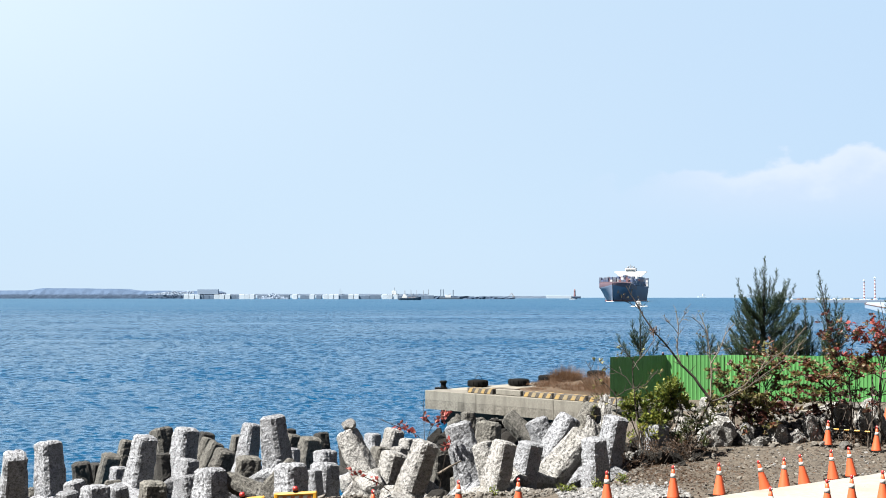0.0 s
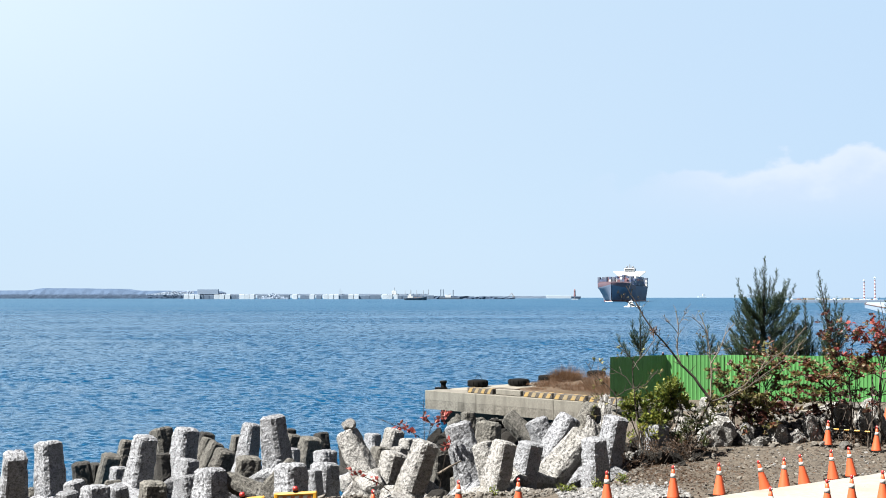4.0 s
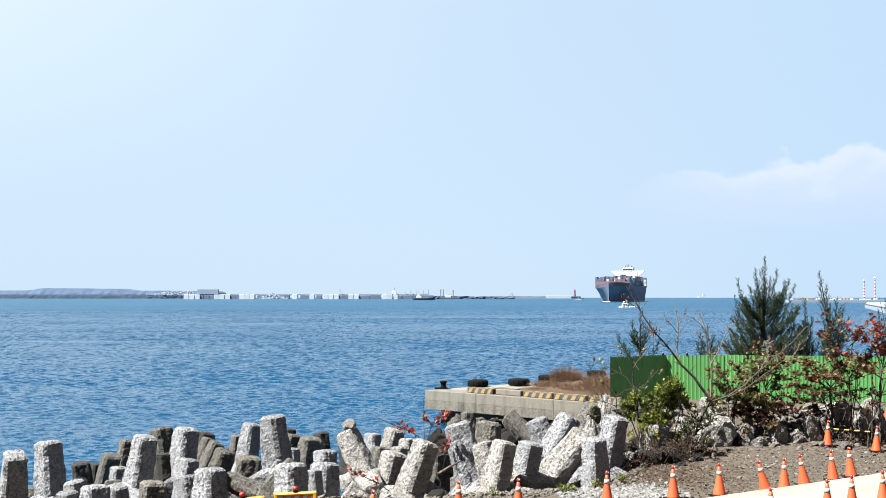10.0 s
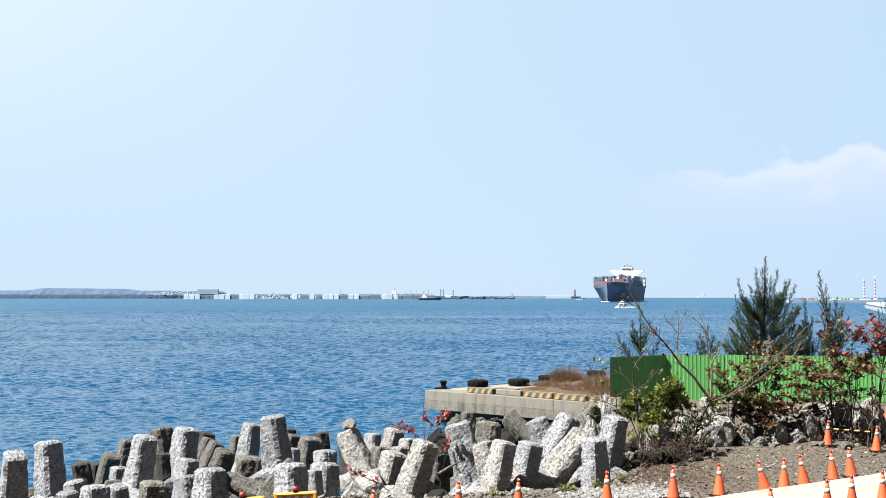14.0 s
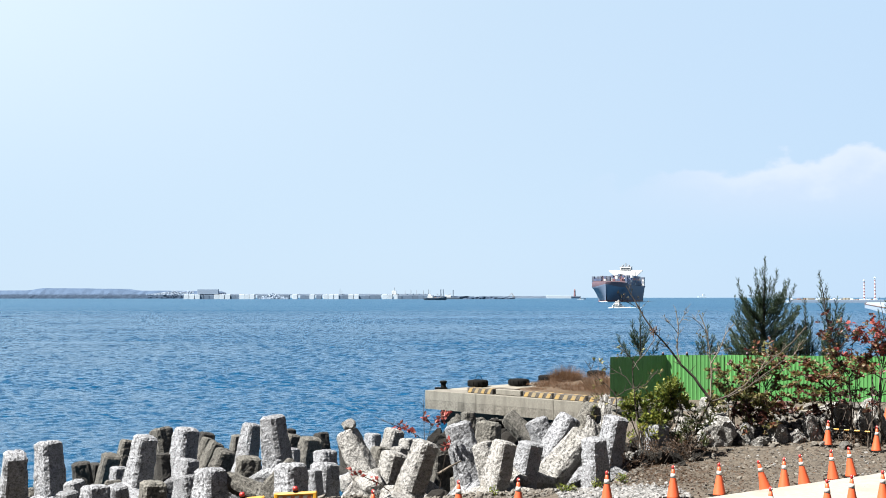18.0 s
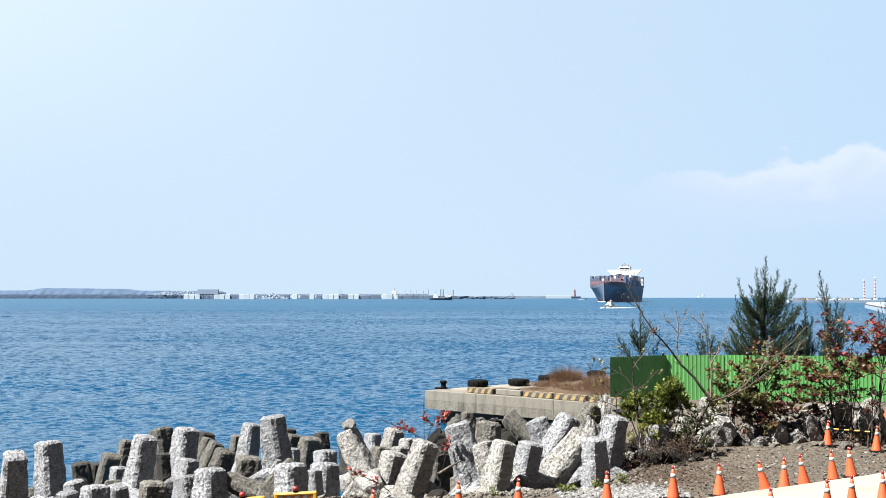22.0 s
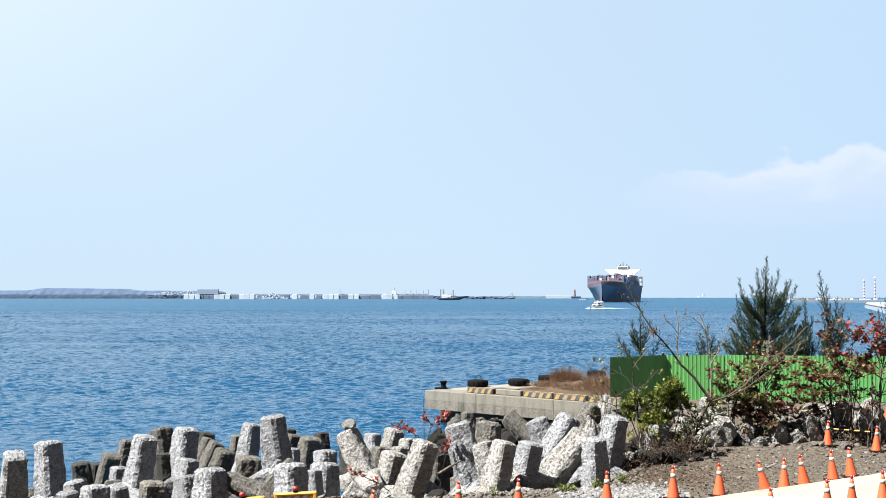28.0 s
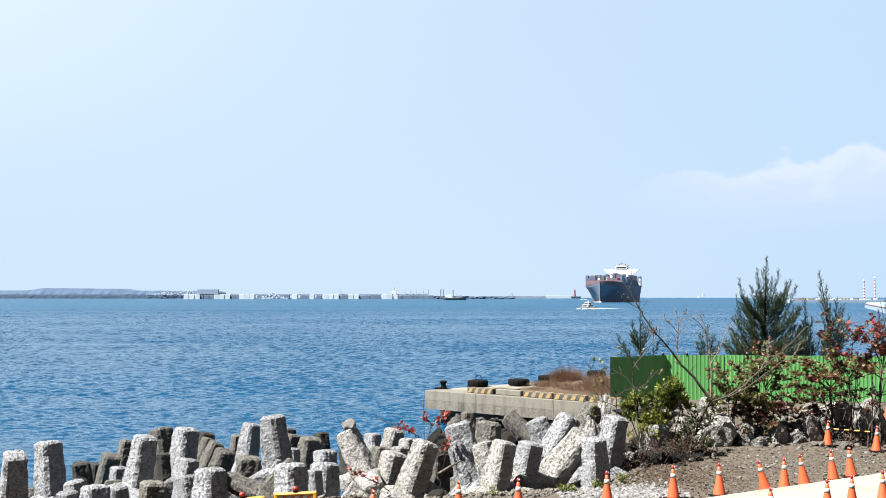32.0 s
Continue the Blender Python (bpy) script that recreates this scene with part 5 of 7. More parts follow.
def scatter(name, label, count, place, size, mat, seed):
    """Loose stones strewn over the ground, as one sheet of stuff; the larger ones are broken rocks, the rest chips."""
    rng = random.Random(seed)
    g = Geo()
    base = [(1, 0, 0), (-1, 0, 0), (0, 1, 0), (0, -1, 0), (0, 0, 1), (0, 0, -1)]
    faces = [(0, 2, 4), (2, 1, 4), (1, 3, 4), (3, 0, 4), (2, 0, 5), (1, 2, 5), (3, 1, 5), (0, 3, 5)]
    forms = [rock_geo(500 + seed + i, 1, 0.3) for i in range(4)]
    fine = [rock_geo(520 + seed + i, 2, 0.3) for i in range(4)]
    for _ in range(count):
        x, y = place(rng)
        s = size(rng)
        e = Euler((rng.uniform(-0.5, 0.5), rng.uniform(-0.5, 0.5), rng.uniform(0, 6.28))).to_matrix()
        k = Vector((rng.uniform(0.6, 1.3), rng.uniform(0.6, 1.3), rng.uniform(0.45, 0.9))) * s
        o = Vector((x, y, land_height(x, y) + s * 0.15))
        if s > 0.035:
            f = rng.choice(fine if s > 0.14 else forms)
            g.add([o + e @ Vector((p[0] * k.x, p[1] * k.y, p[2] * k.z)) * 1.2 for p in f.v], f.f)
        else:
            g.add([o + e @ Vector((p[0] * k.x, p[1] * k.y, p[2] * k.z)) * rng.uniform(0.8, 1.15) for p in base], faces)
    solid(name, g, mat, label, "stones", kind="stuff")


def rock_pile(name, label, count, place, size, mat, seed):
    """Angular broken rocks heaped on one another, as stuff."""
    rng = random.Random(seed)
    forms = [rock_geo(300 + seed + i, 2, 0.3) for i in range(5)]
    g = Geo()
    for _ in range(count):
        x, y, lift = place(rng)
        s = size(rng)
        m = Matrix.Translation((x, y, land_height(x, y) + lift + 0.2 * s)) @ Euler((rng.uniform(-1, 1), rng.uniform(-1, 1), rng.uniform(0, 6.28))).to_matrix().to_4x4() @ Matrix.Diagonal((s * rng.uniform(0.7, 1.2), s * rng.uniform(0.7, 1.2), s * rng.uniform(0.55, 1.0), 1))
        f = rng.choice(forms)
        g.add([m @ Vector(p) for p in f.v], f.f)
    solid(name, g, mat, label, "stones", kind="stuff")


def white_patch(rng):
    while True:
        x, y = rng.gauss(4.1, 0.75), rng.gauss(29.3, 0.5)
        if y < curve(x, SHORE) + 1.0 and y > 27.8 and 2.6 < x < 5.6:
            return x, y


scatter("gravel", "heap of pale broken stones at the bank's foot", 5600, white_patch, lambda r: 0.016 + 0.06 * r.random() ** 3, PEBBLE, 201)
scatter("gravel", "loose grey stones strewn over the dirt", 8000, lambda r: (r.uniform(1.5, 17), r.uniform(28, 38.5)), lambda r: 0.010 + 0.06 * r.random() ** 6, STONE, 202)

scatter("gravel", "pale chips of stone strewn over the dirt", 900, lambda r: (r.uniform(2.5, 17), r.uniform(28.5, 38)), lambda r: 0.012 + 0.045 * r.random() ** 4, PEBBLE, 205)


def shore_spot(rng):
    x = rng.uniform(-15, 6)
    return x, curve(x, SHORE) + rng.uniform(-0.4, 1.6)


scatter("rubble", "broken rubble among the concrete units", 3200, shore_spot, lambda r: 0.018 + 0.07 * r.random() ** 3, STONE, 203)
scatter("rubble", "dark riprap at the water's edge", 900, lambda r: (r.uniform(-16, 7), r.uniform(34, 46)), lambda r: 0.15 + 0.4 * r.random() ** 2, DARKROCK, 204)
def wet_spot(rng):
    x, y = rng.uniform(-15, 3), rng.uniform(32.5, 40)
    return x, y, max(0.0, rng.uniform(-2.1, -1.35) - land_height(x, y))


def riprap_spot(rng):
    x, y = rng.uniform(-0.5, 5.8), rng.uniform(38, 50)
    return x, y, max(0.0, rng.uniform(-1.5, -0.9) - land_height(x, y))


def quay_foot(rng):
    s, o = rng.uniform(3.3, 15), rng.uniform(0.2, 2.2)
    x, y = -0.86 + 0.7071 * s - 0.7071 * o, 60.46 - 0.7071 * s - 0.7071 * o
    return x, y, max(0.0, -1.85 + 0.75 * rng.random() - land_height(x, y))


rock_pile("rubble", "grey-brown riprap along the quay wall", 190, quay_foot, lambda r: 0.22 + 0.3 * r.random(), BROWNCONCRETE, 15)
rock_pile("rubble", "bank of broken pale and dark rocks below the fence", 230, lambda r: (r.uniform(5.6, 18), r.gauss(39.6, 1.0), 0.0), lambda r: 0.10 + 0.26 * r.random() ** 2, RUBBLE, 11)
rock_pile("rubble", "broken stones along the foot of the boulders", 70, lambda r: (r.uniform(6.4, 14.5), r.gauss(37.5, 0.22), 0.0), lambda r: 0.04 + 0.12 * r.random() ** 2, STONE, 16)
rock_pile("rubble", "broken rocks and lumps under the saplings", 55, lambda r: (r.uniform(3.6, 7.6), r.gauss(36.0, 0.8), r.uniform(0, 0.1)), lambda r: 0.06 + 0.16 * r.random() ** 2, STONE, 12)
# Their near-black colour also carries the shade deep between the units.
rock_pile("rubble", "near-black rocks between the concrete units, gap shade in their colour", 420, wet_spot, lambda r: 0.12 + 0.26 * r.random() ** 2, DARKROCK, 13)
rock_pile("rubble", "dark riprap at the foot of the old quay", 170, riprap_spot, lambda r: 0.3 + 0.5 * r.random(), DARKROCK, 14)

# boulders along the foot of the fence and among the units: place, width, depth, height
boulder(8.10, 38.00, 0.30, 0.74, 0.58, 0.72, 4)
boulder(8.98, 38.00, 0.23, 0.32, 0.27, 0.39, 2)
boulder(10.08, 38.20, 0.37, 0.41, 0.35, 0.55, 3)
boulder(9.35, 37.60, 0.14, 0.23, 0.20, 0.22, 6)
boulder(10.60, 38.00, 0.26, 0.24, 0.20, 0.31, 7)
boulder(11.05, 38.20, 0.54, 0.27, 0.23, 0.53, 5)
boulder(11.59, 38.40, 0.38, 0.22, 0.19, 0.45, 8)
boulder(12.16, 38.80, 0.68, 0.24, 0.21, 0.59, 9)
boulder(12.65, 38.40, 0.72, 0.24, 0.20, 0.46, 1)
boulder(13.19, 38.60, 0.77, 0.19, 0.16, 0.41, 10)
boulder(7.00, 37.60, 0.30, 0.32, 0.27, 0.45, 11)
boulder(6.35, 37.20, 0.25, 0.33, 0.28, 0.40, 12)
boulder(8.50, 41.00, 1.14, 0.22, 0.19, 0.24, 13)
boulder(5.76, 36.40, 0.41, 0.18, 0.15, 0.42, 14)
boulder(4.85, 34.60, 0.06, 0.26, 0.22, 0.22, 15)
boulder(5.33, 34.90, 0.11, 0.22, 0.19, 0.20, 16)
boulder(4.37, 34.20, 0.05, 0.20, 0.17, 0.21, 17)
boulder(10.01, 40.50, 0.53, 0.40, 0.34, 0.43, 23)
boulder(9.22, 41.00, 0.54, 0.37, 0.31, 0.37, 24)
boulder(11.23, 41.00, 0.61, 0.33, 0.28, 0.33, 25)
boulder(12.66, 41.50, 0.75, 0.41, 0.35, 0.30, 26)
boulder(8.04, 41.00, 0.67, 0.29, 0.25, 0.29, 28)
boulder(7.13, 41.00, 0.49, 0.40, 0.34, 0.37, 29)
boulder(13.78, 41.00, 0.79, 0.33, 0.28, 0.37, 30)
boulder(4.71, 40.60, 0.40, 0.47, 0.40, 0.29, 31)
boulder(5.18, 41.00, 0.58, 0.37, 0.31, 0.33, 32)
boulder(4.20, 40.00, 0.35, 0.29, 0.24, 0.21, 33)
boulder(-0.65, 30.20, -0.12, 0.22, 0.20, 0.19, 31)
solid("concrete_slab", Geo().slab(11.43, 40.9, 0.24, 12.70, 42.4, 0.82, 0.03), QUAY_TOP, "flat grey concrete slab lying in the bank of stones", "slab")
perched_stone(-2.34, 31.40, 1.33, 0.17, 8)

for _p, _r in (([(-0.11, 30.90, 0.19), (0.17, 31.20, 0.33), (0.45, 31.60, 0.41)], 0.036), ([(2.57, 33.40, 0.14), (2.85, 33.60, 0.20)], 0.03)):
    solid("driftwood", Geo().tube(_p, [_r * (1 - 0.25 * k) for k in range(len(_p))], 7), PALEBARK, "bleached driftwood branch between the concrete units", "driftwood", smooth=True)

# ---- plants ----
def leaf(g, p, d, n, length, width, slot=0):
    """One leaf: a folded diamond at p, pointing along d."""
    d = d.normalized()
    s = d.cross(n)
    s = s.normalized() if s.length > 1e-4 else d.orthogonal().normalized()
    u = s.cross(d)
    a, b, c = p, p + d * length * 0.55 + s * width * 0.5 + u * width * 0.15, p + d * length
    e = p + d * length * 0.55 - s * width * 0.5 + u * width * 0.15
    k = len(g.v)
    g.v += [tuple(a), tuple(b), tuple(c), tuple(e)]
    g.f += [(k, k + 1, k + 2), (k, k + 2, k + 3)]
    g.m += [slot, slot]


def rand_dir(rng, up=0.0):
    v = Vector((rng.gauss(0, 1), rng.gauss(0, 1), rng.gauss(0, 1) + up))
    return v.normalized()


def casuarina(x, y, leaders, seed, fill=6):
    """A young casuarina: a thin stem and upswept plumes of feathery branchlets; leaders: (side, height, height where it leaves the stem)."""
    rng = random.Random(seed)
    t = thing("casuarina_tree", "young casuarina tree with feathery upswept foliage", "tree", pose(x, y, -0.1), "casuarina trees")
    trunk, crown = Geo(), Geo()
    top = max(h for _, h, _ in leaders)
    axis = leaders[0][0]
    wide = max(abs(o) for o, _, _ in leaders)

    def stem(z):
        return Vector((axis * max(0.0, z / top) ** 2, 0, z))

    trunk.tube([stem(top * k / 6) for k in range(7)], [0.015 * top * (1 - k / 6.4) for k in range(7)], 7)
    plumes = [(o, h, z, rng.uniform(-0.5, 0.5) * (0.3 + abs(o)), 1.0) for o, h, z in leaders]
    for k in range(fill):
        z = top * (0.04 + 0.56 * rng.random() ** 1.3)
        out = rng.uniform(-1, 1) * wide * (1.05 - 0.8 * z / top)
        plumes.append((out, z + top * rng.uniform(0.10, 0.2) + 0.25 * abs(out), z, rng.uniform(-0.9, 0.9) * wide * (1 - z / top), 1.25))
    for o, h, z, back, thick in plumes:
        p0 = stem(z)
        p2 = Vector((o, back, h))
        p1 = p0 + Vector(((o - p0.x) * 0.72, back * 0.7, (h - z) * 0.34))
        way = [p0.lerp(p1, f).lerp(p1.lerp(p2, f), f) for f in (0, 0.2, 0.4, 0.6, 0.8, 1.0)]
        trunk.tube(way, [0.022, 0.018, 0.014, 0.010, 0.006, 0.003], 4, cap=False)
        ln = (p2 - p0).length
        n = int(ln / 0.046 * thick)
        for k in range(n):
            f = 0.10 + 0.90 * (k + rng.random()) / n
            base = p0.lerp(p1, f).lerp(p1.lerp(p2, f), f)
            d = ((p1 - p0) * (1 - f) + (p2 - p1) * f).normalized()
            w = (d * 1.0 + rand_dir(rng) * 0.75 + Vector((0, 0, 0.25))).normalized()
            tl = (0.09 + 0.52 * (1 - f) ** 0.8) * rng.uniform(0.55, 1.1)
            if rng.random() < 0.12:
                tl *= 0.5
            for m in range(int(6 + 24 * tl)):
                u = rng.random()
                leaf(crown, base + w * tl * u, (w + d * 0.3 + rand_dir(rng) * (0.62 - 0.35 * u)).normalized(), rand_dir(rng), 0.11 + 0.10 * rng.random(), 0.0135)
        for m in range(8):
            leaf(crown, p2 - d * rng.uniform(0.1, 0.4), (d + rand_dir(rng) * 0.18).normalized(), rand_dir(rng), 0.13, 0.011)
    part("trunk", trunk, DARKBARK, t)
    part("crown", crown, NEEDLES, t, "feathery grey-green needles")
    return t


big_tree = casuarina(15.30, 60.5, ((0.05, 6.42, 3.55), (-0.44, 5.85, 3.75), (0.61, 5.8, 3.75), (-1.15, 5.38, 2.74), (-0.72, 5.03, 2.87), (1.09, 5.33, 2.87), (1.38, 5.08, 2.74), (-1.27, 4.49, 1.93), (-0.29, 5.16, 3.28), (0.36, 5.43, 3.55), (0.84, 4.62, 2.47), (-1.49, 3.55, 1.39), (1.53, 3.81, 1.66), (1.74, 3.01, 1.39), (-1.66, 2.68, 1.12), (-0.84, 4.08, 2.20), (1.21, 4.08, 2.20), (-0.12, 5.84, 3.81), (1.95, 3.15, 1.1), (2.1, 2.6, 0.8), (1.9, 2.2, 0.6), (-1.85, 2.2, 0.7)), 31, 115)
casuarina(9.35, 60.0, ((-0.04, 3.82, 2.22), (-0.44, 3.39, 1.82), (-1.09, 2.70, 1.15), (-0.74, 2.33, 1.02), (0.44, 3.34, 1.95), (0.91, 2.49, 1.15), (0.22, 3.02, 1.82), (-0.23, 2.89, 1.69)), 32, 8)
casuarina(12.71, 61.0, ((0.01, 3.10, 1.91), (-0.32, 2.72, 1.64), (0.33, 2.67, 1.64), (-0.56, 2.34, 1.37), (0.60, 2.29, 1.37)), 33, 8)
slim_tree = casuarina(18.38, 60.0, ((-0.57, 5.69, 3.55), (-0.23, 5.02, 3.02), (0.33, 4.46, 2.49), (0.67, 4.14, 2.22), (-0.03, 4.09, 2.22), (-0.43, 3.55, 1.69), (0.99, 3.55, 1.42), (0.34, 3.29, 1.42)), 34, 20)
casuarina(17.49, 61.0, ((-0.08, 4.41, 2.45), (-0.63, 3.65, 1.64), (0.29, 3.54, 1.77), (-0.34, 2.86, 1.37), (0.61, 2.72, 1.37)), 35, 24)
casuarina(21.31, 60.5, ((-0.48, 3.87, 1.66), (-0.21, 4.35, 2.20), (0.31, 4.62, 2.47), (-0.71, 2.87, 1.39)), 37, 10)


def limb_path(g, pts, r0, r1, rng, twigs=0, twig_len=0.5, ends=None, sides=5, up=0.3):
    """A bent limb through the points, thinning to its end, with side twigs; ends collects twig tips and ways."""
    pts = [Vector(p) for p in pts]
    fine = []
    for i in range(len(pts) - 1):
        for k in range(3):
            q = pts[i].lerp(pts[i + 1], k / 3)
            if fine:
                q += rand_dir(rng) * 0.02 * (pts[i + 1] - pts[i]).length
            fine.append(q)
    fine.append(pts[-1])
    n = len(fine)
    g.tube(fine, [r0 + (r1 - r0) * i / (n - 1) for i in range(n)], sides)
    if ends is not None:
        ends.append((fine[-1], (fine[-1] - fine[-2]).normalized()))
    for k in range(twigs):
        i = rng.randrange(max(1, n // 3), n - 1)
        d = (fine[i + 1] - fine[i]).normalized()
        w = (d + rand_dir(rng, up) * 1.1).normalized()
        L = twig_len * rng.uniform(0.4, 1.0)
        mid = fine[i] + w * L * 0.5
        tip = mid + (w + rand_dir(rng, up) * 0.5).normalized() * L * 0.5
        r = max(0.004, (r0 + (r1 - r0) * i / n) * 0.45)
        g.tube([fine[i], mid, tip], [max(r, 0.008), max(r * 0.7, 0.007), 0.005], 4, cap=False)
        if ends is not None:
            ends.append((tip, (tip - mid).normalized()))
            if rng.random() < 0.5:
                ends.append((mid, w))


def rosettes(g, ends, rng, count, length, width, slot=0, share=1.0, slots=None):
    """A whorl of leaves round each twig end."""
    for p, d in ends:
        if rng.random() > share:
            continue
        s = slot if slots is None else rng.choice(slots)
        for k in range(rng.randint(max(1, count - 3), count + 2)):
            w = (rand_dir(rng, 0.2) + d * 0.5).normalized()
            leaf(g, p + rand_dir(rng) * length * 0.3, w, rand_dir(rng, 1.5), length * rng.uniform(0.6, 1.15), width * rng.uniform(0.7, 1.1), s)


# limbs: points, thickness, twigs, bark
BARE = (
    ([(7.48, 37.40, 0.66), (7.66, 37.45, 1.05), (7.91, 37.50, 1.44)], 0.075, 0, DARKBARK),
    ([(7.88, 37.40, 1.45), (7.38, 37.36, 2.12), (7.00, 37.32, 2.50), (6.58, 37.28, 3.05), (6.21, 37.24, 3.45)], 0.046, 6, DARKBARK),
    ([(6.23, 37.40, 3.44), (5.90, 37.41, 3.94), (5.64, 37.42, 4.41), (5.41, 37.43, 4.81)], 0.026, 9, DARKBARK),
    ([(5.77, 37.40, 4.14), (5.47, 37.36, 4.31), (5.23, 37.32, 4.41)], 0.012, 4, DARKBARK),
    ([(7.01, 37.40, 2.50), (6.69, 37.43, 2.94), (6.36, 37.46, 3.14)], 0.018, 5, DARKBARK),
    ([(7.01, 37.40, 2.50), (6.90, 37.43, 2.88), (6.96, 37.45, 3.58), (6.90, 37.48, 4.04)], 0.022, 12, PALEBARK),
    ([(6.93, 37.40, 3.41), (6.71, 37.27, 3.66), (6.56, 37.14, 3.78)], 0.010, 5, PALEBARK),
    ([(6.95, 37.40, 3.66), (7.08, 37.25, 3.91), (7.12, 37.11, 4.05)], 0.010, 5, PALEBARK),
    ([(7.88, 37.40, 1.48), (7.92, 37.45, 2.04), (7.90, 37.50, 2.74), (7.83, 37.55, 3.44), (7.61, 37.60, 3.97)], 0.026, 14, PALEBARK),
    ([(7.82, 37.40, 3.33), (7.59, 37.33, 3.66), (7.34, 37.26, 3.88)], 0.012, 5, PALEBARK),
    ([(7.89, 37.40, 2.50), (8.12, 37.35, 2.88), (8.31, 37.29, 3.38), (8.57, 37.24, 3.71)], 0.022, 10, PALEBARK),
    ([(7.92, 37.40, 1.42), (8.43, 37.45, 1.58), (8.91, 37.50, 1.88), (9.38, 37.55, 2.32), (9.85, 37.60, 2.70), (10.37, 37.65, 3.14), (10.82, 37.70, 3.60)], 0.027, 22, BARK),
    ([(8.38, 37.40, 1.53), (9.00, 37.39, 1.85), (9.45, 37.39, 2.18), (9.99, 37.38, 2.58)], 0.022, 12, BARK),
    ([(10.01, 37.40, 2.58), (10.37, 37.50, 2.77), (10.65, 37.60, 3.17)], 0.014, 7, PALEBARK),
    ([(9.34, 37.40, 2.33), (9.52, 37.39, 2.65), (9.69, 37.39, 2.88)], 0.012, 5, PALEBARK),
)
THIN = (
    ([(5.63, 35.60, -0.04), (5.49, 35.62, 0.62), (5.43, 35.64, 1.17), (5.36, 35.66, 1.88), (5.32, 35.68, 2.43)], 0.030, 4, DARKBARK),
    ([(5.31, 35.60, 2.43), (5.33, 35.53, 2.68), (5.18, 35.46, 2.87), (4.92, 35.39, 3.15)], 0.016, 6, BARK),
    ([(5.31, 35.60, 2.43), (5.46, 35.63, 2.67), (5.65, 35.65, 2.86), (5.98, 35.68, 3.33)], 0.016, 6, BARK),
    ([(5.37, 35.60, 1.88), (5.14, 35.67, 2.22), (4.79, 35.75, 2.43), (4.43, 35.82, 2.66)], 0.012, 6, DARKBARK),
    ([(5.37, 35.60, 1.85), (5.72, 35.61, 2.04), (6.04, 35.61, 2.45)], 0.013, 6, DARKBARK),
    ([(5.00, 35.60, 0.15), (4.89, 35.65, 0.77), (4.87, 35.70, 1.24), (4.87, 35.74, 1.71)], 0.022, 3, DARKBARK),
    ([(4.85, 35.60, 1.72), (4.53, 35.63, 2.07), (4.22, 35.67, 2.32), (4.01, 35.70, 2.67)], 0.013, 6, DARKBARK),
    ([(4.85, 35.60, 1.69), (5.14, 35.47, 1.89), (5.52, 35.34, 2.00)], 0.011, 5, DARKBARK),
    ([(4.86, 35.60, 1.41), (4.53, 35.65, 1.53), (4.14, 35.70, 1.62), (3.79, 35.75, 1.71)], 0.012, 7, DARKBARK),
    ([(4.87, 35.60, 1.01), (4.45, 35.63, 1.17), (4.06, 35.65, 1.12)], 0.011, 6, DARKBARK),
)


def sapling(name, label, limbs, seed, leaves, note, share, count, size, burr=None):
    """A sapling whose limbs are laid out one by one, each with its own twigs and a few leaves."""
    base = Vector(limbs[0][0][0])
    t = thing(name, label, "tree", Matrix.Translation(base))
    rng = random.Random(seed)
    ends = []
    for k, (pts, r, twigs, bark) in enumerate(limbs):
        g = Geo()
        limb_path(g, [Vector(p) - base for p in pts], r, max(0.007, r * 0.45), rng, twigs, 0.42, ends if k else None)
        part("trunk" if k == 0 else "limb", g, bark, t)
    f = Geo()
    rosettes(f, ends, rng, count, size, size * 0.55, 0, share)
    part("foliage", f, leaves, t, note)
    if burr:
        g = Geo()
        for _ in range(46):
            leaf(g, Vector(burr) - base + rand_dir(rng) * 0.06, rand_dir(rng), rand_dir(rng), 0.16, 0.03)
        part("dead_leaf_clump", g, DRY_GRASS, t, "clump of dead leaves in the fork")


def leafy_bush(x, y, lobes, seed, mats, name, label, leaf_len=0.13, leaf_w=0.065, per=34):
    """A bush of several lobes; lobes: (side, depth, height, radius, shoots)."""
    t = thing(name, label, "bush", pose(x, y, 0))
    rng = random.Random(seed)
    g, f = Geo(), Geo()
    for lx, ly, lz, r, shoots in lobes:
        foot = Vector((lx * 0.35, ly * 0.35, 0))
        core = Vector((lx, ly, lz - r * 0.5))
        g.tube([foot, (foot + core) / 2 + rand_dir(rng) * 0.1, core], [0.022, 0.018, 0.012], 5, cap=False)
        for k in range(shoots):
            tip = Vector((lx, ly, lz)) + rand_dir(rng, 0.25) * r * rng.uniform(0.55, 1.12)
            bend = core.lerp(tip, 0.5) + rand_dir(rng) * 0.06
            g.tube([core, bend, tip], [0.010, 0.007, 0.003], 4, cap=False)
            for m in range(per):
                p = bend.lerp(tip, rng.uniform(0.1, 1.05)) + rand_dir(rng) * 0.07
                leaf(f, p, (rand_dir(rng, 0.3) + (tip - bend).normalized() * 0.9), rand_dir(rng, 1.6), leaf_len * rng.uniform(0.6, 1.15), leaf_w * rng.uniform(0.7, 1.1))
    part("branchwork", g, DARKBARK, t)
    part("foliage", f, mats, t)
    return t


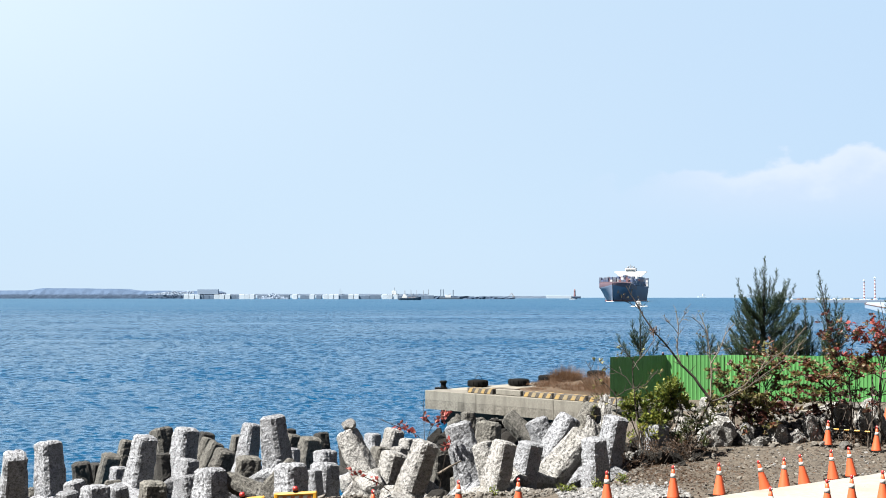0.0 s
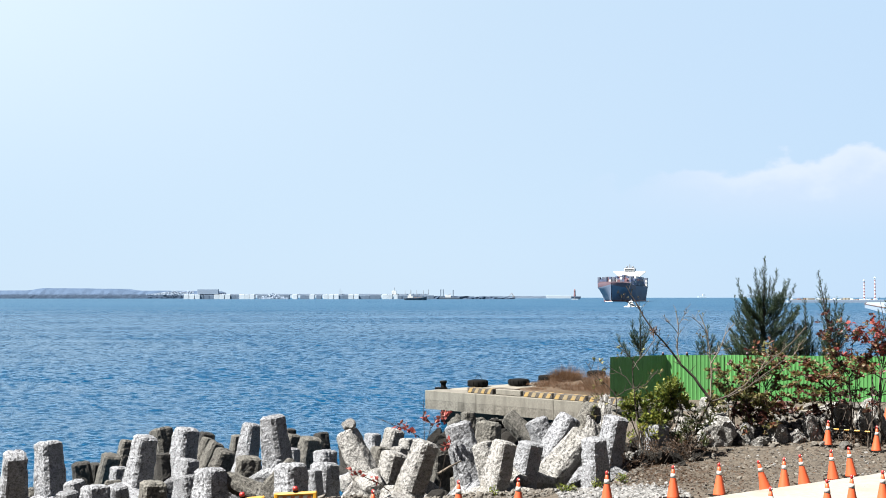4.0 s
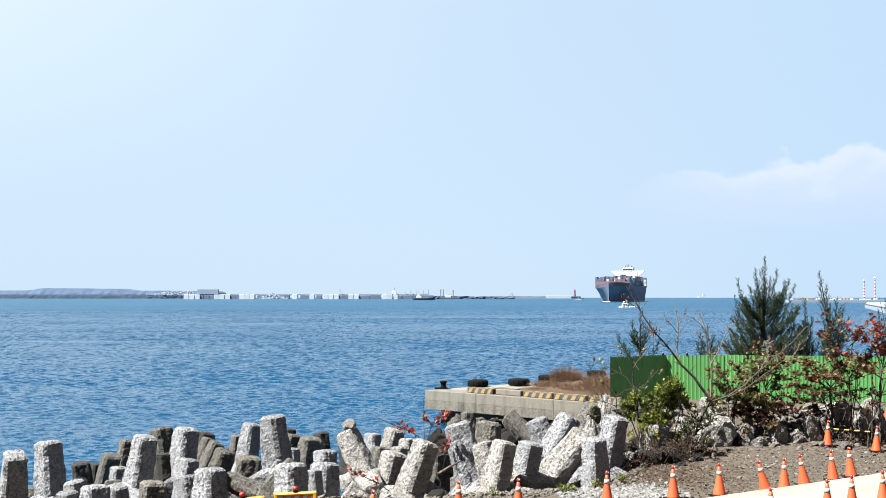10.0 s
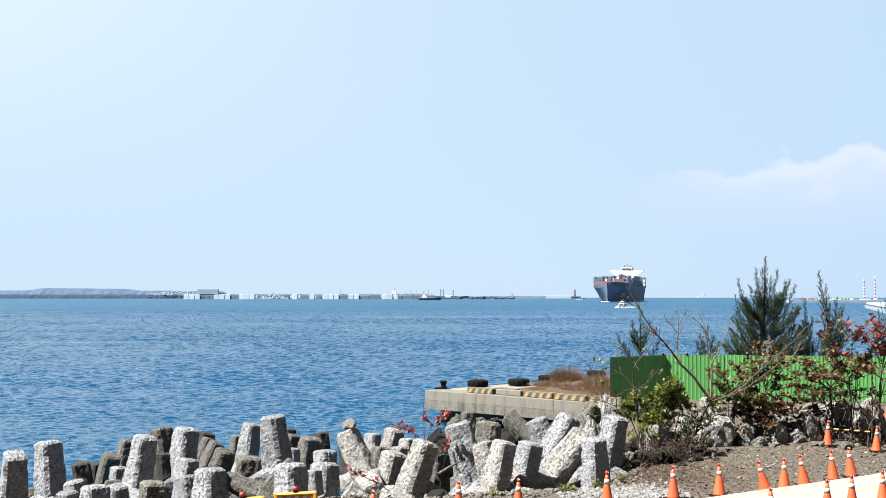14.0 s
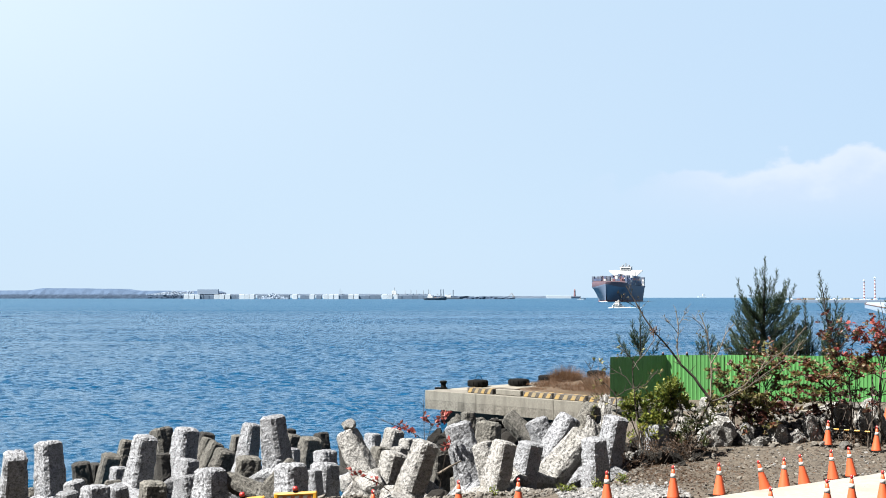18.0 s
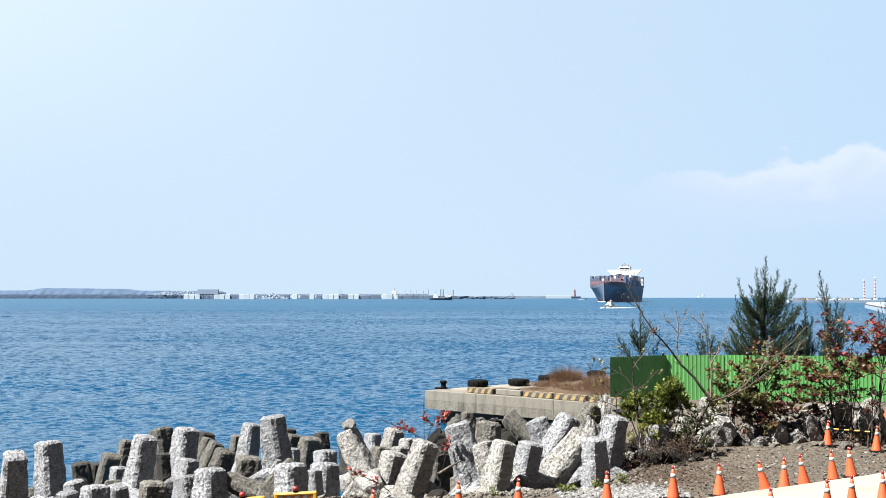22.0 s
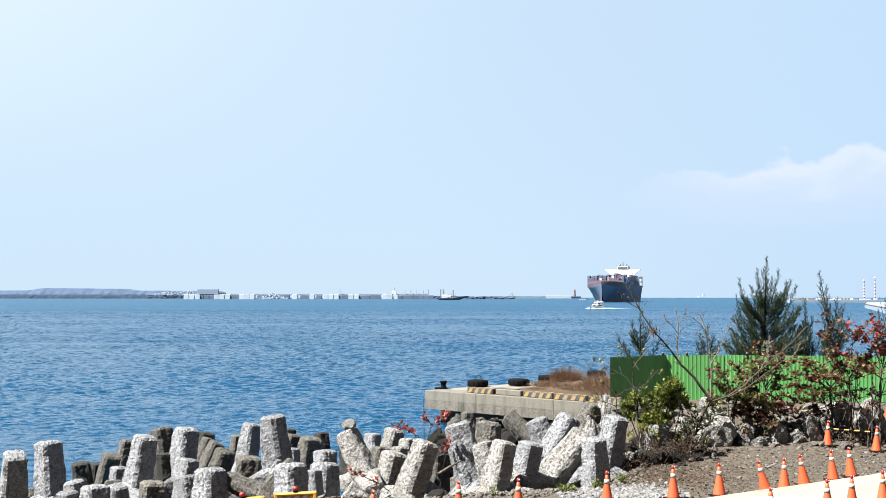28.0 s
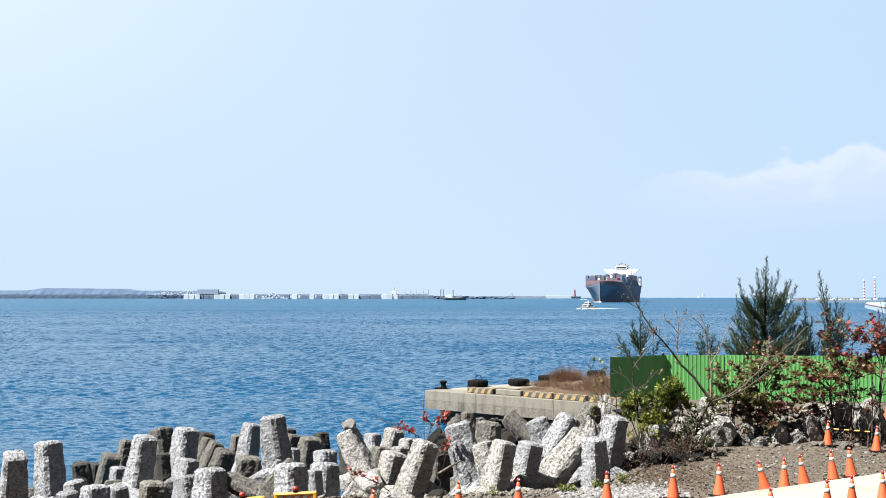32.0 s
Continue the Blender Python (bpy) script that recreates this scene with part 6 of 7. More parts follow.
def dead_brush(x, y, r, h, seed, twigs=60):
    """A tangle of thin dry stems with a few dead leaves."""
    t = thing("dead_brush", "tangle of dead brown brush on the stones", "brush", pose(x, y, land_height(x, y) - 0.02))
    rng = random.Random(seed)
    g, f = Geo(), Geo()
    for k in range(twigs):
        a, d = rng.uniform(0, 6.28), r * math.sqrt(rng.random())
        p = Vector((math.cos(a) * d, math.sin(a) * d * 0.6, 0))
        w = Vector((rng.gauss(0, 0.7), rng.gauss(0, 0.4), 1)).normalized()
        L = h * rng.uniform(0.5, 1.1)
        q = p + w * L * 0.55
        e = q + (w + Vector((rng.gauss(0, 0.8), rng.gauss(0, 0.5), rng.uniform(-0.9, 0.3)))).normalized() * L * 0.5
        g.tube([p, q, e], [0.010, 0.007, 0.003], 4, cap=False)
        for m in range(9):
            leaf(f, q.lerp(e, rng.random()) + rand_dir(rng) * 0.06, rand_dir(rng), rand_dir(rng, 0.5), rng.uniform(0.05, 0.11), 0.03)
        for m in range(3):
            leaf(f, Vector((p.x + rng.gauss(0, 0.2), p.y + rng.gauss(0, 0.2), 0.04)), rand_dir(rng), rand_dir(rng, 2), rng.uniform(0.06, 0.12), 0.04)
    part("branchwork", g, DARKBARK, t, "dry dark stems")
    part("foliage", f, DRY_LEAF, t, "dead brown leaves")


# shrubs: label, trunk, branches with the kind of their leaves (0 brown-red, 1 scarlet, 2 olive, 3 maroon)
SHRUBS = (
    ("olive and brown almond shrub before the green fence", [(8.88, 38.60, 0.21), (8.81, 38.65, 0.89), (8.88, 38.70, 1.57)], (
        ([(8.86, 38.60, 1.49), (8.56, 38.40, 1.98), (8.13, 38.19, 2.25)], 2),
        ([(8.84, 38.60, 1.40), (8.43, 38.22, 1.69), (8.12, 37.84, 2.02)], 2),
        ([(8.86, 38.60, 1.58), (9.14, 38.76, 2.13), (8.87, 38.93, 2.41)], 2),
        ([(8.86, 38.60, 1.52), (9.32, 38.51, 1.84), (9.68, 38.41, 1.98)], 2),
        ([(8.82, 38.60, 1.23), (8.46, 38.67, 1.25), (8.17, 38.73, 1.41)], 2),
        ([(8.84, 38.60, 1.18), (9.24, 38.77, 1.27), (9.66, 38.94, 1.19)], 2),
        ([(8.84, 38.60, 1.06), (8.60, 38.66, 1.01), (8.40, 38.73, 1.03)], 2),
        ([(8.84, 38.60, 1.01), (9.21, 38.80, 0.92), (9.50, 39.00, 0.80)], 0),
        ([(8.86, 38.60, 1.54), (9.21, 38.46, 2.05), (9.40, 38.31, 2.28)], 2),
        ([(8.86, 38.60, 1.39), (9.20, 38.72, 1.58), (9.54, 38.84, 1.57)], 2),
    )),
    ("spreading almond shrub with brown and maroon leaves", [(9.68, 38.90, -0.12), (9.80, 38.95, 0.74), (9.92, 39.00, 1.67)], (
        ([(9.90, 38.90, 1.64), (9.63, 38.79, 2.25), (9.47, 38.68, 2.82)], 0),
        ([(9.90, 38.90, 1.78), (10.17, 39.11, 2.46), (10.12, 39.32, 2.88)], 0),
        ([(9.90, 38.90, 1.67), (10.44, 39.07, 2.23), (10.80, 39.24, 2.48)], 0),
        ([(9.86, 38.90, 1.47), (9.40, 38.56, 1.66), (9.05, 38.23, 1.86)], 2),
        ([(9.86, 38.90, 1.21), (10.23, 38.59, 1.42), (10.62, 38.28, 1.52)], 0),
        ([(9.84, 38.90, 0.95), (9.31, 38.64, 1.04), (8.87, 38.38, 0.90)], 3),
        ([(9.84, 38.90, 0.86), (10.44, 39.13, 0.93), (10.81, 39.36, 0.77)], 3),
        ([(9.86, 38.90, 1.09), (9.52, 38.78, 1.27), (9.18, 38.67, 1.18)], 3),
        ([(9.86, 38.90, 0.98), (10.21, 38.91, 1.12), (10.56, 38.91, 1.16)], 3),
        ([(9.90, 38.90, 1.64), (9.75, 38.70, 2.13), (9.73, 38.49, 2.52)], 0),
        ([(9.90, 38.90, 1.57), (10.23, 38.83, 1.89), (10.59, 38.76, 1.96)], 0),
        ([(9.80, 38.90, 0.69), (9.51, 38.75, 0.65), (9.23, 38.60, 0.72)], 3),
        ([(9.90, 38.90, 1.74), (10.21, 38.73, 2.30), (10.23, 38.56, 2.66)], 0),
        ([(9.90, 38.90, 1.47), (10.17, 38.88, 1.64), (10.37, 38.86, 1.71)], 2),
        ([(9.86, 38.90, 1.15), (9.40, 38.40, 1.22), (8.85, 37.95, 1.08)], 3),
        ([(9.86, 38.90, 1.15), (9.95, 38.40, 1.28), (9.80, 37.90, 1.12)], 3),
        ([(9.86, 38.90, 1.05), (10.30, 38.40, 1.15), (10.75, 37.95, 1.02)], 3),
        ([(9.86, 38.90, 1.30), (9.30, 38.50, 1.50), (8.60, 38.15, 1.45)], 0),
        ([(9.84, 38.90, 0.95), (9.55, 38.20, 0.95), (9.20, 37.75, 0.70)], 3),
        ([(9.84, 38.90, 0.95), (9.75, 38.10, 0.90), (9.62, 37.60, 0.55)], 0),
        ([(9.84, 38.90, 0.90), (9.30, 38.30, 0.80), (8.92, 37.85, 0.48)], 3),
    )),
    ("spreading almond shrub with brown and red leaves", [(11.70, 38.30, -0.01), (11.75, 38.35, 0.80), (11.69, 38.40, 1.71)], (
        ([(11.65, 38.30, 1.68), (11.18, 38.28, 2.02), (10.56, 38.26, 2.20)], 0),
        ([(11.66, 38.30, 1.79), (11.41, 38.49, 2.28), (11.02, 38.68, 2.51)], 2),
        ([(11.65, 38.30, 1.65), (11.05, 38.34, 1.68), (10.52, 38.39, 1.78)], 0),
        ([(11.65, 38.30, 1.48), (11.23, 38.50, 1.29), (10.74, 38.71, 1.31)], 0),
        ([(11.66, 38.30, 1.72), (12.05, 38.46, 2.12), (12.31, 38.61, 2.48)], 0),
        ([(11.68, 38.30, 1.14), (11.41, 38.54, 0.90), (11.10, 38.79, 0.82)], 3),
        ([(11.65, 38.30, 1.68), (11.78, 38.34, 2.33), (11.59, 38.37, 2.73)], 0),
        ([(11.67, 38.30, 1.51), (11.26, 38.01, 1.54), (10.84, 37.71, 1.56)], 3),
        ([(11.67, 38.30, 1.41), (12.01, 38.46, 1.50), (12.30, 38.62, 1.52)], 0),
        ([(11.66, 38.30, 1.72), (11.42, 38.53, 1.91), (11.14, 38.75, 1.96)], 0),
        ([(11.68, 38.30, 1.28), (11.53, 38.49, 1.12), (11.32, 38.68, 1.07)], 3),
        ([(11.65, 38.30, 1.68), (11.92, 38.27, 1.79), (12.18, 38.24, 1.93)], 2),
        ([(11.66, 38.30, 1.79), (11.30, 38.36, 2.16), (11.15, 38.43, 2.32)], 0),
    )),
    ("tall grey-stemmed almond shrub with scarlet top leaves", [(12.16, 37.90, 0.24), (12.17, 37.95, 1.12), (12.16, 38.00, 2.08)], (
        ([(12.13, 37.90, 2.08), (11.76, 37.72, 2.53), (11.58, 37.55, 3.04), (11.26, 37.37, 3.91)], 3),
        ([(12.13, 37.90, 2.08), (12.57, 38.04, 2.55), (12.96, 38.18, 2.84)], 0),
        ([(12.13, 37.90, 2.18), (12.23, 37.87, 3.14), (11.98, 37.85, 3.70)], 1),
        ([(11.75, 37.90, 2.86), (12.16, 37.69, 3.37), (12.66, 37.47, 3.81)], 0),
        ([(12.13, 37.90, 1.88), (11.63, 37.54, 2.04), (11.12, 37.18, 2.13)], 0),
        ([(12.12, 37.90, 1.68), (12.63, 38.06, 1.70), (13.05, 38.21, 1.52)], 3),
        ([(12.12, 37.90, 1.71), (11.84, 38.14, 1.69), (11.58, 38.39, 1.57)], 3),
        ([(12.13, 37.90, 2.15), (11.81, 37.56, 2.57), (11.60, 37.22, 2.85)], 1),
        ([(12.13, 37.90, 2.08), (12.46, 38.02, 2.29), (12.57, 38.14, 2.54)], 0),
        ([(12.17, 37.90, 3.03), (12.35, 37.77, 3.23), (12.41, 37.63, 3.44)], 1),
        ([(11.72, 37.90, 2.96), (11.49, 37.60, 3.24), (11.17, 37.30, 3.38)], 0),
        ([(12.14, 37.90, 1.96), (12.38, 37.69, 2.10), (12.58, 37.48, 2.18)], 0),
        ([(12.14, 37.90, 1.54), (11.93, 38.00, 1.40), (11.76, 38.10, 1.33)], 3),
    )),
    ("tall almond shrub with many scarlet leaves", [(12.96, 37.60, 0.07), (12.92, 37.65, 1.20), (13.02, 37.70, 2.31)], (
        ([(12.99, 37.60, 2.32), (12.82, 37.77, 3.03), (12.61, 37.93, 3.36)], 1),
        ([(13.01, 37.60, 2.49), (12.74, 37.23, 3.33), (12.52, 36.86, 3.71)], 1),
        ([(13.03, 37.60, 2.57), (13.20, 37.60, 3.40), (13.51, 37.60, 3.87)], 1),
        ([(12.99, 37.60, 2.07), (12.46, 37.23, 2.34), (11.98, 36.86, 2.44)], 0),
        ([(12.95, 37.60, 1.70), (12.67, 37.67, 1.56), (12.25, 37.73, 1.46)], 3),
        ([(13.01, 37.60, 2.37), (13.39, 37.42, 2.58), (13.56, 37.23, 2.42)], 0),
        ([(12.98, 37.60, 1.57), (13.54, 37.77, 1.72), (13.88, 37.95, 1.71)], 3),
        ([(12.99, 37.60, 2.24), (12.80, 37.84, 2.56), (12.65, 38.07, 2.68)], 1),
        ([(13.01, 37.60, 2.40), (13.14, 37.53, 2.99), (12.99, 37.46, 3.41)], 1),
        ([(13.01, 37.60, 2.32), (13.42, 37.85, 2.89), (13.85, 38.10, 3.22)], 1),
        ([(12.94, 37.60, 1.48), (12.66, 37.40, 1.25), (12.34, 37.20, 1.20)], 3),
        ([(12.98, 37.60, 2.04), (13.16, 37.25, 2.12), (13.33, 36.90, 2.08)], 0),
        ([(12.99, 37.60, 2.57), (12.79, 37.59, 2.87), (12.62, 37.58, 3.04)], 1),
    )),
)


def almond_shrub(label, trunk, tiers, seed, size=0.17, open_top=9.0, others=(2, 2, 3, 0)):
    """A sea-almond shrub: a crooked stem, spreading branches and, along them, whorls of broad leaves, fewer on branches that end above open_top; others: the kinds mixed in."""
    base = Vector(trunk[0])
    t = thing("almond_shrub", label, "shrub", Matrix.Translation(base), "almond shrubs")
    rng = random.Random(seed)
    g, f = Geo(), Geo()
    limb_path(g, [Vector(p) - base for p in trunk], 0.045, 0.03, rng, 4, 0.5)
    part("stem", g, BARK, t)
    for a in range(4):
        g = Geo()
        foot = Vector((rng.uniform(-0.5, 0.5), rng.uniform(-0.3, 0.3), -0.1))
        limb_path(g, [foot, foot * 0.6 + Vector((rng.uniform(-0.3, 0.3), 0, 0.6)), Vector(trunk[-1]) - base + rand_dir(rng) * 0.35], 0.026, 0.012, rng, 3, 0.5)
        part("side_stem", g, DARKBARK, t, "thin crooked side stem")
    for pts, kind in tiers:
        g = Geo()
        pts = [Vector(p) - base for p in pts]
        limb_path(g, pts, 0.019, 0.006, rng, 0, 0.3, None, 4)
        L = sum((q - p).length for p, q in zip(pts, pts[1:]))
        n = max(5, int(L / (0.058 if kind != 1 else 0.085) * (0.5 if pts[-1].z + base.z > open_top or (kind == 3 and open_top < 9.0) else 1.0)))
        for i in range(n):
            w = 0.22 + 0.80 * (i + rng.random()) / n
            k = min(len(pts) - 2, int(w * (len(pts) - 1)))
            u = w * (len(pts) - 1) - k
            o = pts[k].lerp(pts[k + 1], u)
            d = (pts[k + 1] - pts[k]).normalized()
            tip = o + (d * 0.5 + Vector((rng.gauss(0, 0.8), rng.gauss(0, 0.8), rng.uniform(-0.2, 0.55)))).normalized() * rng.uniform(0.06, 0.30)
            g.tube([o, tip], [0.007, 0.004], 4, cap=False)
            slot = kind if rng.random() < 0.55 else rng.choice(others if kind != 1 else (0, 3, 0))
            for c in range(rng.randint(4, 7)):
                e = Vector((rng.gauss(0, 0.75), rng.gauss(0, 0.75), rng.uniform(-0.25, 0.8)))
                leaf(f, tip + rand_dir(rng) * 0.03, e, rand_dir(rng, 1.1), size * rng.uniform(0.55, 1.15), size * 0.6 * rng.uniform(0.75, 1.1), slot)
        part("branch", g, DARKBARK, t)
    part("foliage", f, [RED_LEAF, SCARLET_LEAF, OLIVE_LEAF, MAROON_LEAF], t, "broad red, brown and olive leaves")


# seedlings: label, stems, whorls of leaves along a line
SEEDLINGS = (
    ("thin dark stick of an almond seedling with scarlet leaves", ([(-0.43, 30.50, 0.77), (-0.45, 30.50, 1.45), (-0.47, 30.50, 2.04)], [(-0.43, 30.50, 0.91), (-0.60, 30.50, 1.15), (-0.84, 30.50, 1.28), (-1.14, 30.50, 1.45)], [(-0.84, 30.50, 1.28), (-1.21, 30.50, 1.42), (-1.63, 30.50, 1.61)],), (([(-0.87, 30.50, 1.31), (-1.08, 30.50, 1.39)], 7), ([(-0.66, 30.50, 1.23), (-0.84, 30.50, 1.26)], 3),)),
    ("almond seedling with scarlet leaves beside an armour unit", ([(-0.45, 31.50, 0.72), (-0.31, 31.50, 1.21), (-0.13, 31.50, 1.46), (0.08, 31.50, 1.74)], [(-0.25, 31.50, 1.28), (-0.39, 31.50, 1.46), (-0.53, 31.50, 1.54)], [(-0.08, 31.50, 1.49), (0.03, 31.50, 1.60), (0.15, 31.50, 1.65)],), (([(-0.45, 31.50, 1.46), (-0.48, 31.50, 1.51)], 4), ([(-0.08, 31.50, 1.49), (0.15, 31.50, 1.65)], 8), ([(-0.20, 31.50, 1.35), (0.00, 31.50, 1.46)], 6),)),
    ("small scarlet almond seedling before the units", ([(-1.20, 28.80, 0.09), (-1.48, 28.80, 0.28), (-1.84, 28.80, 0.45), (-2.20, 28.80, 0.60)],), (([(-1.84, 28.80, 0.45), (-2.20, 28.80, 0.62)], 5), ([(-1.43, 28.80, 0.32), (-1.58, 28.80, 0.37)], 3),)),
    ("dry almond seedling with one rusty leaf whorl", ([(-0.08, 30.80, -0.15), (0.00, 30.80, 0.33), (0.08, 30.80, 0.80), (0.14, 30.80, 1.04)],), (([(0.05, 30.80, 0.76), (0.16, 30.80, 0.98)], 5),)),
)


def seedling(label, stems, whorls, seed, size=0.15):
    """A thin leaning sapling with a few scarlet leaves."""
    base = Vector(stems[0][0])
    t = thing("almond_seedling", label, "shrub", Matrix.Translation(base), "almond seedlings")
    rng = random.Random(seed)
    for pts in stems:
        g = Geo()
        limb_path(g, [Vector(p) - base for p in pts], 0.014, 0.005, rng, 3, 0.16, None, 4)
        part("stem", g, DARKBARK, t)
    f = Geo()
    for (a, b), n in whorls:
        for k in range(n * 3):
            o = Vector(a).lerp(Vector(b), rng.random()) - base + rand_dir(rng) * 0.05
            leaf(f, o, rand_dir(rng, 0.3), rand_dir(rng), size * rng.uniform(0.6, 1.1), size * 0.55)
    part("foliage", f, SCARLET_LEAF, t, "bright scarlet leaves")


def dry_tuft(x, y, z, r, h, seed, mat, n=500, label="dry reddish-brown grass tuft"):
    rng = random.Random(seed)
    g = Geo()
    for k in range(n):
        a, d = rng.uniform(0, 6.28), r * math.sqrt(rng.random())
        p = Vector((math.cos(a) * d, math.sin(a) * d * 0.7, 0))
        w = Vector((math.cos(a) * 0.8 * d / r + rng.gauss(0, 0.35), math.sin(a) * 0.6 * d / r + rng.gauss(0, 0.35), 1)).normalized()
        leaf(g, p, w, rand_dir(rng), h * rng.uniform(0.5, 1.05) * (1.1 - 0.4 * d / r), 0.011)
    solid("dry_grass_tuft", g, mat, label, "grass", pose(x, y, z), "dry tufts", kind="stuff")


sapling("bare_sapling", "leaning grey half-bare sapling with forking limbs", BARE, 51, YELLOW_LEAF, "sparse small yellowing leaves", 0.42, 3, 0.06, BARE[1][0][-1])
sapling("bare_sapling", "thin brown half-bare sapling before the green fence", THIN, 52, OLIVE_LEAF, "scattered yellow-green and brown leaves", 0.4, 5, 0.12)
leafy_bush(5.95, 35.9, ((0.48, 0.1, 1.74, 0.44, 30), (0.16, 0.0, 1.58, 0.36, 16), (0.78, 0.1, 1.45, 0.32, 13), (-0.45, 0.05, 1.46, 0.38, 18), (-0.12, -0.1, 1.22, 0.42, 16), (-0.68, 0.0, 1.3, 0.28, 8), (0.25, 0.1, 0.95, 0.3, 7)), 61, BUSH_LEAF, "leafy_bush", "green leafy bush with bright top growing among the boulders", 0.13, 0.065, 38)
leafy_bush(5.6, 35.3, ((-0.05, 0, 0.82, 0.2, 5), (0.2, 0, 0.62, 0.18, 4), (-0.35, 0, 0.55, 0.16, 3), (0.4, 0.1, 0.9, 0.2, 4)), 62, YELLOW_BUSH, "leafy_bush", "small yellow-green shoots beside bare saplings", 0.16, 0.07, 9)
leafy_bush(6.55, 36.5, ((-0.55, 0, 0.75, 0.4, 6), (0.0, 0.1, 1.0, 0.42, 9), (0.5, 0, 0.8, 0.42, 7), (0.95, 0.1, 0.95, 0.36, 8), (0.25, -0.2, 0.4, 0.36, 4)), 64, SHADED_BUSH, "leafy_bush", "green undergrowth below the saplings, darkened by painted shade", 0.14, 0.06, 15)
leafy_bush(6.85, 35.9, ((0.0, -0.2, 0.75, 0.36, 7), (0.25, -0.1, 1.05, 0.3, 6), (-0.3, -0.3, 0.5, 0.34, 4), (0.35, -0.4, 0.45, 0.32, 4)), 65, SHADED_BUSH, "leafy_bush", "low green leafy shoots under the leaning sapling", 0.15, 0.07, 12)
leafy_bush(8.55, 38.0, ((-0.5, 0, 1.3, 0.25, 10), (0.0, 0, 1.5, 0.3, 14), (0.55, 0, 1.45, 0.34, 16), (1.0, 0, 1.35, 0.3, 14)), 66, OLIVE_LEAF, "leafy_bush", "low olive-brown bush before the green fence", 0.15, 0.08, 14)
for _k, (_l, _t, _b) in enumerate(SHRUBS):
    almond_shrub(_l, _t, _b, 71 + _k, 0.17, (9.0, 9.0, 9.0, 2.8, 8.0)[_k], (2, 2, 3, 0) if _k < 3 else (3, 0, 3))
for _k, (_l, _s, _w) in enumerate(SEEDLINGS):
    seedling(_l, _s, _w, 81 + _k)
dry_tuft(6.0, 62.0, 0.3, 0.6, 1.05, 91, DRY_GRASS, 1100)
dry_tuft(7.0, 61.5, 0.1, 0.6, 0.5, 92, DRY_GRASS, 400)
dry_tuft(7.2, 57.5, 0.1, 0.6, 1.6, 93, DRY_GRASS, 500, "tall dry reddish-brown grass by the fence end")
dry_tuft(5.3, 63.2, 0.1, 0.5, 0.4, 94, DRY_GRASS, 300)
for _k, (_x, _y, _r) in enumerate(((2.75, 29.35, 0.12), (2.95, 29.6, 0.1), (3.6, 29.9, 0.13), (1.1, 29.2, 0.08), (4.3, 30.9, 0.12))):
    leafy_bush(_x, _y, ((0, 0, land_height(_x, _y) + _r * 0.8, _r, 8), (_r, 0, land_height(_x, _y) + _r * 0.6, _r * 0.7, 5)), 180 + _k, BUSH_LEAF, "green_weed", "small green weed at the foot of the concrete units", 0.07, 0.035, 8)
dead_brush(4.95, 33.9, 0.5, 0.8, 63, 20)
dead_brush(5.5, 34.3, 0.55, 0.9, 64, 44)
dead_brush(6.5, 35.0, 0.5, 1.0, 66, 40)
dead_brush(6.0, 34.9, 0.5, 0.7, 67, 26)
dead_brush(6.35, 36.6, 0.6, 0.9, 68, 46)
dead_brush(7.1, 36.9, 0.55, 0.8, 69, 40)


def litter():
    """Dead leaves and bits of twig lying on the dirt."""
    rng = random.Random(77)
    g = Geo()
    for k in range(5200):
        x, y = (rng.gauss(5.6, 1.2), rng.gauss(32.4, 1.5)) if k % 2 else (rng.uniform(3, 16), rng.uniform(29, 38))
        d = Vector((rng.gauss(0, 1), rng.gauss(0, 1), rng.uniform(-0.1, 0.3)))
        if rng.random() < 0.4:
            leaf(g, Vector((x, y, land_height(x, y) + 0.02)), d, Vector((0, 0, 1)), rng.uniform(0.12, 0.4), 0.012)
        else:
            leaf(g, Vector((x, y, land_height(x, y) + 0.015)), d, rand_dir(rng, 2), rng.uniform(0.05, 0.11), 0.04)
    solid("leaf_litter", g, DRY_LEAF, "dead leaves and twigs strewn on the dirt", "litter", kind="stuff")


litter()
for _k, (_x, _y, _h) in enumerate(((12.3, 37.9, 0.5), (13.3, 37.8, 0.55))):
    dead_brush(_x, _y, 0.5, _h, 170 + _k, 26)
for _k, (_x, _y, _h) in enumerate(((5.0, 60.4, 0.45), (5.9, 59.6, 0.5), (7.0, 59.2, 0.55), (7.6, 62.6, 0.8), (5.6, 61.2, 0.55), (6.5, 62.4, 0.75), (6.9, 60.6, 0.5), (7.8, 61.6, 0.7), (4.8, 61.9, 0.35), (8.3, 60.4, 0.6), (6.2, 58.2, 0.4), (7.4, 56.6, 0.8), (8.0, 58.4, 0.9))):
    dry_tuft(_x, _y, 0.15, 0.7, _h, 150 + _k, DRY_GRASS, 420)
for _k, (_x, _y, _h) in enumerate(((5.0, 60.6, 0.3), (6.4, 59.4, 0.35), (7.6, 60.2, 0.4), (4.4, 59.4, 0.22), (8.2, 62.4, 0.5), (5.6, 58.6, 0.25), (7.0, 63.2, 0.4))):
    dry_tuft(_x, _y, 0.12, 0.45, _h, 120 + _k, DRY_GRASS, 220)


# ---- the bird ----
PLUMAGE = surface("grey_plumage", (0.0261, 0.03016, 0.0377), 0.7, grain=(30.0, (0.058, 0.0638, 0.0696), 0.6))


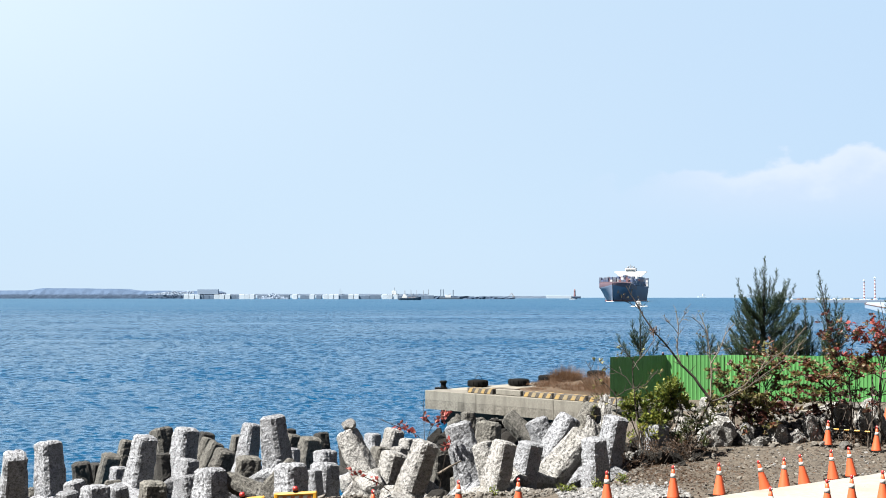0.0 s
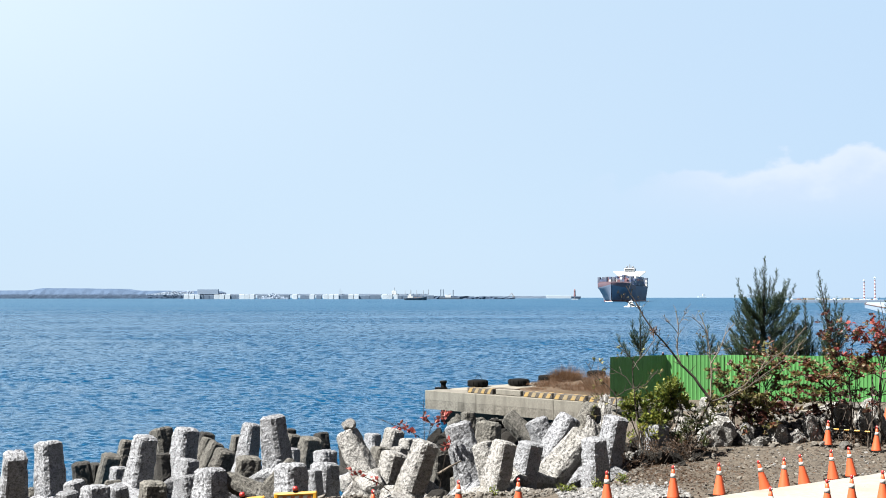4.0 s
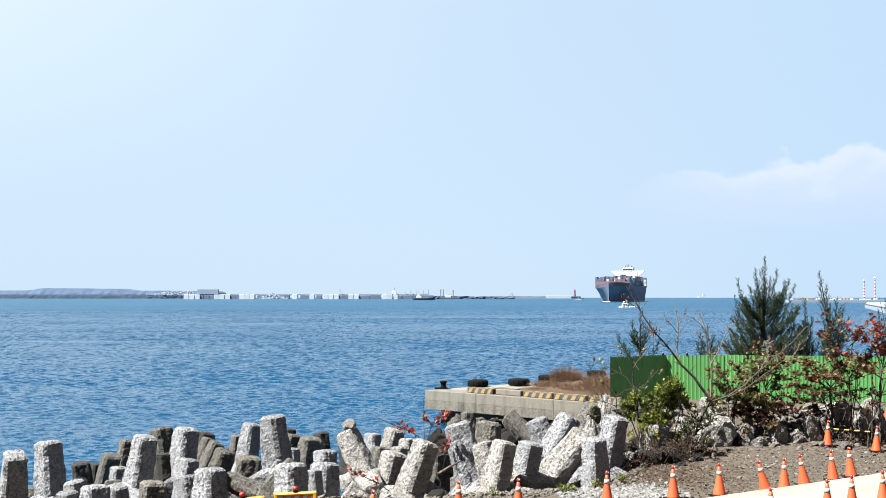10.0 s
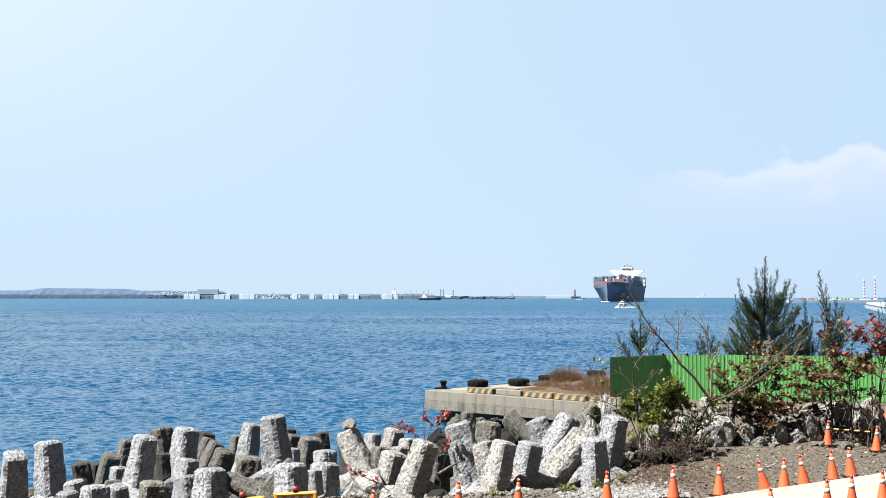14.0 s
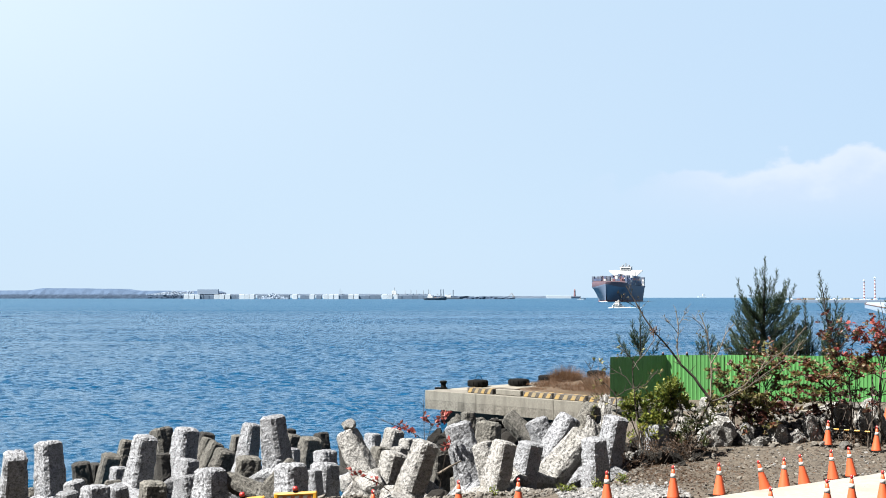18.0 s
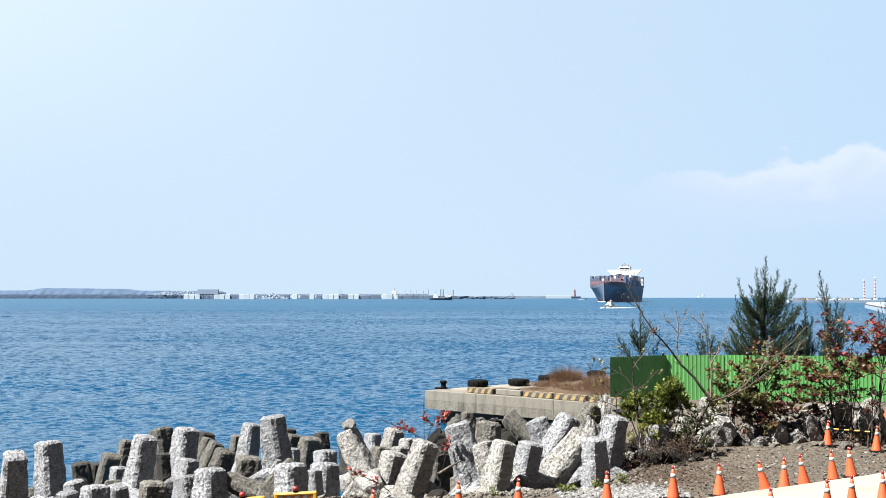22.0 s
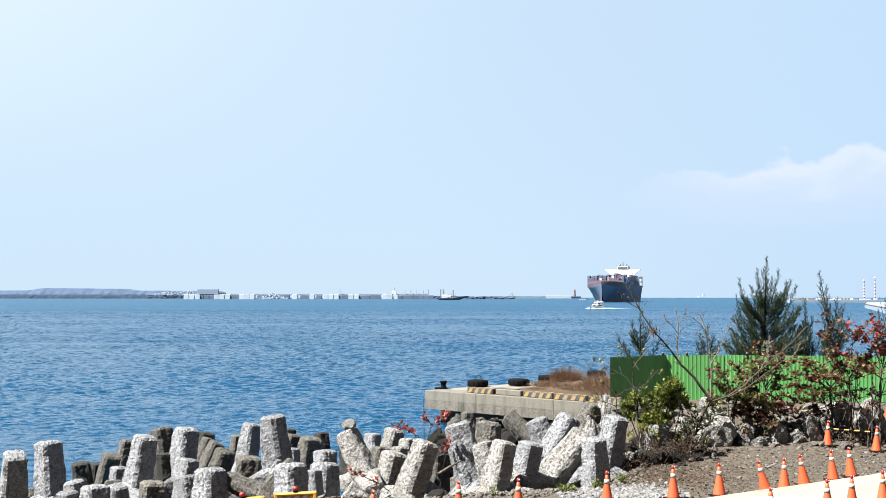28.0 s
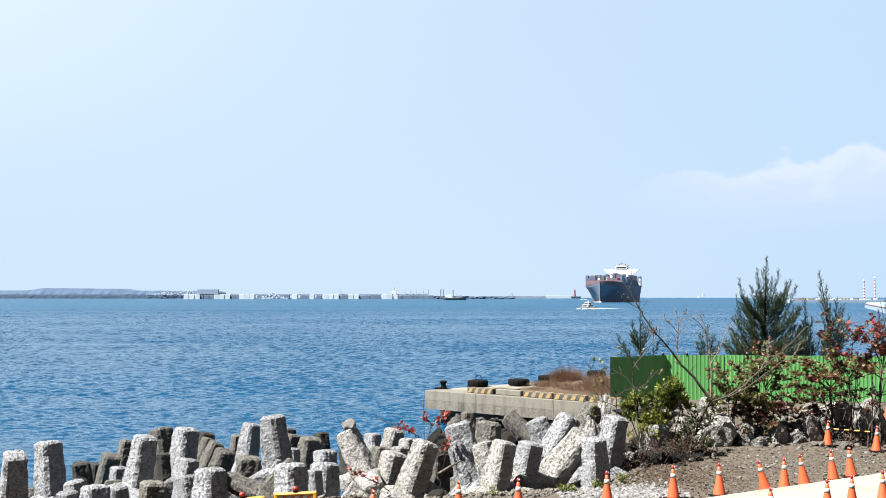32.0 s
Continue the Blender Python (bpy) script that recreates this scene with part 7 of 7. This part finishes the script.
def flying_bird():
    """Beak towards -x; the wings hinge at the shoulders."""
    b = thing("bird", "grey and white bird in flapping flight", "bird")
    part("body", Geo().tube([(-0.17, 0, 0.01), (-0.13, 0, 0.015), (-0.08, 0, 0), (0.0, 0, -0.01), (0.09, 0, 0), (0.15, 0, 0.005)], [0.012, 0.028, 0.03, 0.045, 0.03, 0.012], 10), PLUMAGE, b, smooth=True)
    part("tail", Geo().add([(0.12, -0.02, 0.004), (0.12, 0.02, 0.004), (0.26, 0.05, 0.006), (0.26, -0.05, 0.006), (0.12, -0.02, -0.004), (0.12, 0.02, -0.004), (0.26, 0.05, 0.0), (0.26, -0.05, 0.0)],
                           [(0, 1, 2, 3), (7, 6, 5, 4), (0, 4, 5, 1), (1, 5, 6, 2), (2, 6, 7, 3), (3, 7, 4, 0)]), PLUMAGE, b)
    wings = []
    for s in (1, -1):
        g = Geo()
        out = ((0.0, -0.05, 0.08), (0.12, -0.085, 0.075), (0.22, -0.06, 0.07), (0.34, 0.01, 0.06), (0.38, 0.05, 0.06))
        vs = [(f, s * y, 0.006 - 0.02 * (y / 0.38) ** 2) for y, f, k in out] + [(k, s * y, 0.002 - 0.02 * (y / 0.38) ** 2) for y, f, k in out]
        vs += [(x, y, z - 0.008) for x, y, z in vs]
        fs = [(i, i + 1, i + 6, i + 5) for i in range(4)] + [(i + 10, i + 15, i + 16, i + 11) for i in range(4)] + [(i, i + 10, i + 11, i + 1) for i in range(4)] + [(i + 5, i + 6, i + 16, i + 15) for i in range(4)]
        wings.append(part("wing", g.add(vs, fs), PLUMAGE, b, m=pose(-0.02, s * 0.03, 0.015)))
    return b, wings


bird, bird_wings = flying_bird()


def motions():
    """All that moves: the sea's ripples, the ship, the boats."""
    walk(sea_water, [(0.0, pose(0, 0, SEA)), (32.0, pose(5, -13, SEA))])
    walk(ship, [(0.0, pose(188.4, 1400, SEA, 0, 0, -14.2)), (32.0, pose(157.6, 1262, SEA, 0, 0, -14.2))])
    walk(pilot, [(0.0, pose(111.5, 722, SEA, 0, 0, -12)), (3.0, pose(106.6, 712, SEA, 0, 0, -14)), (6.0, pose(102.9, 701, SEA, 0, 0, -16)), (9.0, pose(99.9, 690, SEA, 0, 0, -19)),
                 (14.0, pose(94.9, 670, SEA, 0, 0, -24)), (17.0, pose(91.2, 657, SEA, 0, 0, -28)), (20.0, pose(87.2, 644, SEA, 0, 0, -32)), (22.0, pose(83.9, 636, SEA, 0, 0, -34)),
                 (25.0, pose(79.5, 623, SEA, 0, 0, -36)), (28.0, pose(74.0, 609, SEA, 0, 0, -38)), (32.0, pose(67.4, 590, SEA, 0, 0, -38))])
    walk(trawler, [(0.0, pose(-52.6, 2000, SEA)), (32.0, pose(18.8, 2000, SEA))])
    walk(launch, [(0.0, pose(252.5, 2450, SEA, 0, 0, -8)), (7.0, pose(260.0, 2435, SEA, 0, 0, -8)), (13.0, pose(263.6, 2420, SEA, 0, 0, -8)), (32.0, pose(264.4, 2350, SEA, 0, 0, -8))])
    # the wind in two of the trees
    walk(big_tree, [(t, pose(15.30, 60.5, -0.1, 0, a, 0)) for t, a in ((0.0, 0.0), (13.0, 0.05), (14.5, 0.4), (17.0, 0.4), (18.0, 0.1), (19.5, 0.45), (23.0, 0.5), (25.0, 0.85), (32.0, 0.85))])
    walk(slim_tree, [(1.6 * k, pose(18.38, 60.0, -0.1, 0, a, 0)) for k, a in enumerate((0.0, 0.25, 0.0, -0.1, 0.3, 0.1, 0.45, -0.2, 0.2, 0.1, -0.1, 0.35, 0.1, 0.4, 0.5, 0.4, 0.55, 0.5, 0.35, 0.45, 0.35))])
    # the bird drops into view, crosses leftwards and flies on out to sea
    walk(bird, [(0.0, pose(34.0, 34, 20.0, 0, 0, 62)), (2.3, pose(6.5, 33, 14.2, 0, 0, 62)), (2.7, pose(2.6, 32, 12.35, 0, 0, 62)), (2.9, pose(0.2, 32, 11.74, 0, 0, 62)), (3.0, pose(-1.07, 32, 11.70, 0, 0, 62)), (3.1, pose(-2.28, 32, 11.74, 0, 0, 62)),
                (3.3, pose(-4.44, 32, 11.57, 0, 0, 62)), (3.5, pose(-6.85, 32, 11.72, 0, 0, 62)), (4.0, pose(-12.9, 32.5, 12.2, 0, 0, 62)), (10.0, pose(-80, 50, 22, 0, 0, 62)), (32.0, pose(-330, 120, 40, 0, 0, 62))])
    for s, wing in zip((1, -1), bird_wings):
        flap = [(0.0, 0.0), (2.5, -40.0)] + [(2.7 + 0.1 * k, a) for k, a in enumerate((35.0, -5.0, -52.0, 14.0, 62.0, 5.0, -50.0, 0.0, 55.0, 5.0, -45.0, 0.0, 50.0, 10.0))] + [(4.4, 0.0), (32.0, 0.0)]
        walk(wing, [(t, pose(-0.02, s * 0.03, 0.015, s * a, 0, 0)) for t, a in flap])


motions()
